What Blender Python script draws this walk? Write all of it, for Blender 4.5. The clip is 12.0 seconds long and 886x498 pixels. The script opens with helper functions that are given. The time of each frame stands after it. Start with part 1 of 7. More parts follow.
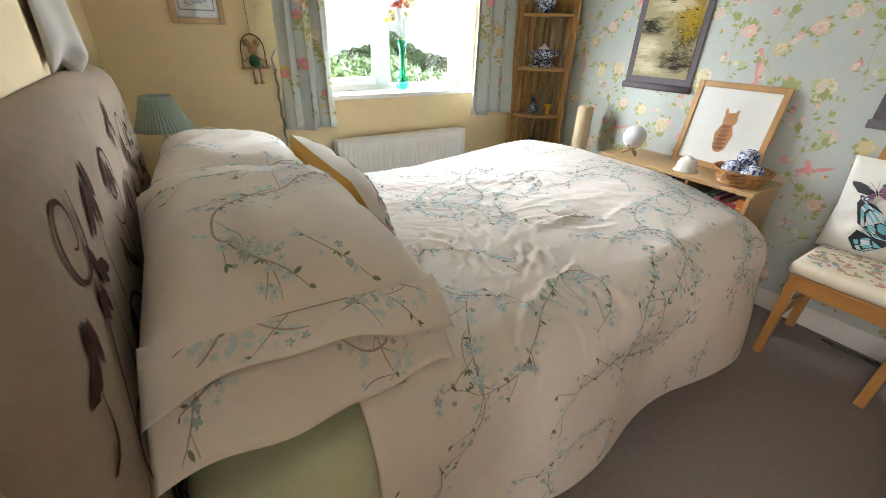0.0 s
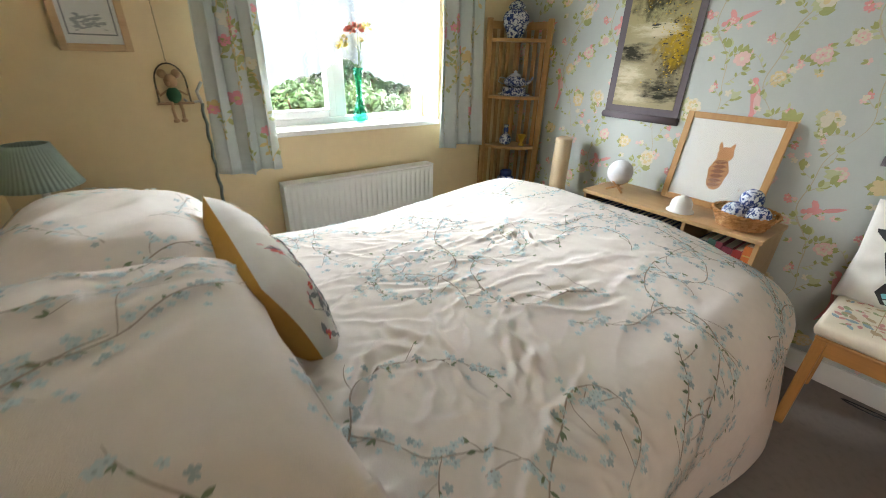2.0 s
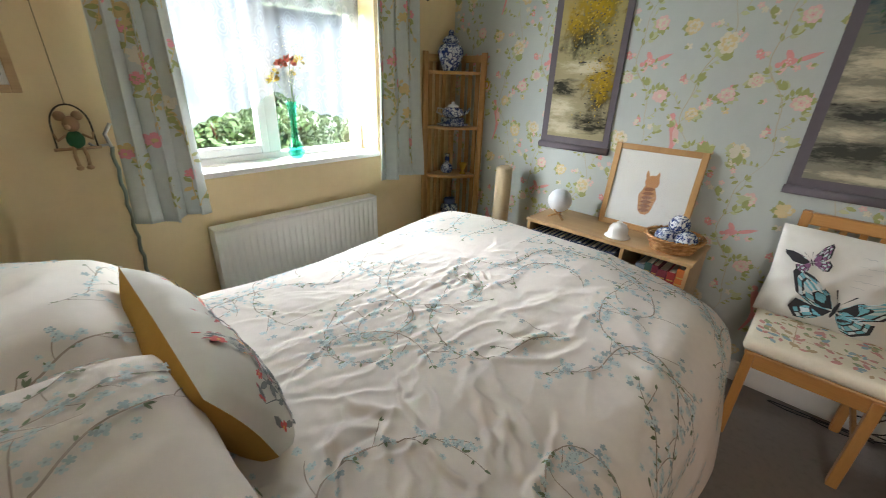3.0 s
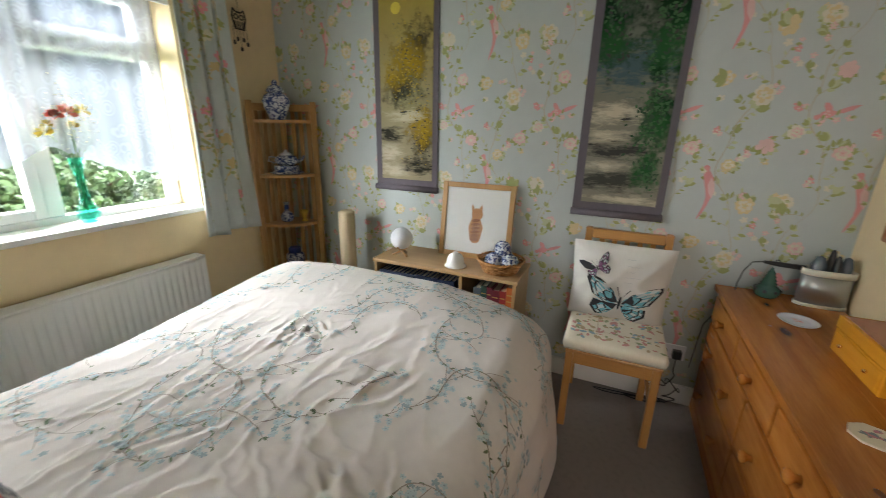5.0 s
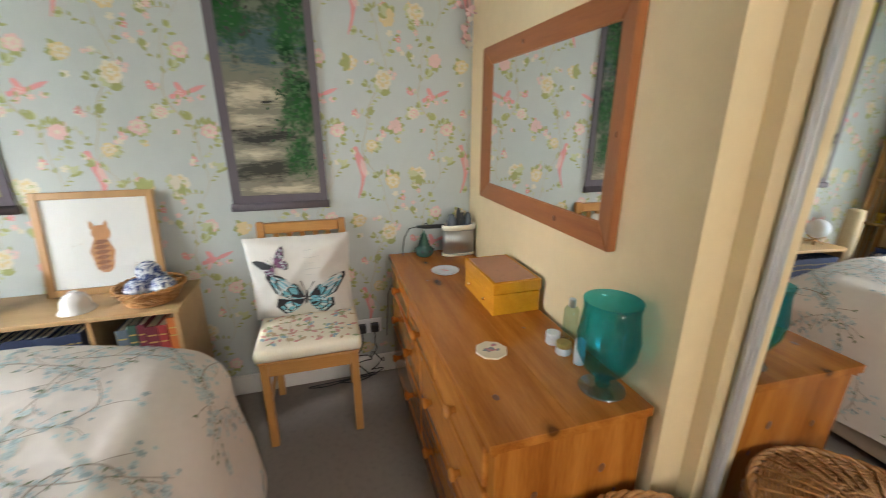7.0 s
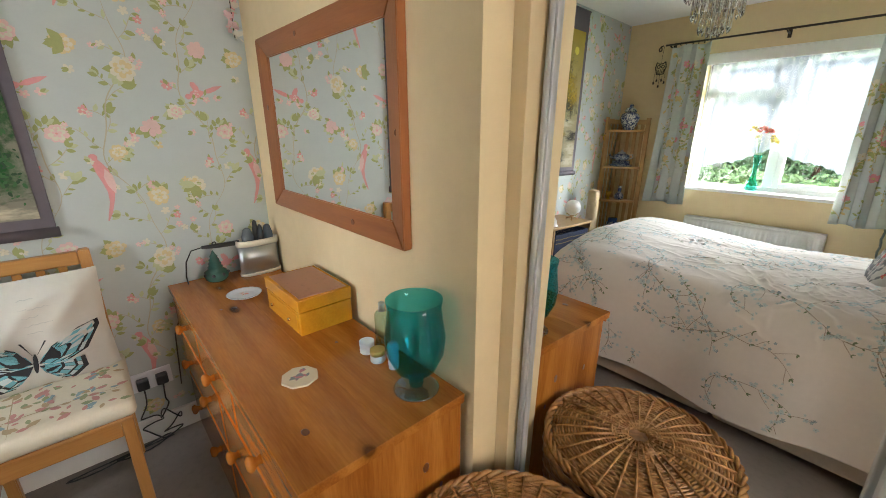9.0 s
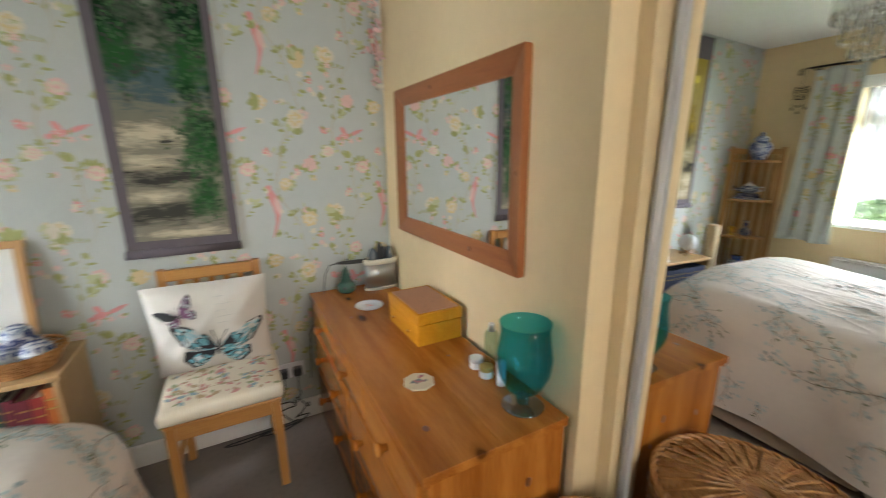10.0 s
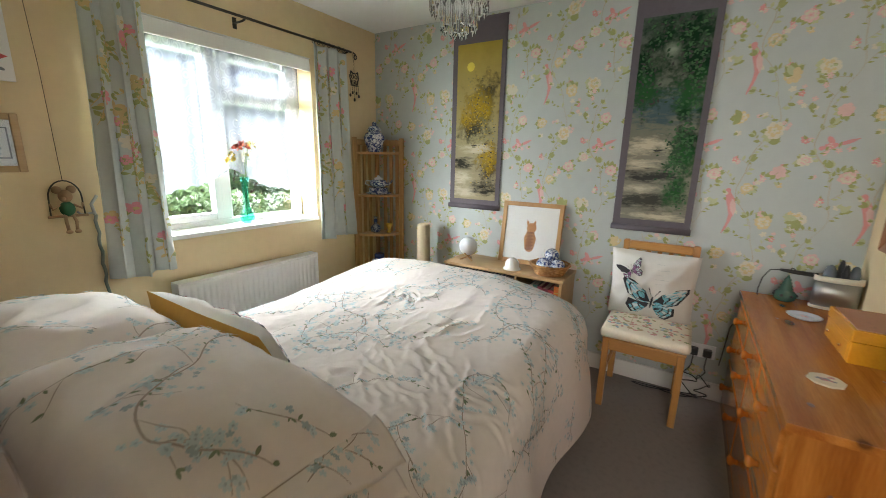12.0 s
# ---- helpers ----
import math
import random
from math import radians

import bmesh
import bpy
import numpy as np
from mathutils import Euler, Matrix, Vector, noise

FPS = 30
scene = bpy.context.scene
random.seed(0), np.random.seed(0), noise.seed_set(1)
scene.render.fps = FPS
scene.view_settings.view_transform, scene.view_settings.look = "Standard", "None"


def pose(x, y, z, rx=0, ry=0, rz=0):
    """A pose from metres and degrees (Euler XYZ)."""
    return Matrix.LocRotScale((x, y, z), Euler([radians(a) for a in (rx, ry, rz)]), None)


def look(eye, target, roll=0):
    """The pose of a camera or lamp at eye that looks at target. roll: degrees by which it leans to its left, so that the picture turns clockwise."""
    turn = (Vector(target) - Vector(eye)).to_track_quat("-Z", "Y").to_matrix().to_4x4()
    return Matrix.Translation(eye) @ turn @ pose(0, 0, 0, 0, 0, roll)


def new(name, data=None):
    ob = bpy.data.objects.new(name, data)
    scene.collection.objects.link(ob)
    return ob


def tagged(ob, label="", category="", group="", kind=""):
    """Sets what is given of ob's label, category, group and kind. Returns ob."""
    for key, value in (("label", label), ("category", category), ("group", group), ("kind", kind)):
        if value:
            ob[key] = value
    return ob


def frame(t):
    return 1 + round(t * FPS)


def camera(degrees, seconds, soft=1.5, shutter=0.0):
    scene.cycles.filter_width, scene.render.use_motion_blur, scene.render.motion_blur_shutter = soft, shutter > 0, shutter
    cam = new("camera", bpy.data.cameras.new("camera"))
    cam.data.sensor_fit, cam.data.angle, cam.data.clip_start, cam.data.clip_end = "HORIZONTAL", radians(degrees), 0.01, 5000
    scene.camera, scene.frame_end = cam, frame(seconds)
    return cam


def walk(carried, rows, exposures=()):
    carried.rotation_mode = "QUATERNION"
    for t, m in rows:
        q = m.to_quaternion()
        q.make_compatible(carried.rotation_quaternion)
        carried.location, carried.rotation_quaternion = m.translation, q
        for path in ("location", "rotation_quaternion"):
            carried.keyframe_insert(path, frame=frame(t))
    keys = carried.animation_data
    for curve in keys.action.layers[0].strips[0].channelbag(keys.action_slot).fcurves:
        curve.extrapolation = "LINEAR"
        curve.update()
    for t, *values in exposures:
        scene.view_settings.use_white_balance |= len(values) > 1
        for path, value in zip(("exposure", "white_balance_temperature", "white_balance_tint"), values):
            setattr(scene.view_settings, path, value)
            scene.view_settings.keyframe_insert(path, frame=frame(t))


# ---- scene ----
cam = camera(96.5, 12.0, soft=0.85, shutter=0.4)
PATH = [
    (0, (0.261, 0.218, 1.298), (1.231, 1.684, 0.344), 1.8),
    (0.5, (0.314, 0.292, 1.29), (1.277, 1.765, 0.34), 1.7),
    (1, (0.365, 0.358, 1.298), (1.332, 1.835, 0.358), 1.7),
    (1.5, (0.426, 0.429, 1.308), (1.438, 1.888, 0.387), 1.7),
    (2, (0.493, 0.52, 1.326), (1.593, 1.943, 0.453), 1.7),
    (2.5, (0.508, 0.626, 1.39), (1.735, 1.961, 0.545), 1.8),
    (4.5, (0.556, 0.529, 1.42), (2.203, 1.494, 0.822), 1.5),
    (5, (0.573, 0.505, 1.432), (2.326, 1.26, 0.836), 1.2),
    (5.5, (0.606, 0.498, 1.432), (2.453, 0.988, 0.843), 0.9),
    (6, (0.626, 0.484, 1.439), (2.529, 0.642, 0.842), 0.7),
    (6.5, (0.673, 0.414, 1.42), (2.569, 0.207, 0.819), 0.3),
    (7, (0.75, 0.285, 1.388), (2.577, -0.26, 0.782), -0.0),
    (7.5, (0.79, 0.192, 1.372), (2.483, -0.682, 0.764), -0.1),
    (7.7, (0.823, 0.157, 1.362), (2.462, -0.808, 0.744), -0.1),
    (9.3, (0.759, 0.176, 1.387), (2.168, -1.123, 0.815), 0.0),
    (9.5, (0.748, 0.195, 1.397), (2.209, -1.063, 0.867), -0.1),
    (10, (0.712, 0.29, 1.418), (2.428, -0.626, 0.949), -0.6),
    (10.5, (0.603, 0.335, 1.446), (2.542, 0.174, 0.984), 0.8),
    (11, (0.43, 0.352, 1.413), (2.258, 1.027, 0.965), 1.4),
    (11.5, (0.232, 0.342, 1.412), (1.841, 1.439, 0.957), 1.5),
    (12, (0.058, 0.295, 1.404), (1.715, 1.323, 0.959), 1.3),
]
EXPOSURES = [(0, 0.42), (1.5, 0.29), (2.5, 0.05), (4.5, -0.33), (5.5, -0.25), (6.5, 0.22), (7.5, 0.47), (9.5, 0.30), (10.5, 0.25), (11, 0.19), (12, 0.07)]
walk(cam, [(t, look(eye, target, roll)) for t, eye, target, roll in PATH], EXPOSURES)

# ---- light ----
world = bpy.data.worlds.new("sky")
scene.world = world
world.use_nodes = True
wn = world.node_tree.nodes
sky = wn.new("ShaderNodeTexSky")
sky.sky_type, sky.sun_disc = "NISHITA", False
sky.sun_elevation, sky.sun_rotation = radians(49), radians(166)
sky.air_density, sky.dust_density = 1.0, 3.0
world.node_tree.links.new(sky.outputs[0], wn["Background"].inputs[0])
wn["Background"].inputs[1].default_value = 0.05
sun_data = bpy.data.lights.new("sun", "SUN")
sun_data.energy, sun_data.angle, sun_data.color = 1.8, radians(20), (1.0, 0.96, 0.9)
sun = new("sun", sun_data)
sun.matrix_world = look((4, -6, 12), (1.5, 4, 0))
def sky_fill_lamp(name, eye, target, wide, high, watts):
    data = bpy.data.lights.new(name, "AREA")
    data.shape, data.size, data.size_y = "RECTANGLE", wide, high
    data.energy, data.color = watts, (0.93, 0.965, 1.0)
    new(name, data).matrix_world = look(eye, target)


# added unseen lamps for the open sky over the garden: above the hedge, and low on both sides
sky_fill_lamp("sky_fill_high", (2.2, 6.6, 4.3), (1.5, 2.8, 1.5), 8.0, 1.6, 3600)
sky_fill_lamp("sky_fill_west", (-4.4, 5.7, 2.6), (1.5, 2.8, 1.4), 5.6, 3.5, 6600)
sky_fill_lamp("sky_fill_north", (0.30, 6.8, 2.3), (1.5, 2.8, 1.4), 0.9, 3.6, 1000)
sky_fill_lamp("sky_fill_east", (7.9, 7.6, 2.7), (1.5, 2.8, 1.4), 3.0, 3.8, 3500)
# unseen lamp added in the hall to brighten the room through the doorway
hall_data = bpy.data.lights.new("hall_fill", "AREA")
hall_data.shape, hall_data.size, hall_data.size_y = "RECTANGLE", 0.9, 1.4
hall_data.energy, hall_data.color = 46, (1.0, 0.98, 0.95)
hall_fill_lamp = new("hall_fill", hall_data)
hall_fill_lamp.matrix_world = look((-1.37, -0.15, 1.5), (1.0, 0.2, 1.5))


# ---- materials ----
def material(name, colour, rough=0.6, metal=0.0, grain=0.0, scale=40.0, bump=0.0, stretch=(1, 1, 1), tone=0.12, spec=0.5):
    """Principled material with two scales of colour variation and a fine bump."""
    m = bpy.data.materials.new(name)
    m.use_nodes = True
    n, l = m.node_tree.nodes, m.node_tree.links
    b = n["Principled BSDF"]
    b.inputs["Roughness"].default_value, b.inputs["Metallic"].default_value = rough, metal
    b.inputs["Specular IOR Level"].default_value = spec
    co, mp = n.new("ShaderNodeTexCoord"), n.new("ShaderNodeMapping")
    mp.inputs["Scale"].default_value = stretch
    l.new(co.outputs["Object"], mp.inputs["Vector"])
    fine, broad = n.new("ShaderNodeTexNoise"), n.new("ShaderNodeTexNoise")
    fine.inputs["Scale"].default_value, broad.inputs["Scale"].default_value = scale, scale / 12
    fine.inputs["Detail"].default_value, broad.inputs["Detail"].default_value = 4, 3
    l.new(mp.outputs[0], fine.inputs["Vector"]), l.new(mp.outputs[0], broad.inputs["Vector"])
    mix = n.new("ShaderNodeMix")
    mix.data_type = "RGBA"
    mix.inputs[6].default_value = (*[c * (1 - tone) for c in colour], 1)
    mix.inputs[7].default_value = (*[min(1, c * (1 + tone)) for c in colour], 1)
    add = n.new("ShaderNodeMath")
    add.operation = "MULTIPLY_ADD"
    add.inputs[1].default_value = grain
    l.new(fine.outputs["Fac"], add.inputs[0]), l.new(broad.outputs["Fac"], add.inputs[2])
    l.new(add.outputs[0], mix.inputs["Factor"]), l.new(mix.outputs[2], b.inputs["Base Color"])
    if bump:
        bp = n.new("ShaderNodeBump")
        bp.inputs["Strength"].default_value, bp.inputs["Distance"].default_value = 0.6, bump
        l.new(fine.outputs["Fac"], bp.inputs["Height"]), l.new(bp.outputs[0], b.inputs["Normal"])
    return m


def glass(name, colour=(1, 1, 1), rough=0.0, ior=1.45):
    m = material(name, colour, rough)
    b = m.node_tree.nodes["Principled BSDF"]
    b.inputs["Transmission Weight"].default_value, b.inputs["IOR"].default_value = 1.0, ior
    for link in list(b.inputs["Base Color"].links):
        m.node_tree.links.remove(link)
    b.inputs["Base Color"].default_value = (*colour, 1)
    return m


def thin_glass(name, colour, gloss=0.09):
    """Thin blown glass: tinted light straight through, with a clear reflection that grows at grazing angles."""
    m = bpy.data.materials.new(name)
    m.use_nodes = True
    n, l = m.node_tree.nodes, m.node_tree.links
    tr, gl, mx, fr = n.new("ShaderNodeBsdfTransparent"), n.new("ShaderNodeBsdfGlossy"), n.new("ShaderNodeMixShader"), n.new("ShaderNodeMath")
    lw, pw = n.new("ShaderNodeLayerWeight"), n.new("ShaderNodeMath")
    tr.inputs[0].default_value = (*colour, 1)
    gl.inputs["Roughness"].default_value = 0.03
    pw.operation, fr.operation = "POWER", "MULTIPLY_ADD"
    pw.inputs[1].default_value, fr.inputs[1].default_value, fr.inputs[2].default_value = 4.0, 0.45, gloss * 0.5
    l.new(lw.outputs["Facing"], pw.inputs[0]), l.new(pw.outputs[0], fr.inputs[0])
    l.new(fr.outputs[0], mx.inputs[0]), l.new(tr.outputs[0], mx.inputs[1]), l.new(gl.outputs[0], mx.inputs[2])
    l.new(mx.outputs[0], n["Material Output"].inputs[0])
    return m


def wood(name, light, dark, rough=0.35, ring=14.0, along="x", bump=0.0006, knots=0.0):
    """Timber: bands stretched along the grain, with fine streaks and, where asked for, dark knots."""
    m = bpy.data.materials.new(name)
    m.use_nodes = True
    n, l = m.node_tree.nodes, m.node_tree.links
    b = n["Principled BSDF"]
    b.inputs["Roughness"].default_value = rough
    co, mp = n.new("ShaderNodeTexCoord"), n.new("ShaderNodeMapping")
    mp.inputs["Scale"].default_value = {"x": (0.09, 1, 1), "y": (1, 0.09, 1), "z": (1, 1, 0.09)}[along]
    l.new(co.outputs["Object"], mp.inputs["Vector"])
    a, f = n.new("ShaderNodeTexNoise"), n.new("ShaderNodeTexNoise")
    a.inputs["Scale"].default_value, a.inputs["Detail"].default_value, a.inputs["Distortion"].default_value = ring, 5, 0.6
    f.inputs["Scale"].default_value, f.inputs["Detail"].default_value = ring * 14, 3
    l.new(mp.outputs[0], a.inputs["Vector"]), l.new(mp.outputs[0], f.inputs["Vector"])
    mul = n.new("ShaderNodeMath")
    mul.operation = "MULTIPLY_ADD"
    mul.inputs[1].default_value = 0.35
    l.new(f.outputs["Fac"], mul.inputs[0]), l.new(a.outputs["Fac"], mul.inputs[2])
    r = n.new("ShaderNodeValToRGB")
    r.color_ramp.elements[0].position, r.color_ramp.elements[0].color = 0.45, (*dark, 1)
    r.color_ramp.elements[1].position, r.color_ramp.elements[1].color = 0.85, (*light, 1)
    l.new(mul.outputs[0], r.inputs[0]), l.new(r.outputs[0], b.inputs["Base Color"])
    if knots:
        wide, vo, rk, mk = n.new("ShaderNodeMapping"), n.new("ShaderNodeTexVoronoi"), n.new("ShaderNodeValToRGB"), n.new("ShaderNodeMix")
        wide.inputs["Scale"].default_value = {"x": (0.45, 1, 1), "y": (1, 0.45, 1), "z": (1, 1, 0.45)}[along]
        vo.inputs["Scale"].default_value = knots
        rk.color_ramp.elements[0].position, rk.color_ramp.elements[0].color = 0.07, (0.9, 0.95, 0.95, 1)
        rk.color_ramp.elements[1].position, rk.color_ramp.elements[1].color = 0.16, (0, 0, 0, 1)
        rk.color_ramp.elements.new(0.10).color = (0.35, 0.35, 0.35, 1)
        mk.data_type = "RGBA"
        mk.inputs[7].default_value = (*[c * 0.35 for c in dark], 1)
        l.new(co.outputs["Object"], wide.inputs["Vector"]), l.new(wide.outputs[0], vo.inputs["Vector"]), l.new(vo.outputs["Distance"], rk.inputs[0])
        l.new(rk.outputs[0], mk.inputs["Factor"]), l.new(r.outputs[0], mk.inputs[6]), l.new(mk.outputs[2], b.inputs["Base Color"])
    bp = n.new("ShaderNodeBump")
    bp.inputs["Strength"].default_value, bp.inputs["Distance"].default_value = 0.4, bump
    l.new(f.outputs["Fac"], bp.inputs["Height"]), l.new(bp.outputs[0], b.inputs["Normal"])
    return m


CREAM = material("cream_yellow_emulsion", (0.70, 0.56, 0.34), 0.75, grain=0.3, scale=220, bump=0.0004, tone=0.05)
PAPER = material("duck_egg_wallpaper", (0.455, 0.495, 0.48), 0.7, grain=0.4, scale=160, bump=0.0003, tone=0.05)
WHITE = material("white_paint", (0.8, 0.8, 0.78), 0.45, grain=0.2, scale=60, tone=0.04)
CEIL = material("white_ceiling_paint", (0.78, 0.78, 0.77), 0.85, grain=0.4, scale=90, bump=0.002, tone=0.04)
UPVC = material("white_upvc", (0.82, 0.84, 0.85), 0.25, tone=0.02)
CARPET = material("grey_brown_carpet", (0.195, 0.172, 0.158), 0.95, grain=1.0, scale=420, bump=0.004, tone=0.3, spec=0.1)
PINE = wood("varnished_pine", (0.50, 0.188, 0.033), (0.28, 0.082, 0.0125), 0.17, knots=5.0)
ALU = material("satin_aluminium", (0.60, 0.61, 0.64), 0.40, 0.2, tone=0.05)
MIRROR = material("mirror_silver", (0.92, 0.94, 0.94), 0.0, 1.0, tone=0.0)
CLEAR = thin_glass("clear_glass", (0.97, 0.98, 0.98), 0.1)


# ---- mesh helpers ----
def box(bm, x0, y0, z0, x1, y1, z1, bevel=0.0, slot=0):
    v = [bm.verts.new((x, y, z)) for x in (x0, x1) for y in (y0, y1) for z in (z0, z1)]
    faces = [bm.faces.new([v[i] for i in q]) for q in ((0, 1, 3, 2), (4, 6, 7, 5), (0, 4, 5, 1), (2, 3, 7, 6), (0, 2, 6, 4), (1, 5, 7, 3))]
    for f in faces:
        f.material_index = slot
    if bevel:
        edges = list({e for f in faces for e in f.edges})
        bmesh.ops.bevel(bm, geom=edges, offset=bevel, segments=2, profile=0.5, affect="EDGES")
    return v


def mesh_of(name, bm, mats, smooth=False):
    bmesh.ops.recalc_face_normals(bm, faces=bm.faces)
    me = bpy.data.meshes.new(name)
    bm.to_mesh(me)
    bm.free()
    for m in mats if isinstance(mats, (list, tuple)) else [mats]:
        me.materials.append(m)
    if smooth:
        me.shade_smooth()
    return me


def part(name, bm, mats, parent=None, label="", smooth=False, kind=""):
    """Links a bmesh as one mesh object, under a thing where one is given."""
    ob = new(name, mesh_of(name, bm, mats, smooth))
    ob.parent = parent
    return tagged(ob, label, kind=kind)


def thing(name, label, category, at=(0, 0, 0), turn=0, group=""):
    ob = new(name)
    ob.empty_display_size = 0.05
    ob.matrix_basis = pose(*at, 0, 0, turn)
    return tagged(ob, label, category, group)


def cuboid(name, mats, x0, y0, z0, x1, y1, z1, parent=None, bevel=0.0, label="", kind=""):
    bm = bmesh.new()
    box(bm, x0, y0, z0, x1, y1, z1, bevel)
    return part(name, bm, mats, parent, label, kind=kind)


# ---- structure ----
XE, YN, YS, XW, H = 2.785, 2.70, -0.475, 0.03, 2.40
YM = -0.605
floor = cuboid("floor", CARPET, -1.5, -1.4, -0.1, XE + 0.15, YN + 0.1, 0.0, kind="structure", label="grey-brown cut-pile carpet over the whole floor")
ceiling = cuboid("ceiling", CEIL, -1.5, -1.4, H, XE + 0.15, YN + 0.3, H + 0.1, kind="structure", label="white painted ceiling")
wall_east = cuboid("wall_east", PAPER, XE, -1.4, 0, XE + 0.15, YN + 0.3, H, kind="structure", label="wall papered in duck-egg blue with flowers and birds")
OX0, OX1, OZ0, OZ1 = 0.92, 2.10, 0.93, 2.07
bm = bmesh.new()
for a in ((-0.1, 0, OX0, H), (OX1, 0, XE, H), (OX0, 0, OX1, OZ0), (OX0, OZ1, OX1, H)):
    box(bm, a[0], YN, a[1], a[2], YN + 0.28, a[3])
wall_north = part("wall_north", bm, CREAM, kind="structure", label="cream-yellow painted wall with the window opening")
bm = bmesh.new()
box(bm, -0.3, 0.45, 0, XW, YN, H)
wall_west = part("wall_west", bm, CREAM, kind="structure", label="cream-yellow painted wall behind the bed")
bm = bmesh.new()
box(bm, -0.25, -1.4, 0, -0.1, -0.58, H), box(bm, -0.25, 0.22, 0, -0.1, 0.45, H), box(bm, -0.25, -0.58, 2.03, -0.1, 0.22, H)
wall_doorway = part("wall_doorway", bm, CREAM, kind="structure", label="cream-yellow painted wall with the doorway")
bm = bmesh.new()
box(bm, 1.37, YS - 0.095, 0, XE, YS, H)
wall_south = part("wall_south", bm, CREAM, kind="structure", label="cream-yellow painted wall above the chest")
cuboid("wardrobe_lining", CREAM, 1.328, YS - 0.175, 0, 1.40, YS - 0.096, H, bevel=0.002, kind="structure", label="cream-painted lining board beside the wardrobe")
bm = bmesh.new()
box(bm, -0.1, -1.4, 0, XE, -1.3, H), box(bm, 1.47, -1.3, 0, 1.5, YS - 0.112, H)
part("wall_wardrobe_back", bm, CREAM, kind="structure", label="plain wall closing the wardrobe")
bm = bmesh.new()
box(bm, -1.5, -1.4, 0, -1.4, 0.6, H), box(bm, -1.4, 0.5, 0, -0.3, 0.6, H), box(bm, -1.4, -1.4, 0, -0.25, -1.3, H)
part("wall_hall", bm, CREAM, kind="structure", label="plain cream hall walls beyond the doorway")

SKIRT = material("white_gloss_skirting", (0.74, 0.73, 0.70), 0.3, tone=0.05)
for nm, a in (("baseboard", (XE - 0.018, YS, 0, XE, YN, 0.11)), ("baseboard", (XW, YN - 0.018, 0, XE - 0.02, YN, 0.11)), ("baseboard", (1.37, YS, 0, XE - 0.02, YS + 0.018, 0.11)), ("baseboard", (XW, 0.45, 0, XW + 0.018, YN - 0.02, 0.11))):
    cuboid(nm, SKIRT, *a, bevel=0.004, kind="structure", label="white gloss-painted skirting board")


# ---- printed patterns: thin shapes laid on a surface ----
def surface_mesh(name, fn, nu, nv, mats, parent=None, label="", thick=0.0, kind=""):
    """A sheet from fn(u, v), with u and v from 0 to 1; thick gives it a back."""
    vs = [fn(i / nu, j / nv) for j in range(nv + 1) for i in range(nu + 1)]
    w = nu + 1
    fs = [(j * w + i, j * w + i + 1, (j + 1) * w + i + 1, (j + 1) * w + i) for j in range(nv) for i in range(nu)]
    me = bpy.data.meshes.new(name)
    me.from_pydata([tuple(v) for v in vs], [], fs)
    for m in mats if isinstance(mats, (list, tuple)) else [mats]:
        me.materials.append(m)
    me.shade_smooth()
    ob = new(name, me)
    ob.parent = parent
    if thick:
        md = ob.modifiers.new("thickness", "SOLIDIFY")
        md.thickness, md.offset = thick, -1
    return tagged(ob, label, kind=kind)


def turned(points, x, y, angle, size):
    c, s_ = math.cos(angle) * size, math.sin(angle) * size
    return [(x + px * c - py * s_, y + px * s_ + py * c) for px, py in points]


LEAF = [(0, 0), (0.3, 0.17), (0.65, 0.16), (1, 0), (0.65, -0.16), (0.3, -0.17)]
FAT_LEAF = [(0, 0), (0.2, 0.2), (0.5, 0.27), (0.8, 0.15), (1, 0), (0.8, -0.15), (0.5, -0.27), (0.2, -0.2)]
PETAL = [(0, 0), (0.45, 0.32), (0.85, 0.28), (1, 0), (0.85, -0.28), (0.45, -0.32)]
DISC = [(math.cos(k * math.pi / 5), math.sin(k * math.pi / 5)) for k in range(10)]
WING = [(0, 0), (0.3, 0.28), (0.75, 0.42), (1, 0.36), (0.93, 0.1), (0.6, -0.08), (0.2, -0.1)]


def flower(out, x, y, size, slot, heart, rng, petals=5):
    a0 = rng.uniform(0, 6)
    for k in range(petals):
        out.append((turned(PETAL, x, y, a0 + k * 2 * math.pi / petals + rng.uniform(-0.15, 0.15), size * rng.uniform(0.85, 1.1)), slot))
    out.append((turned(DISC, x, y, 0, size * 0.24), heart))


def stroke(out, line, width, slot):
    """A band of quads along a line, thinner at both ends."""
    n = len(line)
    sides = []
    for i, (x, y) in enumerate(line):
        ax, ay = line[max(0, i - 1)]
        bx, by = line[min(n - 1, i + 1)]
        d = math.hypot(bx - ax, by - ay) or 1
        w = width * 0.5 * (0.35 + 0.65 * math.sin(math.pi * min(1, max(0, (i + 0.4) / n))))
        sides.append(((x - (by - ay) / d * w, y + (bx - ax) / d * w), (x + (by - ay) / d * w, y - (bx - ax) / d * w)))
    for (a, b), (c, d_) in zip(sides, sides[1:]):
        out.append(([a, b, d_, c], slot))


def wander(x, y, angle, length, rng, step=0.02, bend=0.25):
    line, turn_ = [(x, y)], rng.uniform(-0.1, 0.1)
    for _ in range(int(length / step)):
        turn_ = 0.8 * turn_ + rng.uniform(-bend, bend) * 0.35
        angle += turn_
        x, y = x + step * math.cos(angle), y + step * math.sin(angle)
        line.append((x, y))
    return line


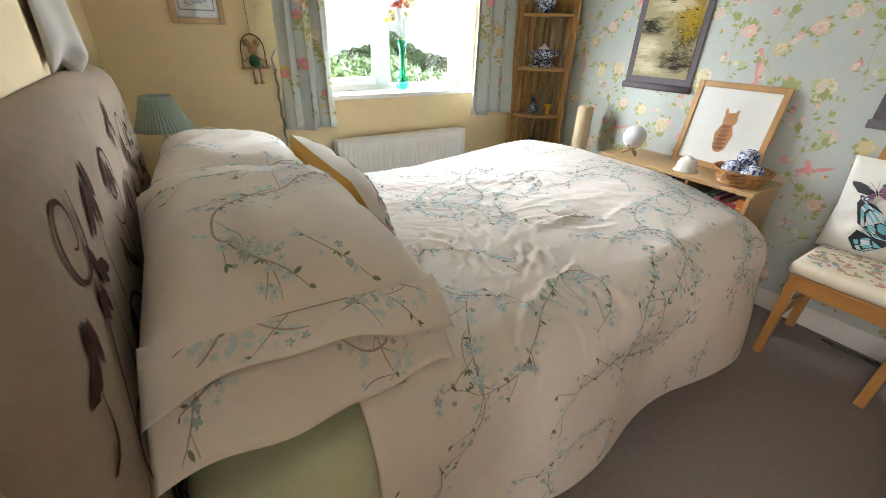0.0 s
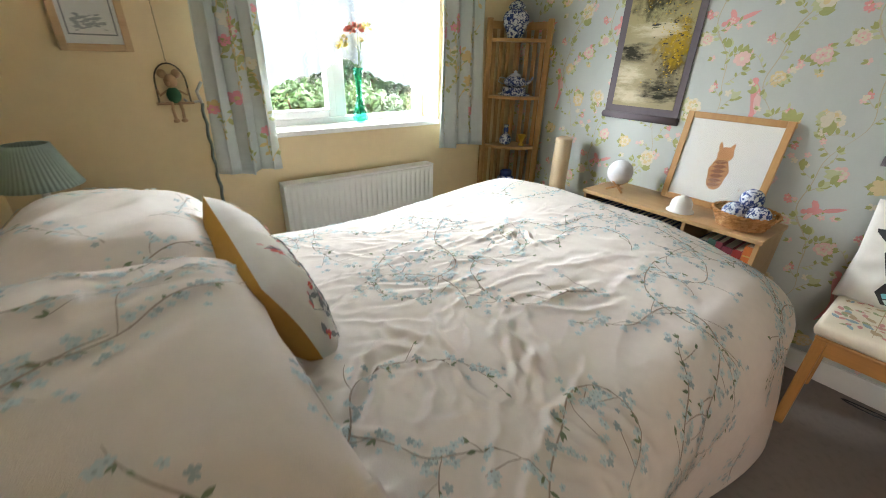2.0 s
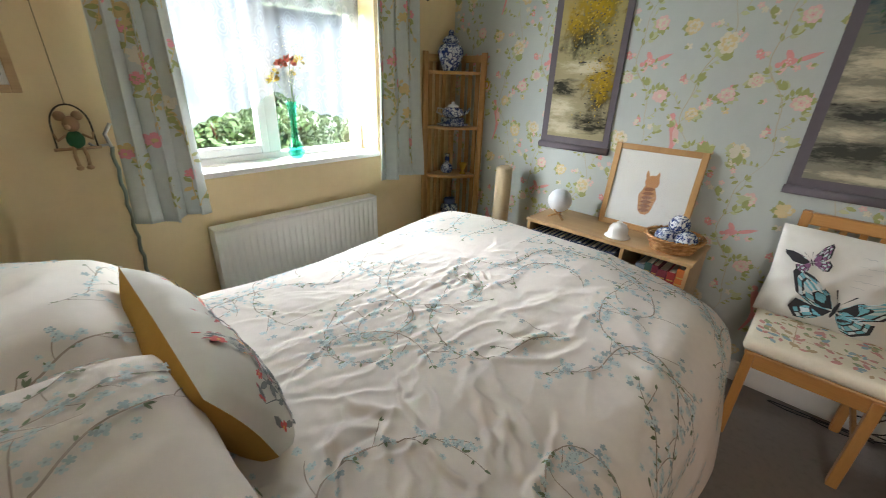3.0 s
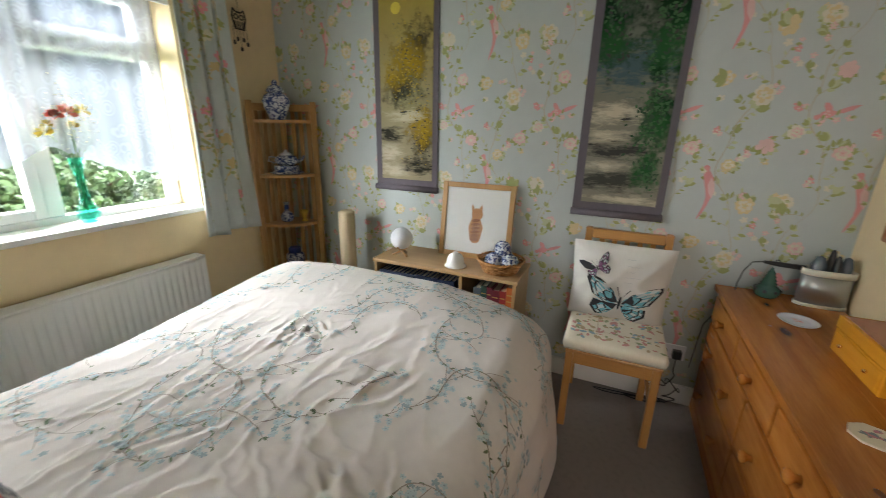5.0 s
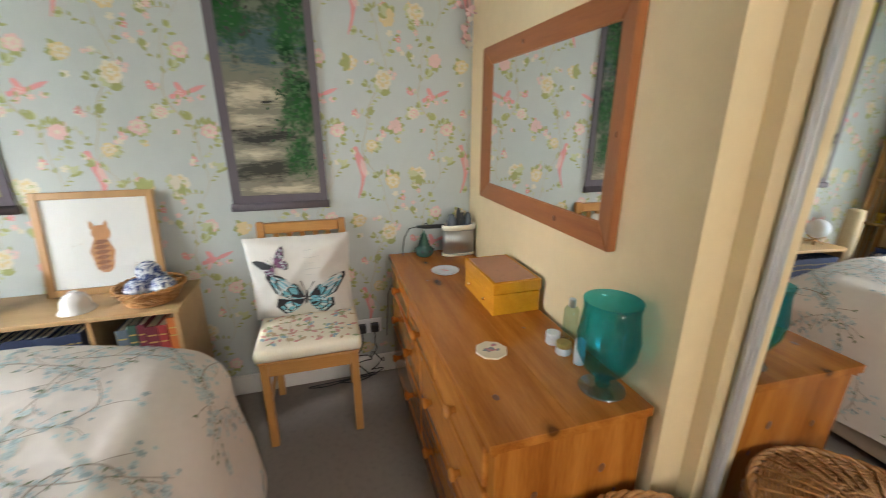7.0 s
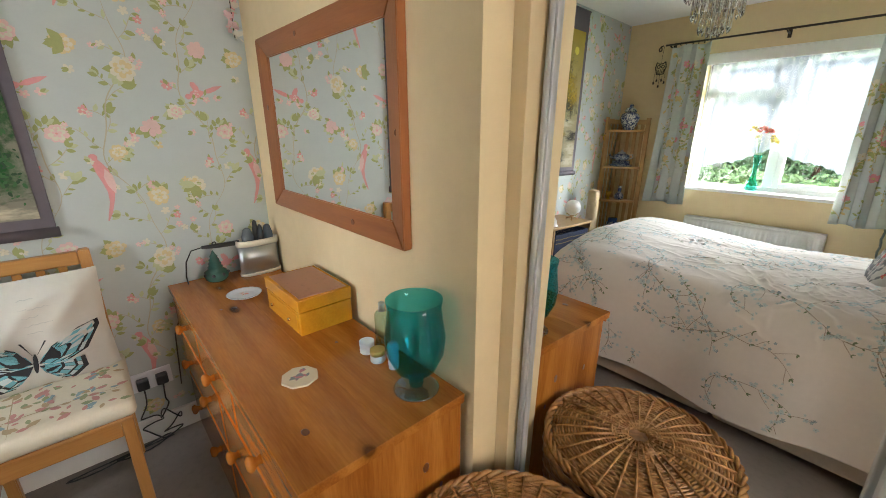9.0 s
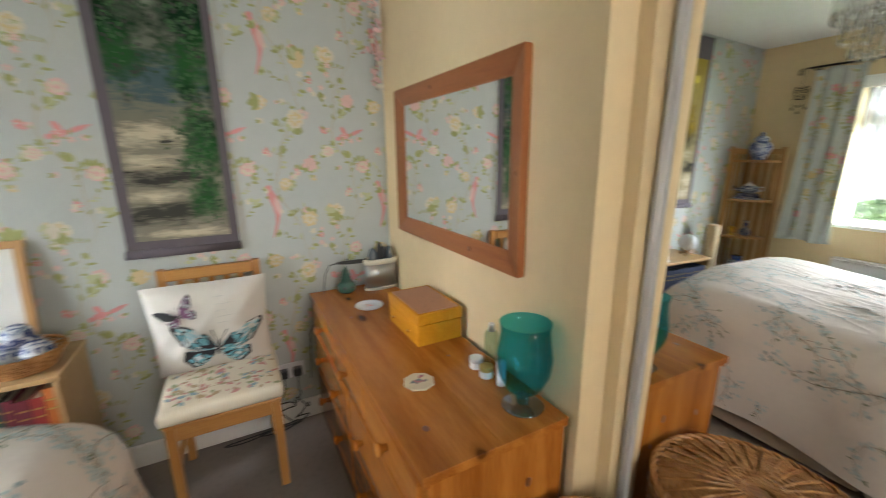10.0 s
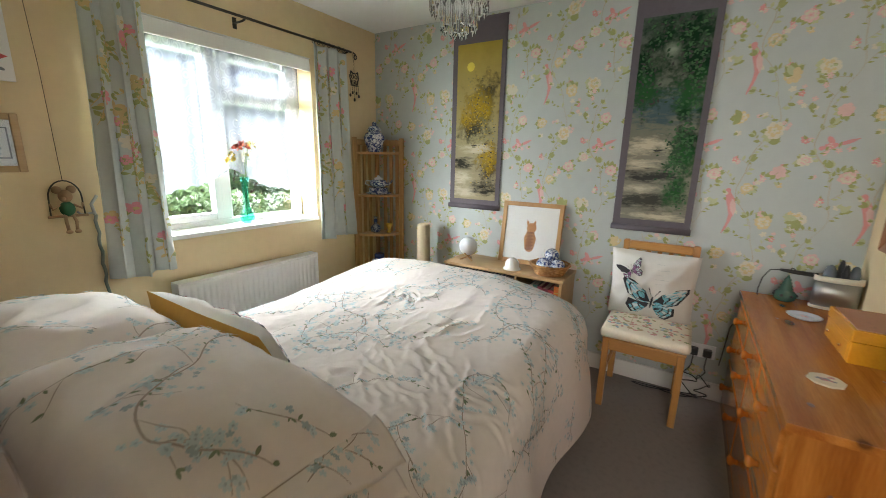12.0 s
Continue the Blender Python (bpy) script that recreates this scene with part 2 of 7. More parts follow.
def print_mesh(name, at, shapes, mats, parent=None, label="", lift=0.0016, bend=False):
    """The shapes, in metres on the flat cloth or paper, laid on the surface at(u, v)."""
    vs, fs, slots = [], [], []
    e = 0.004
    for k, (poly, slot) in enumerate(shapes):
        base = len(vs)
        off = lift + 0.00002 * (k % 97)
        cx, cy = sum(p[0] for p in poly) / len(poly), sum(p[1] for p in poly) / len(poly)
        p0 = at(cx, cy)
        n = (at(cx + e, cy) - p0).cross(at(cx, cy + e) - p0)
        if n.length == 0:
            continue
        n.normalize()
        if bend:
            # follows a tightly curved cloth: a centre, a middle ring and the rim
            m = len(poly)
            ring = [(cx, cy)] + [((cx + u) / 2, (cy + v) / 2) for u, v in poly] + list(poly)
            for u, v in ring:
                p = at(u, v)
                q = (at(u + e, v) - p).cross(at(u, v + e) - p)
                vs.append(tuple(p + (q.normalized() if q.length else n) * off))
            for i in range(m):
                k2 = (i + 1) % m
                fs += [(base, base + 1 + i, base + 1 + k2), (base + 1 + i, base + 1 + m + i, base + 1 + m + k2, base + 1 + k2)]
                slots += [slot, slot]
            continue
        vs.extend([tuple(at(u, v) + n * off) for u, v in poly])
        fs.append(tuple(range(base, base + len(poly))))
        slots.append(slot)
    me = bpy.data.meshes.new(name)
    me.from_pydata(vs, [], fs)
    for m in mats:
        me.materials.append(m)
    me.polygons.foreach_set("material_index", slots)
    me.update()
    ob = new(name, me)
    ob.parent = parent
    return tagged(ob, label, kind="stuff")


def ink(name, colour, rough=0.7):
    return material(name, colour, rough, grain=0.5, scale=120, tone=0.16)


# wallpaper pattern
PAPER_W, PAPER_H, PAPER_U, PAPER_V = 0.546, 0.745, 0.09, 0.31
P_LEAF, P_LEAF2 = ink("olive_leaf_ink", (0.31, 0.33, 0.13)), ink("pale_leaf_ink", (0.43, 0.46, 0.27))
P_PINK, P_ROSE = ink("pink_bird_ink", (0.62, 0.27, 0.27)), ink("rose_ink", (0.63, 0.42, 0.40))
P_CREAM, P_YELL, P_STEM = ink("cream_flower_ink", (0.58, 0.54, 0.43)), ink("yellow_flower_ink", (0.58, 0.47, 0.26)), ink("stem_ink", (0.42, 0.38, 0.28))
PAPER_INKS = [P_LEAF, P_LEAF2, P_PINK, P_ROSE, P_CREAM, P_YELL, P_STEM]


def paper_tile():
    """One repeat of the paper: two winding vines with leaf sprays, layered blooms, small buds and two pink birds."""
    rng, out = random.Random(5), []
    w, h = PAPER_W, PAPER_H

    def spray(x, y, a, count, size):
        for k in range(count):
            b = a + (k - (count - 1) / 2) * 0.55 + rng.gauss(0, 0.12)
            out.append((turned(FAT_LEAF, x, y, b, size * rng.uniform(0.75, 1.15)), 0 if rng.random() < 0.55 else 1))

    def big_bloom(x, y, size, outer, inner, heart):
        spray(x, y, rng.uniform(0, 6.28), 4, size * 1.5), spray(x, y, rng.uniform(0, 6.28), 3, size * 1.5)
        flower(out, x, y, size, outer, inner, rng, 8)
        flower(out, x, y, size * 0.72, inner, outer, rng, 6)
        flower(out, x, y, size * 0.42, outer, heart, rng, 5)

    def bud(x, y, slot):
        flower(out, x, y, rng.uniform(0.010, 0.017), slot, 4, rng, 5)

    for x0, swing, phase in ((0.13, 0.055, 0.3), (0.40, 0.06, 2.6)):
        n = 40
        line = [(x0 + swing * math.sin(2 * math.pi * k / n + phase) + 0.012 * math.sin(6 * math.pi * k / n), h * k / n) for k in range(n + 1)]
        stroke(out, line, 0.0045, 6)
        for k in range(1, n, 3):
            x, y = line[k]
            side = 1 if (k // 3) % 2 else -1
            a = 1.57 - side * rng.uniform(0.5, 1.15)
            twig = wander(x, y, a, rng.uniform(0.05, 0.13), rng, 0.012, 0.35)
            stroke(out, twig, 0.003, 6)
            for q in twig[1::2]:
                out.append((turned(FAT_LEAF if rng.random() < 0.5 else LEAF, *q, a + rng.choice((-1, 1)) * rng.uniform(0.5, 1.2), rng.uniform(0.018, 0.036)), rng.choice((0, 0, 1))))
            tip = twig[-1]
            r = rng.random()
            if r < 0.55:
                spray(*tip, a, 3, rng.uniform(0.026, 0.046))
            else:
                for _ in range(3):
                    bud(tip[0] + rng.gauss(0, 0.013), tip[1] + rng.gauss(0, 0.013), rng.choice((3, 3, 2, 4)))
    for x, y, size, outer, inner, heart in ((0.45, 0.53, 0.044, 4, 5, 1), (0.30, 0.60, 0.036, 5, 4, 1), (0.48, 0.05, 0.040, 5, 4, 1), (0.07, 0.08, 0.040, 4, 5, 1), (0.50, 0.32, 0.036, 3, 4, 2), (0.22, 0.30, 0.036, 3, 4, 2), (0.38, 0.23, 0.030, 5, 4, 1), (0.05, 0.38, 0.032, 4, 3, 2), (0.16, 0.62, 0.034, 3, 4, 2)):
        big_bloom(x, y, size, outer, inner, heart)
    for _ in range(16):
        x, y = rng.uniform(0.01, w), rng.uniform(0.01, h)
        bud(x, y, rng.choice((3, 2, 4, 5)))
        spray(x, y, rng.uniform(0, 6.28), 2, 0.024)

    def feathered(line, widths, slot):
        sides = []
        for i, (x, y) in enumerate(line):
            ax, ay = line[max(0, i - 1)]
            bx, by = line[min(len(line) - 1, i + 1)]
            d = math.hypot(bx - ax, by - ay)
            sides.append(((x - (by - ay) / d * widths[i], y + (bx - ax) / d * widths[i]), (x + (by - ay) / d * widths[i], y - (bx - ax) / d * widths[i])))
        for (a, b), (c, d_) in zip(sides, sides[1:]):
            out.append(([a, b, d_, c], slot))

    # a perched bird with a long curved tail
    bx, by = 0.322, 0.10
    body = [(bx - 0.022, by + 0.108), (bx - 0.016, by + 0.09), (bx - 0.004, by + 0.06), (bx + 0.006, by + 0.02), (bx + 0.008, by - 0.02), (bx + 0.002, by - 0.06), (bx - 0.010, by - 0.10), (bx - 0.022, by - 0.13)]
    feathered(body, [0.009, 0.014, 0.020, 0.018, 0.011, 0.007, 0.006, 0.002], 2)
    out.extend([(turned(DISC, bx - 0.022, by + 0.112, 0, 0.014), 2), (turned(LEAF, bx - 0.032, by + 0.115, 3.5, 0.018), 5), (turned([(x, y * 0.8) for x, y in LEAF], bx + 0.004, by + 0.07, -1.4, 0.10), 3)])
    # a bird on the wing
    bx, by = 0.145, 0.443
    out.extend([(turned(FAT_LEAF, bx - 0.04, by, 0.3, 0.065), 2), (turned([(x, y * 0.6) for x, y in LEAF], bx + 0.01, by + 0.012, 0.4, 0.09), 2), (turned(WING, bx, by + 0.004, 1.7, 0.055), 2), (turned(WING, bx - 0.01, by, 3.9, 0.042), 3), (turned(DISC, bx - 0.042, by - 0.002, 0, 0.011), 2)])
    return out


TILE = paper_tile()
shapes = []
for i in range(-1, 7):
    for j in range(-1, 5):
        for poly, slot in TILE:
            q = [(x + PAPER_U + PAPER_W * i, y + PAPER_H * j + PAPER_V) for x, y in poly]
            if all(-0.001 < x < YN - YS and 0.11 < y < H for x, y in q):
                shapes.append((q, slot))
print_mesh("floral_print", lambda u, v: Vector((XE, YN - u, v)), shapes, PAPER_INKS, wall_east, "printed wallpaper flowers, leaves and pink birds", 0.0004)

# ---- window ----
window = thing("window_1", "white plastic double-glazed casement window above a white sill", "window")
tagged(window, kind="structure")
FY0, FY1 = 2.87, 2.93
frame_bits = ((OX0, OZ0, OX0 + 0.055, OZ1), (OX1 - 0.055, OZ0, OX1, OZ1), (OX0 + 0.055, OZ0, OX1 - 0.055, OZ0 + 0.06), (OX0 + 0.055, OZ1 - 0.055, OX1 - 0.055, OZ1), (1.475, OZ0 + 0.06, 1.545, OZ1 - 0.055), (1.545, 1.72, OX1 - 0.055, 1.775))
for x0, z0, x1, z1 in frame_bits:
    cuboid("window_frame", UPVC, x0, FY0, z0, x1, FY1, z1, window, 0.006)


def sash(x0, z0, x1, z1):
    for a in ((x0, z0, x0 + 0.045, z1), (x1 - 0.045, z0, x1, z1), (x0 + 0.045, z0, x1 - 0.045, z0 + 0.045), (x0 + 0.045, z1 - 0.045, x1 - 0.045, z1)):
        cuboid("sash", UPVC, a[0], FY0 - 0.012, a[1], a[2], FY1 - 0.012, a[3], window, 0.006)
    pane = cuboid("pane", CLEAR, x0 + 0.04, FY0 + 0.02, z0 + 0.04, x1 - 0.04, FY0 + 0.026, z1 - 0.04, window)
    pane.visible_shadow = False


sash(OX0 + 0.055, OZ0 + 0.06, 1.475, OZ1 - 0.055)
sash(1.545, 1.775, OX1 - 0.055, OZ1 - 0.055)
pane = cuboid("pane", CLEAR, 1.545, FY0 + 0.02, OZ0 + 0.06, OX1 - 0.055, FY0 + 0.026, 1.72, window)
pane.visible_shadow = False
cuboid("window_sill", WHITE, OX0 - 0.01, YN - 0.025, OZ0, OX1 + 0.0, FY0, OZ0 + 0.028, window, 0.006, "white gloss window sill")
bm = bmesh.new()
box(bm, 1.46, FY0 - 0.03, 1.42, 1.475, FY0 - 0.012, 1.52, 0.004), box(bm, 1.462, FY0 - 0.045, 1.40, 1.474, FY0 - 0.03, 1.47, 0.003)
part("window_handle", bm, UPVC, window, "white window handle")
cuboid("head_board", WHITE, OX0, YN + 0.004, 1.985, OX1, YN + 0.022, OZ1 - 0.006, window, 0.003, "white head board across the window top")
# soffit lining
cuboid("window_head_lining", WHITE, OX0, YN, OZ1 - 0.004, OX1, FY0, OZ1 + 0.002, window)

# net curtain with a scalloped arch
NET = bpy.data.materials.new("white_net_lace")
NET.use_nodes = True
n_, l_ = NET.node_tree.nodes, NET.node_tree.links
b_ = n_["Principled BSDF"]
b_.inputs["Base Color"].default_value, b_.inputs["Roughness"].default_value = (0.85, 0.87, 0.9, 1), 0.9
b_.inputs["Subsurface Weight"].default_value = 0.0
tr_, tl_, mx_, mx2_ = n_.new("ShaderNodeBsdfTransparent"), n_.new("ShaderNodeBsdfTranslucent"), n_.new("ShaderNodeMixShader"), n_.new("ShaderNodeMixShader")
tl_.inputs[0].default_value = (0.125, 0.14, 0.165, 1)
co_ = n_.new("ShaderNodeTexCoord")
mp_ = n_.new("ShaderNodeMapping")
mp_.inputs["Scale"].default_value = (1.0, 0.0, 0.62)
v1 = n_.new("ShaderNodeTexVoronoi")
v1.inputs["Scale"].default_value, v1.inputs["Randomness"].default_value = 24, 0.9
l_.new(co_.outputs["Object"], mp_.inputs[0]), l_.new(mp_.outputs[0], v1.inputs["Vector"])
# rings of thicker thread on a fine mesh
rp = n_.new("ShaderNodeValToRGB")
els = rp.color_ramp.elements
els[0].position, els[0].color = 0.0, (0.58, 0.58, 0.58, 1)
els[1].position, els[1].color = 1.0, (0.51, 0.51, 0.51, 1)
for pos, val in ((0.10, 0.59), (0.15, 0.50), (0.22, 0.50), (0.28, 0.59), (0.33, 0.59), (0.39, 0.50), (0.44, 0.49), (0.50, 0.585), (0.54, 0.585), (0.60, 0.50), (0.72, 0.51)):
    el = els.new(pos)
    el.color = (val, val, val, 1)
l_.new(v1.outputs["Distance"], rp.inputs[0])
mx2_.inputs[0].default_value = 0.7
l_.new(b_.outputs[0], mx2_.inputs[1]), l_.new(tl_.outputs[0], mx2_.inputs[2])
l_.new(rp.outputs[0], mx_.inputs[0]), l_.new(tr_.outputs[0], mx_.inputs[1]), l_.new(mx2_.outputs[0], mx_.inputs[2])
l_.new(mx_.outputs[0], n_["Material Output"].inputs[0])


def net_at(u, v):
    x = OX0 + 0.03 + u * (OX1 - OX0 - 0.06)
    k = (x - 1.51) / 0.56
    low = 1.30 - 0.20 * min(1, abs(k)) ** 0.8 + 0.014 * abs(math.sin(x * 46)) + 0.01 * math.sin(x * 17)
    z = low + (2.04 - low) * v
    return Vector((x, 2.80 + 0.012 * math.sin(x * 62 + 2 * math.sin(x * 9)) + 0.008 * math.sin(x * 23), z))


net = surface_mesh("net_curtain", net_at, 150, 20, NET)
tagged(net, "sheer white lace net curtain with a scalloped arched hem", "net curtain")


# ---- more shape helpers ----
def lathe(bm, profile, centre=(0, 0, 0), n=28, slot=0):
    """Turns (radius, height) pairs about an upright axis."""
    rings = []
    for r, z in profile:
        rings.append([bm.verts.new((centre[0] + r * math.cos(k * 2 * math.pi / n), centre[1] + r * math.sin(k * 2 * math.pi / n), centre[2] + z)) for k in range(n)])
    for a, b in zip(rings, rings[1:]):
        for k in range(n):
            f = bm.faces.new((a[k], a[(k + 1) % n], b[(k + 1) % n], b[k]))
            f.material_index, f.smooth = slot, True
    for ring in (rings[0], rings[-1]):
        f = bm.faces.new(ring)
        f.material_index = slot


def tube(bm, points, radius, n=8, slot=0):
    """A round bar along the points; radius may be one number or one for each point."""
    pts = [Vector(p) for p in points]
    rs = radius if isinstance(radius, (list, tuple)) else [radius] * len(pts)
    rings, side = [], None
    for i, p in enumerate(pts):
        d = (pts[min(i + 1, len(pts) - 1)] - pts[max(i - 1, 0)]).normalized()
        if side is None:
            side = d.orthogonal().normalized()
        side = (side - d * side.dot(d)).normalized()
        up = d.cross(side)
        rings.append([bm.verts.new(p + (side * math.cos(k * 2 * math.pi / n) + up * math.sin(k * 2 * math.pi / n)) * rs[i]) for k in range(n)])
    for a, b in zip(rings, rings[1:]):
        for k in range(n):
            f = bm.faces.new((a[k], a[(k + 1) % n], b[(k + 1) % n], b[k]))
            f.material_index, f.smooth = slot, True
    for ring in (rings[0], rings[-1]):
        bm.faces.new(ring).material_index = slot


def ball(bm, x, y, z, r, squash=1.0, seg=16, slot=0):
    got = bmesh.ops.create_uvsphere(bm, u_segments=seg, v_segments=seg // 2 + 2, radius=r, matrix=Matrix.Translation((x, y, z)) @ Matrix.Diagonal((1, 1, squash, 1)))
    for f in {f for v in got["verts"] for f in v.link_faces}:
        f.material_index, f.smooth = slot, True


def lathed(name, profile, mats, parent=None, label="", at=(0, 0, 0), n=28):
    bm = bmesh.new()
    lathe(bm, profile, at, n)
    return part(name, bm, mats, parent, label)


def tubed(name, points, radius, mats, parent=None, label="", n=8):
    bm = bmesh.new()
    tube(bm, points, radius, n)
    return part(name, bm, mats, parent, label)


def fbm(x, y, z=0.0):
    return noise.noise(Vector((x, y, z))) + 0.5 * noise.noise(Vector((2.1 * x, 2.1 * y, z + 5)))


# ---- bed ----
TAUPE = material("taupe_woven_fabric", (0.29, 0.23, 0.185), 0.9, grain=0.8, scale=500, bump=0.0012, tone=0.2, spec=0.15)
BROWN = material("brown_flock", (0.055, 0.026, 0.018), 0.9, grain=0.6, scale=300, tone=0.2, spec=0.1)
LINEN = material("cream_cotton", (0.73, 0.675, 0.64), 0.85, grain=0.5, scale=500, bump=0.0006, tone=0.05, spec=0.2)
SAGE = material("sage_green_sheet", (0.50, 0.55, 0.42), 0.85, grain=0.5, scale=300, bump=0.0006, tone=0.07, spec=0.2)
DIVAN = material("oatmeal_divan_fabric", (0.48, 0.43, 0.38), 0.9, grain=0.8, scale=400, bump=0.001, tone=0.12, spec=0.15)
BLUE_INK, DUSK_INK, TWIG_INK, GREEN_INK = ink("pale_blue_blossom_ink", (0.50, 0.585, 0.60)), ink("dusk_blue_ink", (0.33, 0.40, 0.43)), ink("brown_twig_ink", (0.35, 0.29, 0.25)), ink("dark_green_leaf_ink", (0.17, 0.21, 0.13))
SPRIG_INKS = [BLUE_INK, DUSK_INK, TWIG_INK, GREEN_INK]

bed = thing("bed", "double divan bed with a taupe upholstered scroll-patterned headboard", "bed", (1.1, 1.37, 0))
OFF = Matrix.Translation((-1.1, -1.37, 0))


def bed_part(name, bm, mats, label="", smooth=False):
    bm.transform(OFF)
    return part(name, bm, mats, bed, label, smooth)


for x0, x1 in ((0.13, 1.125), (1.135, 2.12)):
    bm = bmesh.new()
    box(bm, x0, 0.68, 0.04, x1, 2.08, 0.36, 0.02)
    bed_part("divan_base", bm, DIVAN, "oatmeal fabric divan base")
for x in (0.25, 1.05, 1.25, 2.0):
    for y in (0.8, 1.95):
        bm = bmesh.new()
        lathe(bm, [(0.025, 0.0), (0.028, 0.02), (0.02, 0.045)], (x, y, 0), 14)
        bed_part("castor", bm, BROWN)
bm = bmesh.new()
box(bm, 0.12, 0.67, 0.36, 2.11, 2.09, 0.64, 0.06)
bed_part("mattress", bm, SAGE, "mattress in a pale sage-green fitted sheet", True)

HY0, HY1, HZ0, HZ1 = 0.625, 2.13, 0.12, 1.19


HR, HT = 0.20, 0.055


def head_inset(y, z):
    """Distance from the rim of the headboard, which has rounded top corners."""
    dy, dz = min(y - HY0, HY1 - y), HZ1 - z
    if dy < HR and dz < HR:
        return HR - math.hypot(HR - dy, HR - dz)
    return min(dy, dz)


def head_x(d):
    """How far the padding stands out from the wall, d inside the rim."""
    d = min(max(d, 0.0), HT)
    return XW + 0.012 + (0.112 - XW - 0.012) * math.sqrt(max(0.0, 1 - (1 - d / HT) ** 2))


def head_at(u, v):
    """Front of the headboard: u along y, v upwards."""
    return Vector((head_x(head_inset(HY0 + u, v)), HY0 + u, v))


bm = bmesh.new()
steps = [0.0, 0.03, 0.1, 0.22, 0.4, 0.65, 1.0]
rings = []
for f in steps:
    d = HT * f
    r = HR - d
    pts = [(HY0 + d, HZ0)]
    for k in range(11):
        a = math.pi / 2 * k / 10
        pts.append((HY0 + HR - r * math.cos(a), HZ1 - HR + r * math.sin(a)))
    for k in range(11):
        a = math.pi / 2 * k / 10
        pts.append((HY1 - HR + r * math.sin(a), HZ1 - HR + r * math.cos(a)))
    pts.append((HY1 - d, HZ0))
    rings.append([bm.verts.new((head_x(d), y, z)) for y, z in pts])
rings.insert(0, [bm.verts.new((XW + 0.004, v.co.y, v.co.z)) for v in rings[0]])
for a, b in zip(rings, rings[1:]):
    for k in range(len(a) - 1):
        bm.faces.new((a[k], a[k + 1], b[k + 1], b[k]))
bm.faces.new(rings[-1]), bm.faces.new(rings[0][::-1])
headboard = bed_part("headboard", bm, TAUPE, "tall taupe upholstered headboard with brown scrolls", True)
shapes, rng = [], random.Random(11)


def head_ok(p):
    return 0.02 < p[0] < HY1 - HY0 - 0.02 and 0.14 < p[1] < HZ1 - 0.02 and head_inset(HY0 + p[0], p[1]) > 0.012


def curl(cx, cz, size, side, turn_):
    """A long stem that rises, then winds into an open spiral."""
    line = []
    for k in range(34):
        a = turn_ + side * 0.27 * k
        r = size * (1.0 - 0.024 * k)
        line.append((cx + r * math.cos(a), cz + r * 1.15 * math.sin(a)))
    return line


for cx, cz, size, side, turn_ in ((0.13, 0.74, 0.115, 1, 3.4), (0.42, 0.52, 0.13, -1, 0.4), (0.60, 1.02, 0.085, 1, 3.6), (0.90, 0.70, 0.12, -1, 0.2), (1.22, 0.62, 0.12, 1, 3.3), (1.30, 1.0, 0.08, -1, 0.3), (0.20, 1.07, 0.07, -1, 0.5), (0.12, 0.40, 0.10, -1, 0.3), (0.34, 0.74, 0.19, 1, 3.5), (0.74, 0.52, 0.16, 1, 3.2), (1.05, 1.02, 0.10, -1, 0.6)):
    line = [p for p in curl(cx, cz, size, side, turn_) if head_ok(p)]
    if len(line) > 4:
        stroke(shapes, line, 0.008, 0)
    tail = [p for p in wander(cx + size * math.cos(turn_), cz + size * 1.15 * math.sin(turn_), -1.5, 0.45, rng, 0.02, 0.12) if head_ok(p)]
    if len(tail) > 4:
        stroke(shapes, tail, 0.008, 0)
for cx, cz in ((0.30, 0.80), (0.52, 0.86), (0.76, 0.90), (1.02, 0.95), (1.12, 0.86), (0.36, 1.02), (0.86, 1.06), (0.06, 0.93), (0.66, 0.585), (0.14, 0.60), (0.26, 0.95), (0.46, 0.70), (0.60, 0.98), (0.92, 0.86), (1.20, 0.98), (1.30, 0.84)):
    lean = rng.uniform(0.7, 2.4)
    for k in range(5):
        a = lean + (k - 2) * 0.30 + rng.gauss(0, 0.08)
        q = turned([(x, y * 0.75) for x, y in FAT_LEAF], cx + 0.026 * (k - 2), cz + rng.uniform(-0.03, 0.04), a, rng.uniform(0.045, 0.075))
        if all(head_ok(p) for p in q):
            shapes.append((q, 0))
    stem = [p for p in wander(cx, cz, -1.7, 0.22, rng, 0.02, 0.2) if head_ok(p)]
    if len(stem) > 4:
        stroke(shapes, stem, 0.006, 0)
pr = print_mesh("scroll_print", lambda u, v: head_at(u, v) - Vector((1.1, 1.37, 0)), shapes, [BROWN], bed, "dark brown flock scrolls and leaves", 0.0025, True)
pr.parent = headboard

# duvet
BX1, BY0, BY1, DX0 = 2.16, 0.64, 2.12, 0.42
RAD = 0.15


def over(d):
    """How far a cloth that runs d past the start of a rounded edge goes outwards and down."""
    if d <= 0:
        return 0.0, 0.0
    q = RAD * math.pi / 2
    if d < q:
        return RAD * math.sin(d / RAD), RAD * (1 - math.cos(d / RAD))
    return RAD + 0.10 * (d - q), RAD + (d - q) * 0.99


S1, T0, T1 = 2.26, 0.17, 2.58
CELL = 0.006


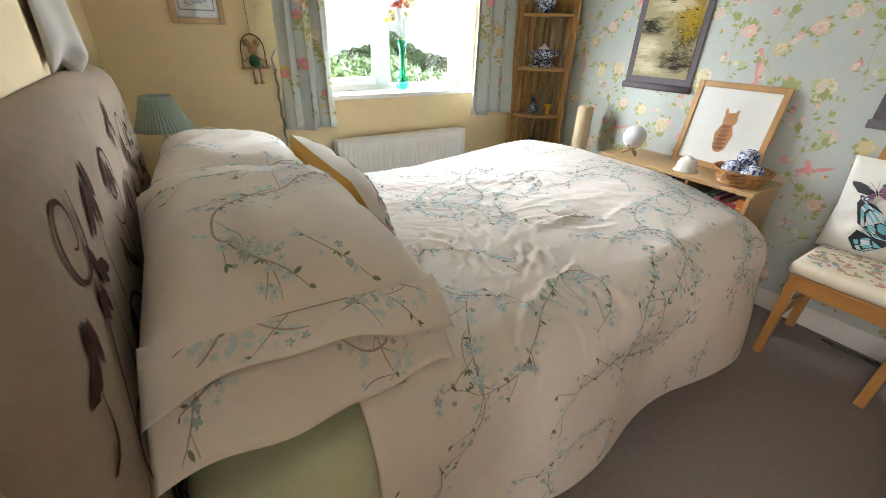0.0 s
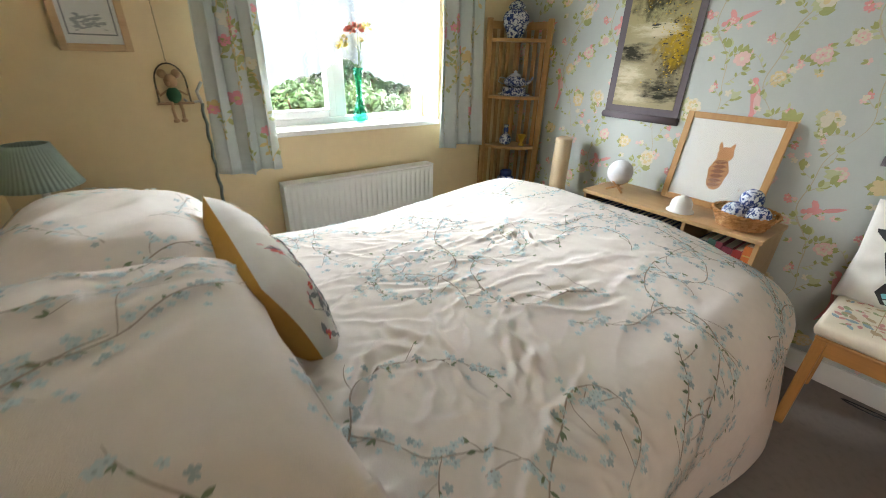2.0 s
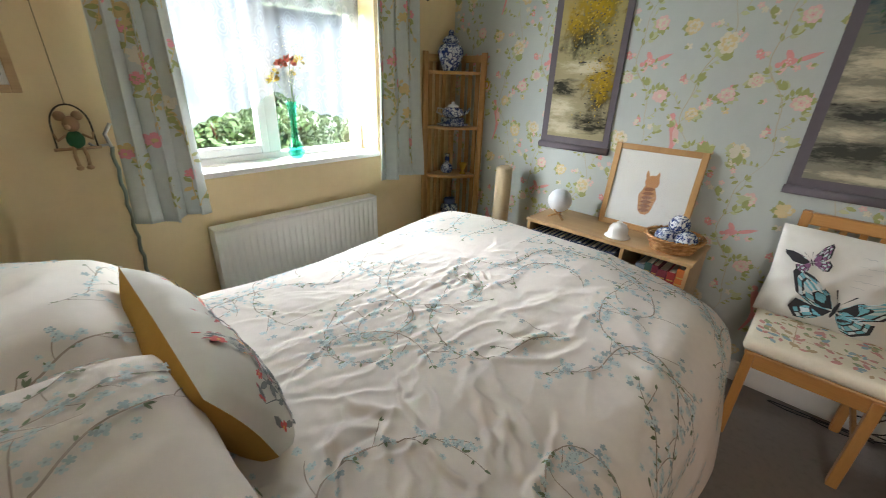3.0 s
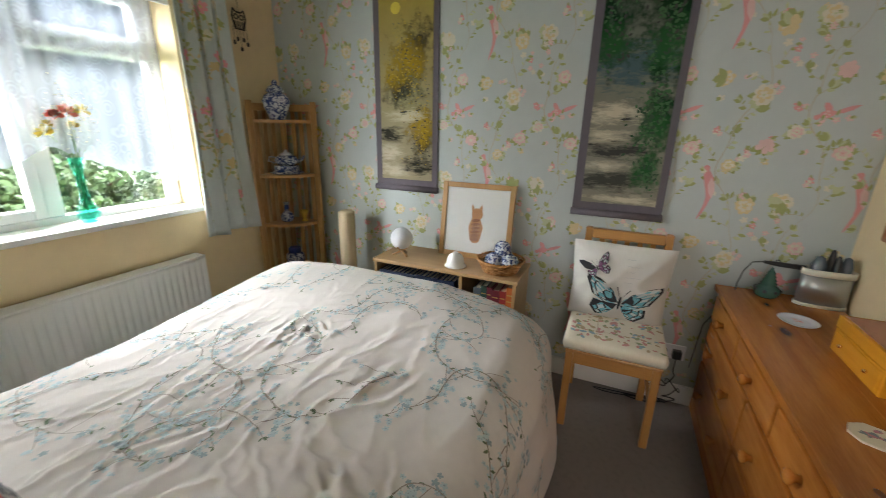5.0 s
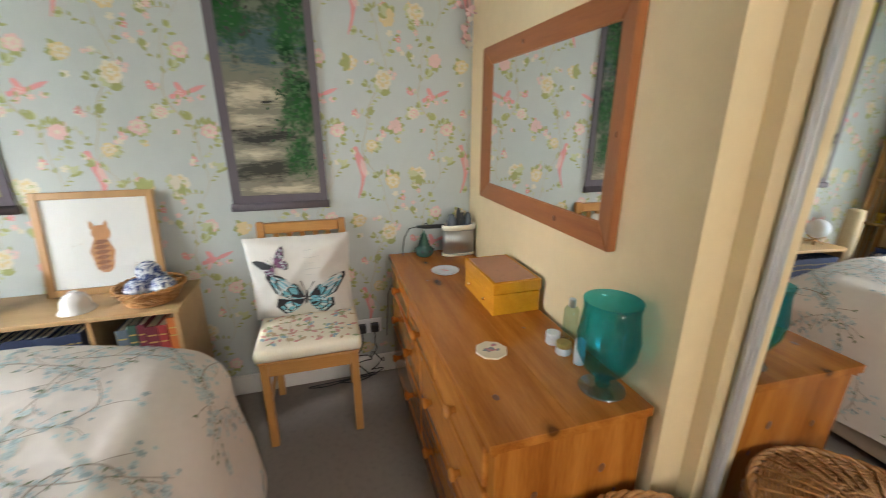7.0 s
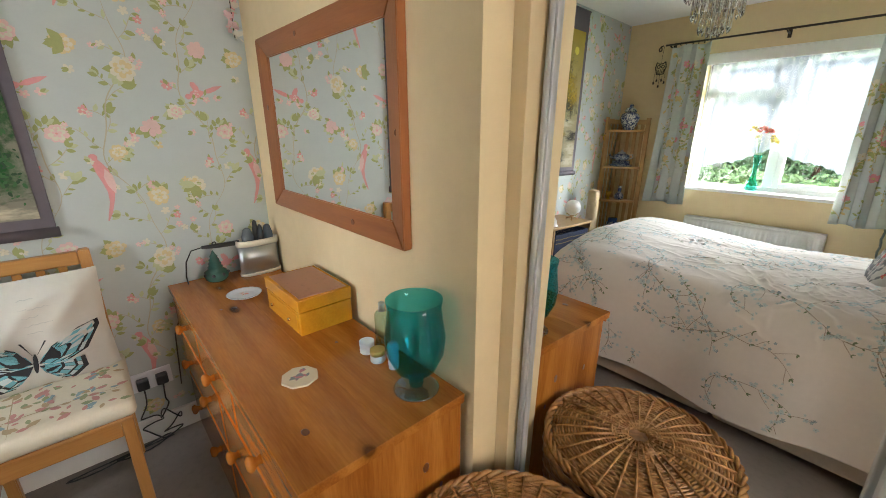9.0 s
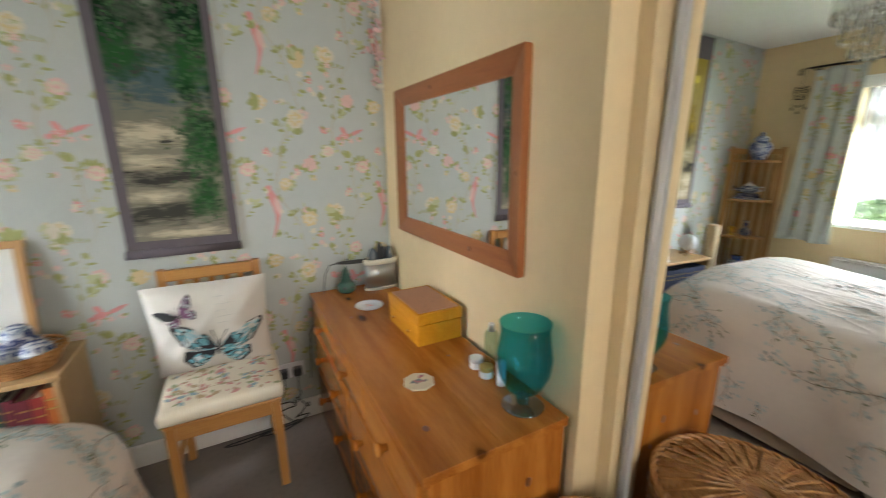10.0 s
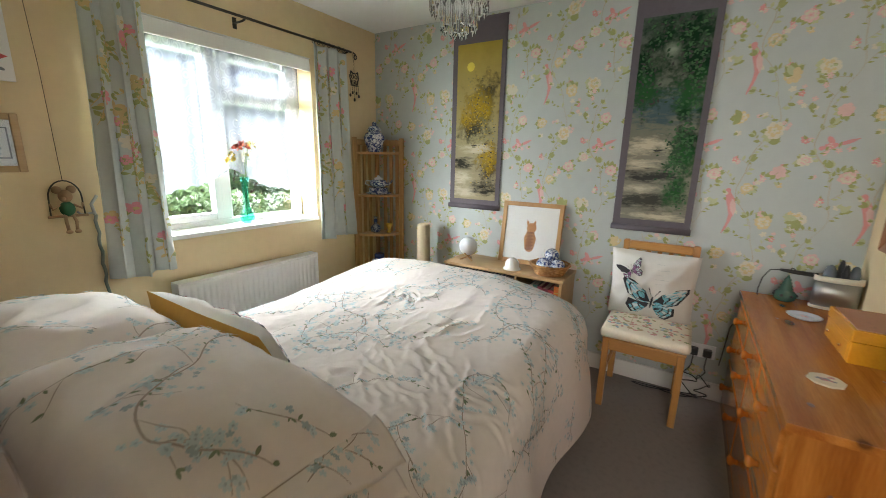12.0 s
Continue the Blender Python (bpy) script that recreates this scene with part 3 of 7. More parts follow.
def crease_map():
    """Heights of the pressed-in creases over the flat cloth."""
    rng = random.Random(12)
    gs, gt = np.meshgrid(np.arange(-0.05, S1 + 0.05, CELL), np.arange(T0 - 0.05, T1 + 0.05, CELL), indexing="ij")
    total = np.zeros_like(gs)

    def crease(s0, t0, angle, length, width, height, bow):
        ds, dt = gs - s0, gt - t0
        along = ds * math.cos(angle) + dt * math.sin(angle)
        across = -ds * math.sin(angle) + dt * math.cos(angle) + bow * along ** 2 / length
        across = across + 0.5 * width * np.sin(along * rng.uniform(25, 60) + rng.uniform(0, 6)) + 0.35 * width * np.sin(gs * 90 + gt * 70)
        f = np.clip(1 - (2 * along / length) ** 2, 0, 1) ** 0.8
        total[:] += 0.55 * height * f * (1.25 * np.exp(-np.sqrt((across / width) ** 2 + 0.05)) - 0.6 * np.exp(-((across - 2.0 * width) / (1.5 * width)) ** 2))

    # short creases where the cloth is caught up, most of them towards the pillows
    for k in range(24):
        a, ln = rng.uniform(2.3, 4.3) if k % 4 else rng.uniform(-1.8, 1.8), rng.uniform(0.07, 0.22)
        r = 0.08 + ln / 2
        crease(1.20 + r * math.cos(a), 1.48 + r * math.sin(a), a + rng.gauss(0, 0.2), ln, rng.uniform(0.005, 0.009), rng.uniform(0.005, 0.011), rng.uniform(-0.6, 0.6))
    # long, nearly parallel folds from it towards the pillows
    for k in range(64):
        s0, t0 = rng.uniform(0.3, 1.15), rng.gauss(1.45, 0.22)
        crease(s0, t0, rng.gauss(-0.22, 0.24), rng.uniform(0.10, 0.42), rng.uniform(0.005, 0.012), rng.uniform(0.005, 0.014), rng.uniform(-0.5, 0.5))
    # crumpling beside the pillow
    for _ in range(60):
        crease(rng.uniform(0.12, 0.75), rng.uniform(0.55, 1.2), rng.gauss(0.9, 0.7), rng.uniform(0.10, 0.30), rng.uniform(0.006, 0.013), rng.uniform(0.008, 0.019), rng.uniform(-0.6, 0.6))
    # slack folds over the foot and the near side
    for _ in range(40):
        crease(rng.uniform(0.6, 1.9), rng.uniform(0.6, 1.9), rng.gauss(-0.7, 0.6), rng.uniform(0.12, 0.4), rng.uniform(0.010, 0.024), rng.uniform(0.002, 0.005), rng.uniform(-0.3, 0.3))
    return total


CREASES = crease_map()


def crease_at(s_, t):
    a, b = (s_ + 0.05) / CELL, (t - T0 + 0.05) / CELL
    a, b = min(max(a, 0.0), CREASES.shape[0] - 2.001), min(max(b, 0.0), CREASES.shape[1] - 2.001)
    i, j = int(a), int(b)
    a, b = a - i, b - j
    return float((CREASES[i, j] * (1 - a) + CREASES[i + 1, j] * a) * (1 - b) + (CREASES[i, j + 1] * (1 - a) + CREASES[i + 1, j + 1] * a) * b)


def duvet_at(s_, t):
    """The duvet: s_ along the bed from the pillows, t across it, in metres of cloth from the middle of the near edge."""
    x, y = DX0 + s_, t
    ox, dx = over(x - (BX1 - RAD))
    near, dn = over((BY0 + RAD) - y)
    far, df = over(y - (BY1 - RAD))
    px = min(x, BX1 - RAD) + ox
    py = min(max(y, BY0 + RAD), BY1 - RAD) - near + far
    drop = (dx ** 2.2 + dn ** 2.2 + df ** 2.2) ** (1 / 2.2)
    if dx > 0 and (dn > 0 or df > 0):
        pull = 0.45 * min(dx, dn + df)
        px, py = px - pull * 0.55, py + pull * (0.55 if dn > 0 else -0.55)
    inside = max(0.0, 1 - drop / 0.25)
    yc = (y - 1.38) / 0.75
    top = 0.685 + 0.06 * max(0, 1 - abs(yc) ** 3) + 0.035 * math.exp(-((x - 1.95) / 0.3) ** 2) - 0.03 * math.exp(-((x - 1.1) / 0.35) ** 2)
    top -= 0.05 * min(1, max(0, (x - 1.55) / 0.5)) * min(1, max(0, (1.15 - y) / 0.45))
    # creases: long soft folds, fine wrinkles and a gather near the middle
    w1, w2 = fbm(1.3 * x, 1.3 * y, 3.0), fbm(1.1 * x + 7, 1.6 * y, 9.0)
    fold = 1 - abs(noise.noise(Vector((2.2 * x + 1.2 * w1 - 1.6 * y, 5.5 * y + 1.5 * w2 + 1.2 * x, 1.5)))) * 2.2
    fine = 1 - abs(noise.noise(Vector((7 * x + 2 * w2 + 4 * y, 13 * y + 2 * w1 - 4 * x, 4.5)))) * 2.2
    calm = 0.25 + 0.4 * math.exp(-((x - 1.1) / 0.5) ** 2)
    relief = 0.006 * max(0, fold) ** 1.8 * calm + 0.005 * max(0, fine) ** 1.7 * calm * (0.5 + max(0, w2 + 0.2)) + 0.010 * w1 + crease_at(s_, t)
    z = top - drop + relief * (0.25 + 0.75 * inside)
    hang = min(1, drop / 0.3)
    wave = 0.024 * hang * math.sin(7.5 * (x if dn + df > 0 else y) + 2.5 * w1) + 0.012 * hang * w2 * 2
    if dn > 0:
        py -= wave
    elif df > 0:
        py += wave
    elif dx > 0:
        px += wave
    return Vector((px, py, max(z, 0.03)))


duvet = surface_mesh("duvet", lambda u, v: duvet_at(S1 * u, T0 + (T1 - T0) * v), 400, 420, LINEN, thick=0.012)
tagged(duvet, "rumpled cream duvet printed with blue blossom branches, on the bed", "duvet")


def sprigs(u0, u1, v0, v1, count, rng, size=1.0):
    """Blossom branches scattered over a rectangle of cloth."""
    out = []

    def ok(x, y):
        return u0 < x < u1 and v0 < y < v1

    def cluster(x, y, count):
        for _ in range(count):
            fx, fy = x + rng.gauss(0, 0.017) * size, y + rng.gauss(0, 0.017) * size
            if ok(fx, fy):
                flower(out, fx, fy, rng.uniform(0.006, 0.0115) * size, 0 if rng.random() < 0.8 else 1, 1, rng)

    def leaves(x, y, d, count):
        for _ in range(count):
            out.append((turned(LEAF, x, y, d + rng.uniform(-1.1, 1.1), rng.uniform(0.010, 0.021) * size), 3))

    cell = math.sqrt((u1 - u0) * (v1 - v0) / count)
    nu, nv = max(1, round((u1 - u0) / cell)), max(1, round((v1 - v0) / cell))
    for k in range(nu * nv):
        x, y, a = u0 + (u1 - u0) * (k % nu + rng.random()) / nu, v0 + (v1 - v0) * (k // nu + rng.random()) / nv, rng.uniform(0, 6.28)
        line = [p for p in wander(x, y, a, rng.uniform(0.45, 0.9) * size, rng, 0.014, 0.3) if ok(*p)]
        if len(line) < 4:
            continue
        stroke(out, line, rng.uniform(0.003, 0.0052) * size, 2)
        gap = rng.randrange(3)
        for i in range(1, len(line) - 1):
            (x, y), (x2, y2) = line[i], line[i + 1]
            d = math.atan2(y2 - y, x2 - x)
            if i % 5 == gap:
                cluster(x, y, rng.randrange(3, 10))
            elif i % 5 == (gap + 2) % 5 and rng.random() < 0.7:
                twig = wander(x, y, d + rng.choice((-1, 1)) * rng.uniform(0.5, 1.0), rng.uniform(0.04, 0.13) * size, rng, 0.013, 0.3)
                stroke(out, twig, 0.0026 * size, 2)
                if rng.random() < 0.6:
                    cluster(*twig[-1], rng.randrange(3, 8))
                else:
                    leaves(*twig[-1], d, 3)
            elif rng.random() < 0.45:
                leaves(x, y, d + rng.choice((-1, 1)) * 0.8, rng.choice((1, 2)))
        leaves(*line[-1], d, 3)
    return [(p, m) for p, m in out if all(ok(*q) for q in p)]


print_mesh("printed_blossom", duvet_at, sprigs(0.02, S1 - 0.02, T0 + 0.02, T1 - 0.02, 62, random.Random(3), 0.95), SPRIG_INKS, duvet, "printed pale blue blossom on brown twigs", 0.0013, True)


# pillows
def pillow_fn(w, d, h, seed, side=1):
    """Top (side 1) or underside (-1) of a stuffed case w by d, h thick, about its centre; u and v in metres."""
    def at(u, v):
        a, b = min(1, abs(2 * u / w)), min(1, abs(2 * v / d))
        full = ((1 - a ** 3.2) * (1 - b ** 3.2)) ** 0.58 if a < 1 and b < 1 else 0.0
        pinch = 1 - 0.05 * (b ** 2) * (1 - a), 1 - 0.05 * (a ** 2) * (1 - b)
        cr = 0.010 * (1 - abs(noise.noise(Vector((6 * u + seed, 9 * v - 3 * u, seed)))) * 2.4) * full ** 0.5
        return Vector((u * pinch[1], v * pinch[0], side * (h / 2) * full + (cr if side > 0 else 0) + 0.006 * math.sin(14 * u + seed) * (1 - full)))
    return at


def cushion_mesh(name, w, d, h, seed, top_mat, under_mat, parent, label="", n=36):
    vs, fs, slots = [], [], []
    for side in (1, -1):
        at, base = pillow_fn(w, d, h, seed, side), len(vs)
        vs += [tuple(at(w * (i / n - 0.5), d * (j / n - 0.5))) for j in range(n + 1) for i in range(n + 1)]
        for j in range(n):
            for i in range(n):
                q = [base + j * (n + 1) + i, base + j * (n + 1) + i + 1, base + (j + 1) * (n + 1) + i + 1, base + (j + 1) * (n + 1) + i]
                fs.append(q if side > 0 else q[::-1])
                slots.append(0 if side > 0 else 1)
    me = bpy.data.meshes.new(name)
    me.from_pydata(vs, [], fs)
    me.materials.append(top_mat), me.materials.append(under_mat)
    me.polygons.foreach_set("material_index", slots)
    me.shade_smooth()
    ob = new(name, me)
    ob.parent = parent
    return tagged(ob, label)


def bed_pillow(label, at, rot, seed, printed=True, mat=LINEN, w=0.50, d=0.78, h=0.21, flange=None):
    ob = thing("pillow", label, "pillow", at)
    ob.matrix_basis = pose(*at, *rot)
    cushion_mesh("case", w, d, h, seed, mat, mat, ob)
    if printed:
        print_mesh("printed_blossom", pillow_fn(w, d, h, seed), sprigs(-w / 2 + 0.012, w / 2 - 0.012, -d / 2 + 0.008, d / 2 - 0.008, 9, random.Random(seed), 0.9), SPRIG_INKS, ob, "printed pale blue blossom on brown twigs", 0.003, True)
    if flange:
        for k, (z0, drop, out_) in enumerate(((0.012, 0.045, 0.075), (-0.03, 0.10, 0.115))):
            def flap(u, v, z0=z0, drop=drop, out_=out_, k=k):
                x = w * (u - 0.5) * (0.99 + 0.05 * v)
                crimp = 0.016 * math.sin(11 * x + 2.6 * k + 2 * v) + 0.007 * math.sin(31 * x + k)
                return Vector((x, flange * (d / 2 - 0.025 + out_ * v * (1 + 0.12 * math.sin(7 * x + 3 * k))), z0 - drop * v ** 1.3 - 0.03 * (2 * u - 1) ** 4 * v + crimp * v))
            sheet = surface_mesh("open_flap", flap, 60, 10, mat, ob, "loose open end of the pillowcase", 0.003)
            if printed:
                print_mesh("printed_blossom", lambda u, v, f=flap, o=out_: f(u / w + 0.5, v / o), sprigs(-w / 2 + 0.03, w / 2 - 0.03, 0.004, out_ - 0.004, 9, random.Random(seed + k), 0.8), SPRIG_INKS, sheet, "", -0.0048 if flange < 0 else 0.0018)
    return ob


PGROUP = "pillows on the bed"
tagged(bed_pillow("plain sage-green pillow lying under the printed pillow", (0.315, 1.075, 0.702), (0, 2, 0), 4.2, False, SAGE, 0.40, 0.72, 0.14), group=PGROUP)
tagged(bed_pillow("plump cream pillow printed with blue blossom, case end hanging open", (0.375, 1.115, 0.88), (3, 4, 1), 1.7, True, LINEN, 0.50, 0.66, 0.22, -1), group=PGROUP)
tagged(bed_pillow("plain sage-green pillow lying under the far printed pillow", (0.375, 1.76, 0.73), (0, 3, 0), 6.1, False, SAGE, 0.42, 0.66, 0.16), group=PGROUP)
tagged(bed_pillow("cream blossom-printed pillow beside the table lamp", (0.385, 1.77, 0.86), (-2, 6, -3), 8.3, True, LINEN, 0.47, 0.72, 0.21, 1), group=PGROUP)

# bolster cushion with a mustard back
MUSTARD = material("mustard_cotton", (0.50, 0.29, 0.07), 0.85, grain=0.6, scale=400, bump=0.0006, tone=0.1, spec=0.2)
PALE = material("white_cushion_cotton", (0.64, 0.62, 0.58), 0.85, grain=0.5, scale=400, bump=0.0006, tone=0.05, spec=0.2)
RED_INK, ORANGE_INK, MAUVE_INK, GREY_INK = ink("red_petal_ink", (0.55, 0.09, 0.09)), ink("orange_petal_ink", (0.62, 0.30, 0.08)), ink("mauve_berry_ink", (0.42, 0.16, 0.18)), ink("grey_stem_ink", (0.18, 0.19, 0.20))
cushion = thing("cushion", "square cushion with meadow flowers and mustard back, against the pillows", "cushion")
cushion.matrix_basis = Matrix.Translation((0.67, 1.49, 0.80)) @ Matrix(((0.40, 0.0, 0.9165), (0.0, 1.0, 0.0), (-0.9165, 0.0, 0.40))).to_4x4()
cushion_mesh("cover", 0.33, 0.62, 0.15, 2.2, PALE, MUSTARD, cushion)
shapes, rng = [], random.Random(21)
for k in range(26):
    x, y = 0.14, rng.uniform(-0.28, 0.28)
    line = [p for p in wander(x, y, math.pi + rng.uniform(-0.25, 0.25), rng.uniform(0.12, 0.3), rng, 0.015, 0.2) if abs(p[0]) < 0.18 and abs(p[1]) < 0.29]
    if len(line) < 4:
        continue
    stroke(shapes, line, 0.004, 3)
    for q in line[2::3]:
        shapes.append((turned(LEAF, *q, rng.uniform(2, 4), 0.04), 3))
    ex, ey = line[-1]
    if rng.random() < 0.5:
        flower(shapes, ex, ey, rng.uniform(0.009, 0.017), rng.choice((0, 1, 2)), 1, rng, 6)
    else:
        for m in range(5):
            shapes.append((turned(FAT_LEAF, ex + rng.uniform(-0.03, 0.03), ey + rng.uniform(-0.03, 0.03), rng.uniform(2, 4), 0.013), rng.choice((0, 2))))
shapes = [(p, m) for p, m in shapes if all(abs(x) < 0.155 and abs(y) < 0.295 for x, y in p)]
print_mesh("printed_meadow", pillow_fn(0.33, 0.62, 0.15, 2.2), shapes, [RED_INK, ORANGE_INK, MAUVE_INK, GREY_INK], cushion, "printed red and orange meadow flowers", 0.004)

# ---- curtains ----
DRAPE = material("pale_blue_floral_curtain", (0.50, 0.54, 0.52), 0.8, grain=0.6, scale=350, bump=0.0006, tone=0.08, spec=0.2)
IRON = material("bronze_iron", (0.06, 0.05, 0.04), 0.4, 0.8, tone=0.2)
C_LEAF, C_PINK, C_OCHRE, C_CREAM = ink("curtain_leaf_ink", (0.31, 0.33, 0.13)), ink("curtain_pink_ink", (0.66, 0.26, 0.30)), ink("curtain_ochre_ink", (0.55, 0.42, 0.20)), ink("curtain_cream_ink", (0.62, 0.58, 0.48))


def curtain(x0, x1, b0, b1, seed, label):
    """A drawn-back curtain from x0..x1 at the rod to b0..b1 at the hem."""
    ob = thing("curtain", label, "curtain", (0, 0, 0), group="window curtains")
    n = 3
    width = 1.8 * (x1 - x0)

    def at(u, v):
        k, q = u / width, 1 - v / 1.35
        a, b = x0 + (x1 - x0) * k, b0 + (b1 - b0) * k
        amp = 0.016 + 0.014 * q
        ph = 2 * math.pi * n * k + seed
        x = a + (b - a) * q ** 1.5 + 0.4 * amp * math.sin(2 * ph)
        y = 2.595 + amp * math.sin(ph) + 0.010 * math.sin(3.1 * ph * 0.5 + 6 * v) * q
        return Vector((x, y, 0.795 + v + 0.008 * math.sin(ph * 0.5)))

    surface_mesh("drape", lambda u, v: at(u * width, v * 1.35), 120, 40, DRAPE, ob, "", 0.003)
    out, rng = [], random.Random(int(seed * 10))
    for k in range(int(105 * width)):
        u, v = rng.uniform(0.02, width - 0.02), rng.uniform(0.04, 1.3)
        line = wander(u, v, rng.uniform(1, 2.2), 0.14, rng, 0.02, 0.3)
        stroke(out, line, 0.004, 2)
        for q in line[1:]:
            out.append((turned(FAT_LEAF, *q, rng.uniform(0, 6.28), rng.uniform(0.018, 0.036)), 0 if rng.random() < 0.8 else 2))
        r = rng.random()
        if r < 0.8:
            flower(out, *line[-1], rng.uniform(0.022, 0.036), 1 if r < 0.36 else 3 if r < 0.62 else 2, 2, rng, 6)
    out = [(p, m) for p, m in out if all(0.01 < a < width - 0.01 and 0.02 < b < 1.34 for a, b in p)]
    for side in (1, -1):
        print_mesh("floral_print", lambda u, v, s_=side: at(u, v) + Vector((0, 0, 0)), out, [C_LEAF, C_PINK, C_OCHRE, C_CREAM], ob, "printed olive leaves and pink blooms", 0.003 if side > 0 else -0.006, True)
    return ob


curtain(0.80, 1.04, 0.76, 1.05, 1.3, "lined pale blue curtain with olive leaves and pink blooms, drawn back")
curtain(2.03, 2.33, 2.02, 2.37, 4.1, "narrow pale blue floral curtain hanging beside the corner shelf")
rod = thing("curtain_rod", "thin bronze curtain rod with curled finials on brackets", "curtain rod")
tubed("rod", [(0.70, 2.595, 2.165), (2.40, 2.595, 2.165)], 0.008, IRON, rod)
for xe, sg in ((0.70, -1), (2.40, 1)):
    tubed("finial", [(xe + sg * (0.02 + 0.012 * k * 0.4) * 1.0 + sg * 0.022 * math.sin(k * 0.7), 2.595, 2.165 + 0.022 * math.cos(k * 0.7) - 0.022) for k in range(9)], 0.005, IRON, rod)
for xb in (0.78, 1.56, 2.36):
    bm = bmesh.new()
    tube(bm, [(xb, YN, 2.15), (xb, 2.62, 2.15), (xb, 2.595, 2.156)], 0.006)
    box(bm, xb - 0.012, YN - 0.004, 2.12, xb + 0.012, YN, 2.18)
    part("bracket", bm, IRON, rod)
for k in range(14):
    xr = 0.80 + 0.018 * k if k < 7 else 2.05 + 0.045 * (k - 7)
    tubed("ring", [(xr, 2.595 + 0.014 * math.cos(a * math.pi / 6), 2.16 + 0.014 * math.sin(a * math.pi / 6)) for a in range(13)], 0.0022, IRON, rod, n=5)

# ---- radiator ----
RADW = material("white_radiator_enamel", (0.78, 0.78, 0.76), 0.3, tone=0.03)
radiator = thing("radiator", "white ribbed steel panel radiator under the window", "radiator", (1.52, 2.65, 0))


def rad_at(u, v):
    x = -0.475 + 0.95 * u
    rib = 0.007 * (0.5 + 0.5 * math.cos(2 * math.pi * x / 0.035)) ** 2 if 0.03 < v < 0.95 else 0
    return Vector((x, -0.05 + rib, 0.16 + 0.53 * v))


surface_mesh("panel", rad_at, 216, 24, RADW, radiator, thick=0.02)
cuboid("top_grille", RADW, -0.48, -0.054, 0.69, 0.48, 0.03, 0.703, radiator, 0.004)
for sx in (-0.48, 0.473):
    cuboid("side_panel", RADW, sx, -0.052, 0.16, sx + 0.007, 0.03, 0.692, radiator, 0.002)
for sx in (-0.45, 0.45):
    tubed("pipe", [(sx, 0, 0.2), (sx, 0, 0)], 0.008, WHITE, radiator)
    cuboid("wall_bracket", RADW, sx - 0.015, 0.02, 0.3, sx + 0.015, 0.05, 0.6, radiator)

# ---- corner shelf ----
OAK = wood("honey_oak", (0.50, 0.29, 0.11), (0.36, 0.19, 0.065), 0.4, 12, "z")
OAKX = wood("honey_oak_flat", (0.50, 0.29, 0.11), (0.36, 0.19, 0.065), 0.4, 12, "x")
shelf = thing("corner_shelf", "slatted honey-oak corner shelf with five curved tiers", "shelf unit", (2.755, 2.67, 0))
R_SH = 0.27
for x0, y0, x1, y1 in ((-0.30, -0.022, -0.262, 0.0), (-0.022, -0.30, 0.0, -0.262), (-0.03, -0.03, -0.0, -0.0)):
    cuboid("post", OAK, x0, y0, 0, x1, y1, 1.56, shelf, 0.004)
SHELF_Z = (0.10, 0.44, 0.77, 1.10, 1.445)
for z in SHELF_Z:
    bm = bmesh.new()
    pts = [(0, 0)] + [(-R_SH * math.cos(a * math.pi / 20), -R_SH * math.sin(a * math.pi / 20)) for a in range(11)]
    lo, hi = [bm.verts.new((x - 0.001, y - 0.001, z - 0.018)) for x, y in pts], [bm.verts.new((x - 0.001, y - 0.001, z)) for x, y in pts]
    bm.faces.new(hi), bm.faces.new(lo[::-1])
    for k in range(len(pts)):
        j = (k + 1) % len(pts)
        bm.faces.new((lo[k], lo[j], hi[j], hi[k]))
    part("tier", bm, OAKX, shelf)
for k in range(3):
    c = -0.10 - 0.065 * k
    cuboid("slat", OAK, c - 0.016, -0.012, 0.06, c + 0.016, -0.002, 1.50, shelf, 0.002)
    cuboid("slat", OAK, -0.012, c - 0.016, 0.06, -0.002, c + 0.016, 1.50, shelf, 0.002)
cuboid("top_rail", OAKX, -0.262, -0.016, 1.50, -0.03, -0.001, 1.545, shelf, 0.003)
cuboid("top_rail", OAK, -0.016, -0.262, 1.50, -0.001, -0.03, 1.545, shelf, 0.003)

# blue-and-white china
CHINA = material("white_glazed_china", (0.72, 0.74, 0.78), 0.15, tone=0.05)
COBALT = material("cobalt_glaze", (0.03, 0.06, 0.22), 0.2, grain=0.5, scale=60, tone=0.5)
POTBLUE = bpy.data.materials.new("blue_and_white_glaze")
POTBLUE.use_nodes = True
n_, l_ = POTBLUE.node_tree.nodes, POTBLUE.node_tree.links
n_["Principled BSDF"].inputs["Roughness"].default_value = 0.15
co_, nz, rp = n_.new("ShaderNodeTexCoord"), n_.new("ShaderNodeTexNoise"), n_.new("ShaderNodeValToRGB")
nz.inputs["Scale"].default_value, nz.inputs["Detail"].default_value, nz.inputs["Distortion"].default_value = 48, 5, 1.5
rp.color_ramp.elements[0].position, rp.color_ramp.elements[0].color = 0.46, (0.025, 0.05, 0.18, 1)
rp.color_ramp.elements[1].position, rp.color_ramp.elements[1].color = 0.55, (0.58, 0.62, 0.68, 1)
l_.new(co_.outputs["Object"], nz.inputs["Vector"]), l_.new(nz.outputs["Fac"], rp.inputs[0]), l_.new(rp.outputs[0], n_["Principled BSDF"].inputs["Base Color"])
sx, sy = 2.755 - 0.115, 2.67 - 0.115
jar = thing("ginger_jar", "lidded blue-and-white china temple jar on the top tier", "jar", (sx - 0.02, sy + 0.02, 1.446))
jar.scale = (1.2, 1.2, 1.05)
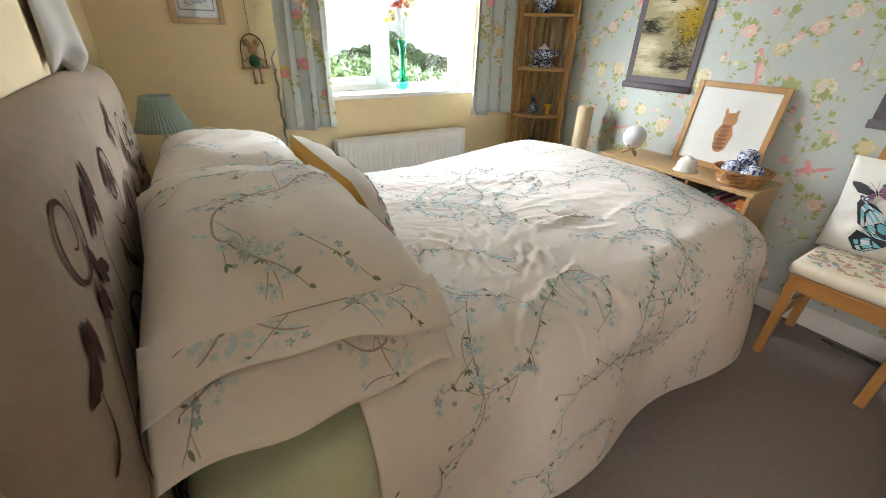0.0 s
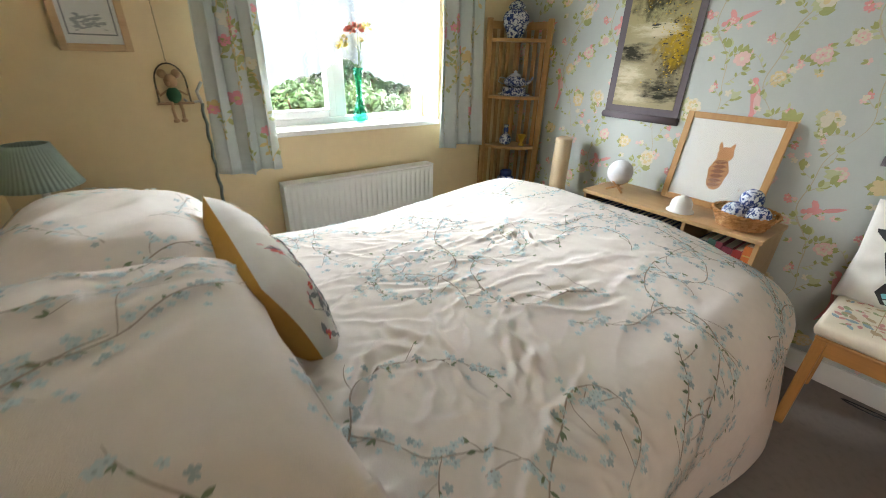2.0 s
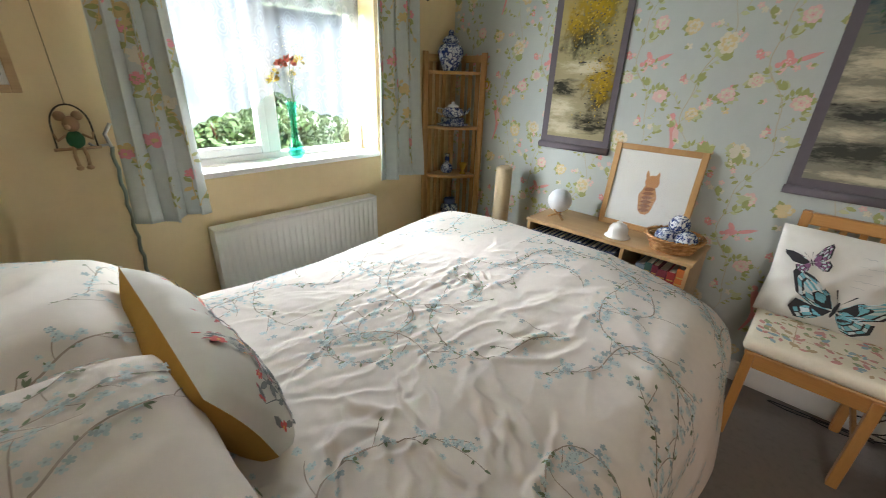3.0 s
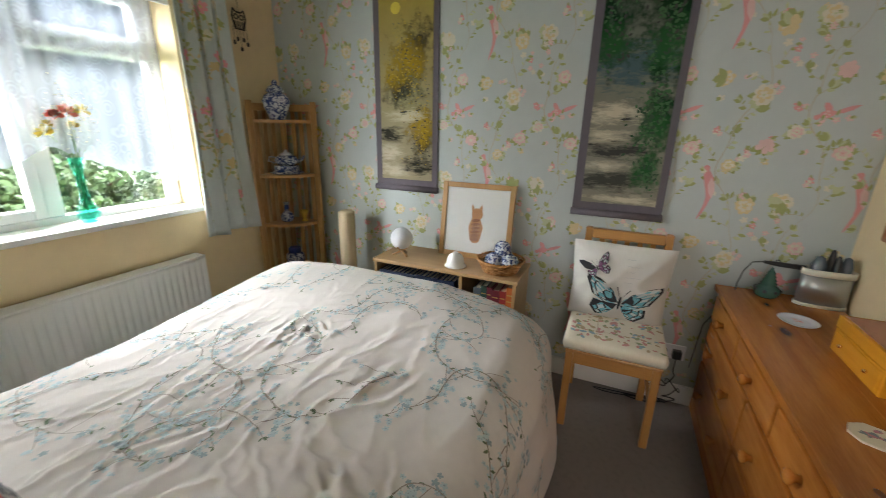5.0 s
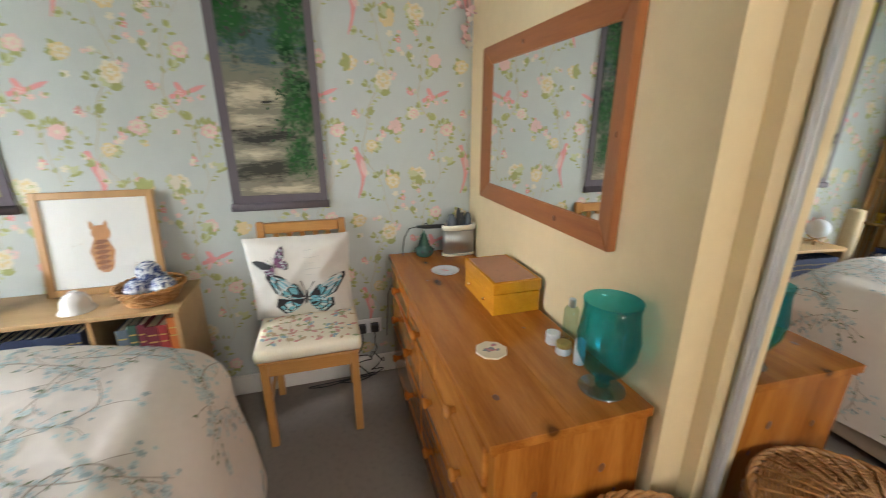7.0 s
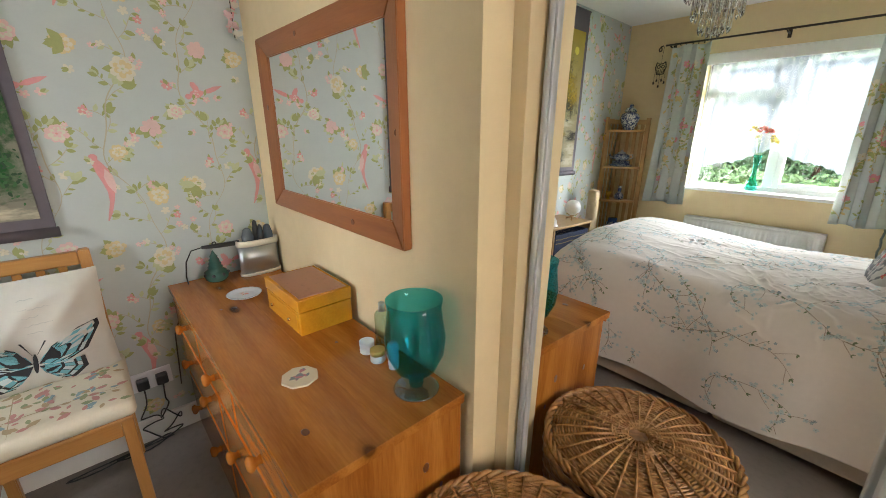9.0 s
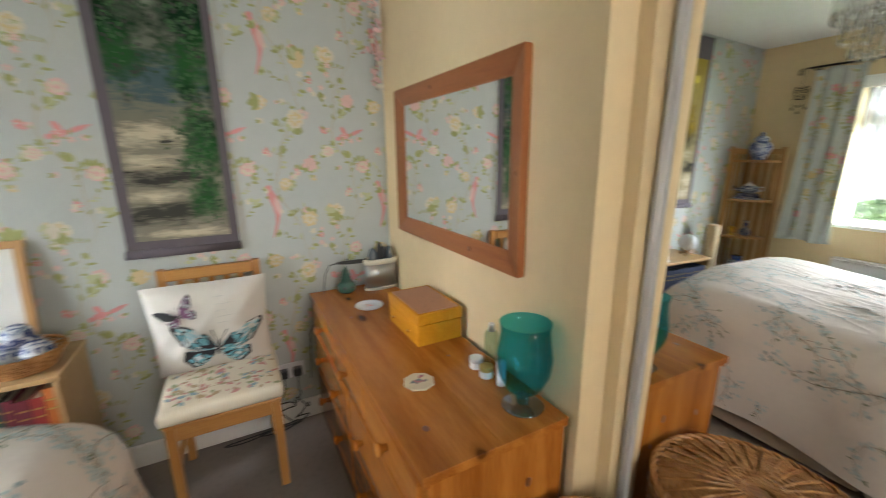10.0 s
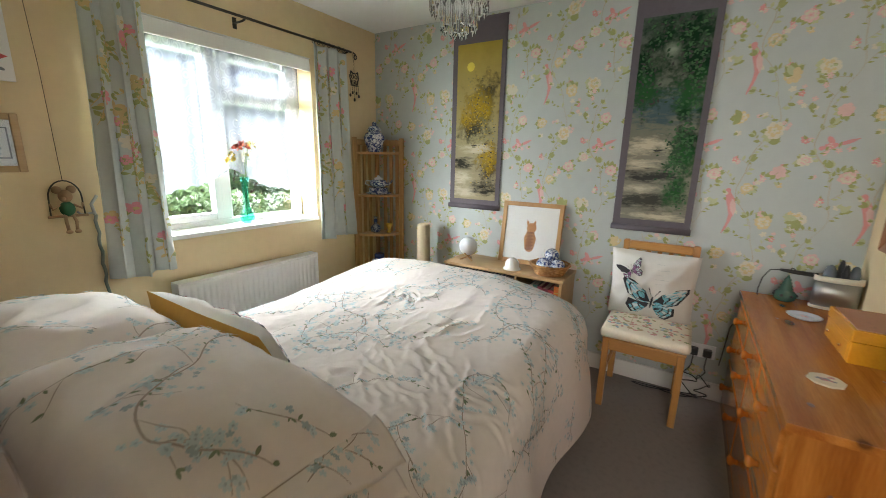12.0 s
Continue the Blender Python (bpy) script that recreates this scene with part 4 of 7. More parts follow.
lathed("body", [(0.04, 0), (0.042, 0.006), (0.05, 0.03), (0.068, 0.085), (0.072, 0.11), (0.06, 0.14), (0.04, 0.152), (0.036, 0.16)], POTBLUE, jar)
lathed("lid", [(0.045, 0.158), (0.047, 0.168), (0.034, 0.19), (0.012, 0.202), (0.016, 0.212), (0.01, 0.226), (0.002, 0.23)], POTBLUE, jar, "domed lid with a dark knob")
lathed("neck_band", [(0.05, 0.135), (0.052, 0.14), (0.043, 0.152)], COBALT, jar)
teapot = thing("teapot", "blue-and-white china teapot on a saucer stand", "teapot", (sx, sy, 1.101))
lathed("stand", [(0.09, 0.0), (0.108, 0.006), (0.11, 0.012), (0.085, 0.018), (0.08, 0.05), (0.07, 0.054)], POTBLUE, teapot, "wide patterned stand")
lathed("body", [(0.045, 0.054), (0.07, 0.07), (0.076, 0.09), (0.062, 0.112), (0.04, 0.122)], POTBLUE, teapot)
lathed("lid", [(0.042, 0.12), (0.036, 0.132), (0.012, 0.142), (0.012, 0.15), (0.002, 0.158)], CHINA, teapot)
tubed("spout", [(0.05, -0.045, 0.075), (0.075, -0.068, 0.09), (0.088, -0.08, 0.118)], [0.014, 0.010, 0.007], POTBLUE, teapot)
tubed("handle", [(-0.05, 0.045, 0.108), (-0.075, 0.07, 0.112), (-0.08, 0.075, 0.085), (-0.055, 0.05, 0.07)], 0.005, CHINA, teapot)
bottle = thing("bottle_vase", "small blue-and-white china bottle vase", "vase", (sx - 0.02, sy + 0.02, 0.771))
lathed("body", [(0.03, 0), (0.042, 0.012), (0.045, 0.035), (0.034, 0.058), (0.014, 0.075), (0.013, 0.12), (0.02, 0.135)], POTBLUE, bottle)
lathed("neck_band", [(0.0135, 0.085), (0.016, 0.09), (0.016, 0.11), (0.0135, 0.115)], COBALT, bottle)
YGL = material("yellow_glaze", (0.55, 0.36, 0.04), 0.25, tone=0.1)
cup = thing("egg_cup", "small yellow footed pottery cup", "cup", (sx + 0.045, sy - 0.075, 0.771))
lathed("cup", [(0.022, 0), (0.02, 0.006), (0.009, 0.018), (0.018, 0.04), (0.03, 0.075), (0.027, 0.075), (0.014, 0.045)], YGL, cup)
jar2 = thing("tea_caddy", "squat dark blue-and-white china jar with a lid", "jar", (sx, sy, 0.441))
lathed("body", [(0.05, 0), (0.06, 0.01), (0.066, 0.06), (0.06, 0.09), (0.045, 0.1)], POTBLUE, jar2, n=8)
lathed("lid", [(0.042, 0.1), (0.044, 0.13), (0.036, 0.138)], COBALT, jar2)
ring = thing("ring_ornament", "small brass ring hanging from the shelf post", "ornament", (2.74, 2.36, 1.37))
tubed("ring", [(0, 0.022 * math.cos(a * math.pi / 8), 0.022 * math.sin(a * math.pi / 8)) for a in range(17)], 0.004, YGL, ring)
tubed("cord", [(0, 0, 0.02), (0.0, 0.018, 0.06), (0.0, 0.03, 0.075)], 0.0015, IRON, ring, n=5)

# ---- bookcase ----
BEECH = wood("beech_laminate", (0.50, 0.33, 0.16), (0.40, 0.25, 0.11), 0.4, 9, "y")
BKX, BKY0, BKY1, BKZ = 2.44, 0.90, 1.75, 0.68
bookcase = thing("bookcase", "low beech-laminate bookcase with books behind the bed foot", "bookcase", (2.6, 1.32, 0))
OB = lambda *a: [a[0] - 2.6, a[1] - 1.32, a[2], a[3] - 2.6, a[4] - 1.32, a[5]]
cuboid("top", BEECH, *OB(BKX - 0.005, BKY0 - 0.008, BKZ - 0.02, XE - 0.022, BKY1 + 0.008, BKZ), bookcase, 0.003)
for y in (BKY0, 1.195, BKY1 - 0.018):
    cuboid("upright", BEECH, *OB(BKX, y, 0.0, XE - 0.022, y + 0.018, BKZ - 0.02), bookcase, 0.002)
for z in (0.05, 0.33):
    cuboid("board", BEECH, *OB(BKX + 0.004, BKY0 + 0.018, z, XE - 0.03, 1.195, z + 0.018), bookcase, 0.002)
    cuboid("board", BEECH, *OB(BKX + 0.004, 1.213, z, XE - 0.03, BKY1 - 0.018, z + 0.018), bookcase, 0.002)
cuboid("back_panel", BEECH, *OB(XE - 0.03, BKY0 + 0.018, 0.02, XE - 0.024, BKY1 - 0.018, BKZ - 0.02), bookcase)
PAGES = material("book_pages", (0.62, 0.56, 0.44), 0.9, grain=1, scale=300, tone=0.1)
GILT = material("gilt_blocking", (0.5, 0.36, 0.12), 0.35, 0.6, tone=0.1)


def book(y, z, th, hgt, depth, mat, label, lean=0):
    ob = thing("book", label, "book", (BKX + 0.010, y, z), group="books in the bookcase")
    ob.matrix_basis = pose(BKX + 0.010, y, z, lean, 0, 0)
    cuboid("cover", mat, 0, 0, 0, depth, 0.003, hgt, ob, 0.001), cuboid("cover", mat, 0, th - 0.003, 0, depth, th, hgt, ob, 0.001)
    cuboid("spine", mat, -0.004, 0, 0, 0.003, th, hgt, ob, 0.0015)
    cuboid("page_block", PAGES, 0.004, 0.003, 0.004, depth - 0.004, th - 0.003, hgt - 0.005, ob)
    for k in (0.72, 0.84):
        cuboid("title_band", GILT, -0.0055, 0.004, hgt * k, -0.0038, th - 0.004, hgt * k + 0.006, ob)


NAVY = material("navy_cloth", (0.018, 0.03, 0.075), 0.6, grain=0.6, scale=200, tone=0.2)
COVERS = [material("maroon_cloth", (0.16, 0.02, 0.035), 0.6, tone=0.2), material("red_cloth", (0.30, 0.03, 0.03), 0.55, tone=0.15), material("bottle_green_cloth", (0.03, 0.08, 0.06), 0.6, tone=0.2), material("grey_blue_cloth", (0.10, 0.13, 0.16), 0.6, tone=0.2), material("orange_board", (0.5, 0.14, 0.03), 0.5, tone=0.1)]
rng = random.Random(9)
y = 1.72
while y > 1.245:
    th = rng.uniform(0.022, 0.03)
    y -= th + 0.0015
    book(y, 0.349, th, 0.265 + rng.uniform(-0.004, 0.004), 0.17, NAVY, "navy cloth-bound volume of a matching set")
y = 1.13
for mat, nm in ((3, "grey-blue"), (2, "bottle-green"), (0, "maroon"), (0, "maroon"), (1, "red"), (4, "orange")):
    th = rng.uniform(0.026, 0.04)
    y -= th + 0.002
    book(y, 0.349, th, rng.uniform(0.255, 0.292), 0.17, COVERS[mat], nm + " cloth-covered hardback book")
y = 1.18
for k in range(7):
    th = rng.uniform(0.02, 0.035)
    y -= th + 0.002
    book(y, 0.069, th, rng.uniform(0.19, 0.24), 0.17, COVERS[(k * 2) % 5], "cloth-covered hardback on the lower shelf")
y = 1.72
for k in range(14):
    th = rng.uniform(0.022, 0.034)
    y -= th + 0.002
    book(y, 0.069, th, rng.uniform(0.2, 0.24), 0.17, NAVY if k % 3 else COVERS[k % 5], "dark cloth-covered book on the lower shelf")
PENW = material("white_plastic", (0.75, 0.75, 0.78), 0.35, tone=0.03)
bottle = thing("spray_bottle", "small white bottle with a blue cap beside the books", "bottle", (BKX + 0.03, 0.93, 0.349))
lathed("body", [(0.012, 0), (0.013, 0.004), (0.013, 0.09), (0.009, 0.1)], PENW, bottle)
lathed("cap", [(0.01, 0.1), (0.01, 0.14), (0.006, 0.146)], COBALT, bottle)

# moon lamp, cup, framed print, basket of china balls
MOON = material("moon_globe", (0.66, 0.68, 0.72), 0.6, grain=0.9, scale=30, bump=0.002, tone=0.14)
moon = thing("moon_lamp", "unlit white globe lamp on a crossed wooden stand", "lamp", (2.56, 1.63, BKZ))
bm = bmesh.new()
ball(bm, 0, 0, 0.105, 0.066, seg=28)
part("globe", bm, MOON, moon, smooth=True)
for a in (0, 2.1, 4.2):
    tubed("leg", [(0.055 * math.cos(a), 0.055 * math.sin(a), 0.005), (0.0, 0.0, 0.028), (-0.05 * math.cos(a), -0.05 * math.sin(a), 0.062)], 0.006, OAKX, moon)
MUGW = material("white_glazed_ceramic", (0.76, 0.75, 0.72), 0.25, tone=0.03)
cup = thing("upturned_cup", "upturned white ceramic cup on the bookcase", "cup", (2.53, 1.27, BKZ))
lathed("bowl", [(0.062, 0.0), (0.06, 0.006), (0.05, 0.012), (0.047, 0.045), (0.034, 0.066), (0.014, 0.074), (0.014, 0.08)], MUGW, cup)
FRAMEW = wood("light_oak_frame", (0.46, 0.27, 0.11), (0.36, 0.19, 0.07), 0.4, 14, "z")
PAPERW = material("white_mount_card", (0.78, 0.77, 0.75), 0.8, tone=0.02)
TABBY, TABBY2 = ink("ginger_watercolour", (0.48, 0.23, 0.10)), ink("brown_watercolour", (0.25, 0.10, 0.05))


def framed(name, label, w, h, border, depth, wood_mat, category="picture"):
    """A picture frame in the plane x-z, its back at y = 0, base at z = 0; the picture looks along -y."""
    ob = thing(name, label, category)
    for k, (x0, z0, x1, z1) in enumerate(((-w / 2, 0, -w / 2 + border, h), (w / 2 - border, 0, w / 2, h), (-w / 2 + border, 0, w / 2 - border, border), (-w / 2 + border, h - border, w / 2 - border, h))):
        cuboid("frame_bar", wood_mat, x0, -depth, z0, x1, 0, z1, ob, 0.003)
    cuboid("mount", PAPERW, -w / 2 + border, -depth * 0.5, border, w / 2 - border, -0.002, h - border, ob)
    pane = cuboid("glazing", CLEAR, -w / 2 + border, -depth * 0.72, border, w / 2 - border, -depth * 0.66, h - border, ob)
    pane.visible_shadow = False
    return ob


cat = framed("framed_print", "oak-framed watercolour print of a ginger shape, leaning on the wall", 0.44, 0.44, 0.03, 0.02, FRAMEW)
cat.matrix_basis = Matrix.Translation((2.705, 1.225, BKZ)) @ pose(0, 0, 0, 0, 0, -90) @ pose(0, 0, 0, -8, 0, 0)
shapes = [(turned(FAT_LEAF, 0.0, 0.10, 1.57, 0.17), 0), (turned([(x * 0.8, y) for x, y in DISC], 0.0, 0.135, 0, 0.046), 0), (turned([(x * 0.6, y * 1.5) for x, y in DISC], 0.0, 0.17, 0, 0.04), 0), (turned(DISC, 0.005, 0.262, 0, 0.036), 0)]
shapes += [(turned(LEAF, 0.02 * k, 0.27, 1.57 + 0.2 * -k, 0.05), 0) for k in (-1, 1)]
shapes += [(turned(LEAF, -0.03, 0.11 + 0.022 * k, 0.15, 0.06), 1) for k in range(6)]
rng = random.Random(2)
for k in range(26):
    shapes.append((turned(DISC, rng.gauss(0, 0.08), rng.gauss(0.19, 0.07), 0, rng.uniform(0.0012, 0.003)), 1 if k % 2 else 0))
shapes = [(p, m) for p, m in shapes if all(abs(x) < 0.18 and 0.04 < y < 0.4 for x, y in p)]
print_mesh("print", lambda u, v: Vector((u, -0.0102, v)), shapes, [TABBY, TABBY2], cat, "ginger and brown watercolour shape", 0.0006)
WICKER = wood("golden_wicker", (0.52, 0.27, 0.10), (0.28, 0.12, 0.038), 0.27, 30, "z")


def wicker_bowl(at):
    ob = thing("wicker_basket", "small round wicker basket holding china balls", "basket", at)
    lathed("base", [(0.08, 0.0), (0.095, 0.004), (0.09, 0.012)], WICKER, ob)
    for k in range(6):
        z, r = 0.012 + 0.009 * k, 0.093 + 0.0045 * k
        tubed("weaver", [((r + 0.003 * math.sin(14 * a * 2 * math.pi / 56 + k * math.pi)) * math.cos(a * 2 * math.pi / 56), (r + 0.003 * math.sin(14 * a * 2 * math.pi / 56 + k * math.pi)) * math.sin(a * 2 * math.pi / 56), z) for a in range(57)], 0.0048, WICKER, ob, n=6)
    for k in range(2):
        tubed("rim", [((0.124 + 0.005 * math.cos(a * 1.2 + 3 * k)) * math.cos(a * 2 * math.pi / 72), (0.124 + 0.005 * math.cos(a * 1.2 + 3 * k)) * math.sin(a * 2 * math.pi / 72), 0.068 + 0.005 * math.sin(a * 1.2 + 3 * k)) for a in range(73)], 0.005, WICKER, ob, n=6)
    return ob


wicker_bowl((2.56, 1.02, BKZ))
for k, (x, y, z) in enumerate(((2.525, 1.05, 0.062), (2.535, 0.965, 0.062), (2.605, 1.01, 0.062), (2.55, 1.01, 0.128))):
    bm = bmesh.new()
    ball(bm, 0, 0, 0, 0.05 - 0.004 * (k == 3), seg=24)
    ob = part("china_ball", bm, POTBLUE, None, smooth=True)
    ob.location = (x, y, BKZ + z)
    tagged(ob, "blue-and-white patterned china ball in the wicker basket", "ornament", "china balls")
# sisal post
SISAL = material("sisal_rope", (0.52, 0.42, 0.28), 0.95, grain=1, scale=120, bump=0.004, tone=0.2)
post = thing("scratching_post", "upright sisal-wrapped scratching post on a carpeted base", "cat post", (2.62, 2.07, 0))
lathed("rope_post", [(0.05 + 0.003 * (k % 2), 0.04 + 0.0075 * k) for k in range(114)] + [(0.03, 0.9)], SISAL, post, n=24)
cuboid("base", DIVAN, -0.15, -0.15, 0, 0.15, 0.15, 0.04, post, 0.008)

# ---- hanging scrolls ----
MOUNT = material("grey_violet_brocade", (0.115, 0.10, 0.115), 0.75, grain=0.7, scale=400, bump=0.0005, tone=0.12, spec=0.3)


def painting(name, base, sky_tone, blobs, scale):
    """Washes of paint on silk: each blob (across, up, half width, half height, colour, strength) is broken up by noise."""
    m = bpy.data.materials.new(name)
    m.use_nodes = True
    n, l = m.node_tree.nodes, m.node_tree.links
    n["Principled BSDF"].inputs["Roughness"].default_value, n["Principled BSDF"].inputs["Specular IOR Level"].default_value = 0.85, 0.12
    co, sp = n.new("ShaderNodeTexCoord"), n.new("ShaderNodeSeparateXYZ")
    l.new(co.outputs["Object"], sp.inputs[0])

    def number(op, a, b, c=None):
        q = n.new("ShaderNodeMath")
        q.operation = op
        for k, v in enumerate((a, b, c)):
            if v is None:
                continue
            if isinstance(v, (int, float)):
                q.inputs[k].default_value = v
            else:
                l.new(v, q.inputs[k])
        return q.outputs[0]

    def blended(fac, a, b):
        q = n.new("ShaderNodeMix")
        q.data_type = "RGBA"
        l.new(fac, q.inputs["Factor"])
        for k, v in ((6, a), (7, b)):
            if isinstance(v, tuple):
                q.inputs[k].default_value = (*v, 1)
            else:
                l.new(v, q.inputs[k])
        return q.outputs[2]

    def noise_of(sc, detail, flat=1.0):
        mp, nz = n.new("ShaderNodeMapping"), n.new("ShaderNodeTexNoise")
        mp.inputs["Scale"].default_value = (1, 1, flat)
        nz.inputs["Scale"].default_value, nz.inputs["Detail"].default_value, nz.inputs["Roughness"].default_value = sc, detail, 0.7
        l.new(co.outputs["Object"], mp.inputs[0]), l.new(mp.outputs[0], nz.inputs["Vector"])
        return nz.outputs["Fac"]

    leaf, wash, water = noise_of(scale, 7), noise_of(scale * 0.5, 3), noise_of(scale * 0.7, 4, 4.0)
    up = number("MULTIPLY_ADD", sp.outputs["Z"], 0.95, -0.35)
    up.node.use_clamp = True
    colour = blended(up, base, sky_tone)
    for cu, cv, ru, rv, tone, strength, flat in blobs:
        du = number("DIVIDE", number("ADD", sp.outputs["Y"], 0.041 + cu * 0.35), ru * 0.35)
        dv = number("DIVIDE", number("ADD", sp.outputs["Z"], -0.07 - cv * 1.1), rv * 1.1)
        dd = number("SQRT", number("ADD", number("MULTIPLY", du, du), number("MULTIPLY", dv, dv)), 0.0)
        f = number("MULTIPLY_ADD", number("SUBTRACT", 1.0, dd), 1.5, number("MULTIPLY_ADD", water if flat else leaf, 4.6, -2.35))
        f = number("MULTIPLY", f, strength)
        f.node.use_clamp = True
        colour = blended(f, colour, tone)
    shade = number("MULTIPLY_ADD", wash, 0.9, -0.25)
    shade.node.use_clamp = True
    dark = n.new("ShaderNodeMix")
    dark.data_type, dark.blend_type = "RGBA", "MULTIPLY"
    l.new(shade, dark.inputs["Factor"]), l.new(colour, dark.inputs[6])
    dark.inputs[7].default_value = (0.62, 0.60, 0.56, 1)
    l.new(dark.outputs[2], n["Principled BSDF"].inputs["Base Color"])
    return m


def scroll(label, y0, y1, z0, z1, base, washes, seed, moon_at=None):
    """A hanging scroll on the east wall: y1 is its edge nearer the window."""
    w, h = y1 - y0, z1 - z0
    ob = thing("hanging_scroll", label, "painting", (XE - 0.012, y1, z0), group="hanging scrolls")
    cuboid("mount", MOUNT, 0, -w, 0.02, 0.008, 0, h, ob, 0.001)
    pw, p0, p1 = w - 0.075, 0.07, h - 0.16
    cuboid("painting", base, -0.003, -w + 0.034, p0, 0.0, -0.041, p1, ob, label="painted landscape panel")
    bm = bmesh.new()
    tube(bm, [(0.0, 0.006, 0.015), (0.0, -w - 0.006, 0.015)], 0.019, 16)
    part("roller", bm, MOUNT, ob, "cloth-wrapped bottom roller")
    tubed("top_bar", [(0.004, 0.004, h), (0.004, -w - 0.004, h)], 0.008, MOUNT, ob)
    rng, out = random.Random(seed), []
    for cu, cv, su, sv, count, slots, size in washes:
        for _ in range(count):
            u, v = rng.gauss(cu, su) * pw, p0 + rng.gauss(cv, sv) * (p1 - p0)
            slot = rng.choice(slots)
            flat = slot in (3, 4) and cv < 0.4
            out.append((turned(LEAF if flat else FAT_LEAF, u, v, rng.uniform(-0.2, 0.2) if flat else rng.uniform(0, 6.28), rng.uniform(0.3, 0.8) * size * (1.5 if flat else 1)), slot))
    if moon_at:
        out.append((turned(DISC, moon_at[0] * pw, p0 + moon_at[1] * (p1 - p0), 0, 0.032), 5))
    bx, bv = 0.45 * pw, p0 + 0.36 * (p1 - p0)
    out += [(turned([(x, y * 0.6) for x, y in LEAF], bx - 0.025, bv, 0.06, 0.055), 3), (turned([(x, y * 0.5) for x, y in LEAF], bx - 0.005, bv + 0.002, 1.3, 0.02), 1), (turned([(x, y * 0.4) for x, y in LEAF], bx - 0.02, bv - 0.01, 0.0, 0.045), 1)]
    out = [(p, m) for p, m in out if all(0.003 < x < pw - 0.003 and p0 + 0.004 < y < p1 - 0.004 for x, y in p)]
    print_mesh("brushwork", lambda u, v: Vector((-0.003, -0.041 - u, v)), out, SCROLL_INKS, ob, "brush-painted trees, rocks and a boat", 0.0004)


SCROLL_INKS = [ink("ochre_wash", (0.42, 0.29, 0.03)), ink("grey_green_wash", (0.14, 0.14, 0.075)), ink("deep_green_wash", (0.015, 0.05, 0.018)), ink("black_wash", (0.03, 0.03, 0.025)), ink("cream_wash", (0.55, 0.48, 0.36)), ink("moon_wash", (0.62, 0.50, 0.06)), ink("leaf_green_wash", (0.032, 0.105, 0.032))]
INKY, OLIVE, OCHRE, CREAMY = (0.035, 0.035, 0.025), (0.10, 0.10, 0.045), (0.40, 0.27, 0.02), (0.55, 0.49, 0.36)
GOLD = painting("gold_landscape_wash", (0.34, 0.30, 0.19), (0.44, 0.32, 0.02), [
    (0.5, 0.42, 0.7, 0.14, (0.33, 0.30, 0.16), 0.8, 1), (0.55, 0.58, 0.42, 0.22, OLIVE, 0.9, 0), (0.75, 0.70, 0.32, 0.13, INKY, 0.9, 0), (0.35, 0.50, 0.36, 0.13, INKY, 0.95, 0), (0.55, 0.62, 0.42, 0.14, OCHRE, 0.75, 0), (0.25, 0.55, 0.3, 0.10, OCHRE, 0.7, 0),
    (0.85, 0.24, 0.33, 0.16, INKY, 0.95, 0), (0.82, 0.28, 0.3, 0.12, OCHRE, 0.9, 0), (0.18, 0.24, 0.34, 0.055, INKY, 1.0, 1), (0.5, 0.34, 0.4, 0.05, CREAMY, 0.9, 1), (0.15, 0.15, 0.34, 0.06, CREAMY, 1.0, 1), (0.3, 0.05, 0.4, 0.05, CREAMY, 0.9, 1), (0.75, 0.08, 0.45, 0.06, INKY, 0.9, 1)], 12)
PINEGREEN, LEAFGREEN = (0.008, 0.034, 0.014), (0.026, 0.105, 0.032)
GREEN = painting("green_landscape_wash", (0.24, 0.23, 0.18), (0.05, 0.09, 0.07), [
    (0.5, 0.60, 0.8, 0.12, (0.075, 0.12, 0.13), 1.0, 1), (0.12, 0.76, 0.42, 0.24, PINEGREEN, 1.0, 0), (0.85, 0.78, 0.42, 0.26, PINEGREEN, 1.0, 0), (0.15, 0.68, 0.32, 0.12, LEAFGREEN, 0.8, 0), (0.85, 0.66, 0.36, 0.13, LEAFGREEN, 0.9, 0), (0.5, 0.95, 0.7, 0.12, PINEGREEN, 1.0, 0), (0.48, 0.88, 0.14, 0.05, (0.30, 0.34, 0.27), 0.7, 0),
    (0.30, 0.40, 0.5, 0.05, CREAMY, 0.9, 1), (0.2, 0.30, 0.45, 0.04, CREAMY, 0.8, 1), (0.4, 0.24, 0.6, 0.045, (0.05, 0.05, 0.045), 1.0, 1), (0.35, 0.11, 0.7, 0.06, (0.06, 0.06, 0.05), 1.0, 1), (0.25, 0.17, 0.4, 0.03, CREAMY, 0.8, 1), (0.92, 0.40, 0.36, 0.20, PINEGREEN, 1.0, 0), (0.85, 0.34, 0.30, 0.15, LEAFGREEN, 0.85, 0), (0.82, 0.16, 0.28, 0.10, LEAFGREEN, 0.9, 0), (0.6, 0.02, 0.6, 0.025, CREAMY, 0.9, 1)], 12)
scroll("tall hanging scroll of a golden moonlit river landscape on grey brocade", 1.502, 1.925, 1.035, 2.37, GOLD, [(0.50, 0.64, 0.16, 0.07, 150, (0, 0, 1, 3), 0.018), (0.66, 0.50, 0.16, 0.07, 150, (0, 1, 3), 0.018), (0.78, 0.34, 0.12, 0.07, 120, (0, 0, 3), 0.016), (0.80, 0.18, 0.10, 0.05, 70, (0, 3), 0.016), (0.30, 0.50, 0.12, 0.05, 70, (1, 3, 0), 0.014)], 31, (0.32, 0.86))
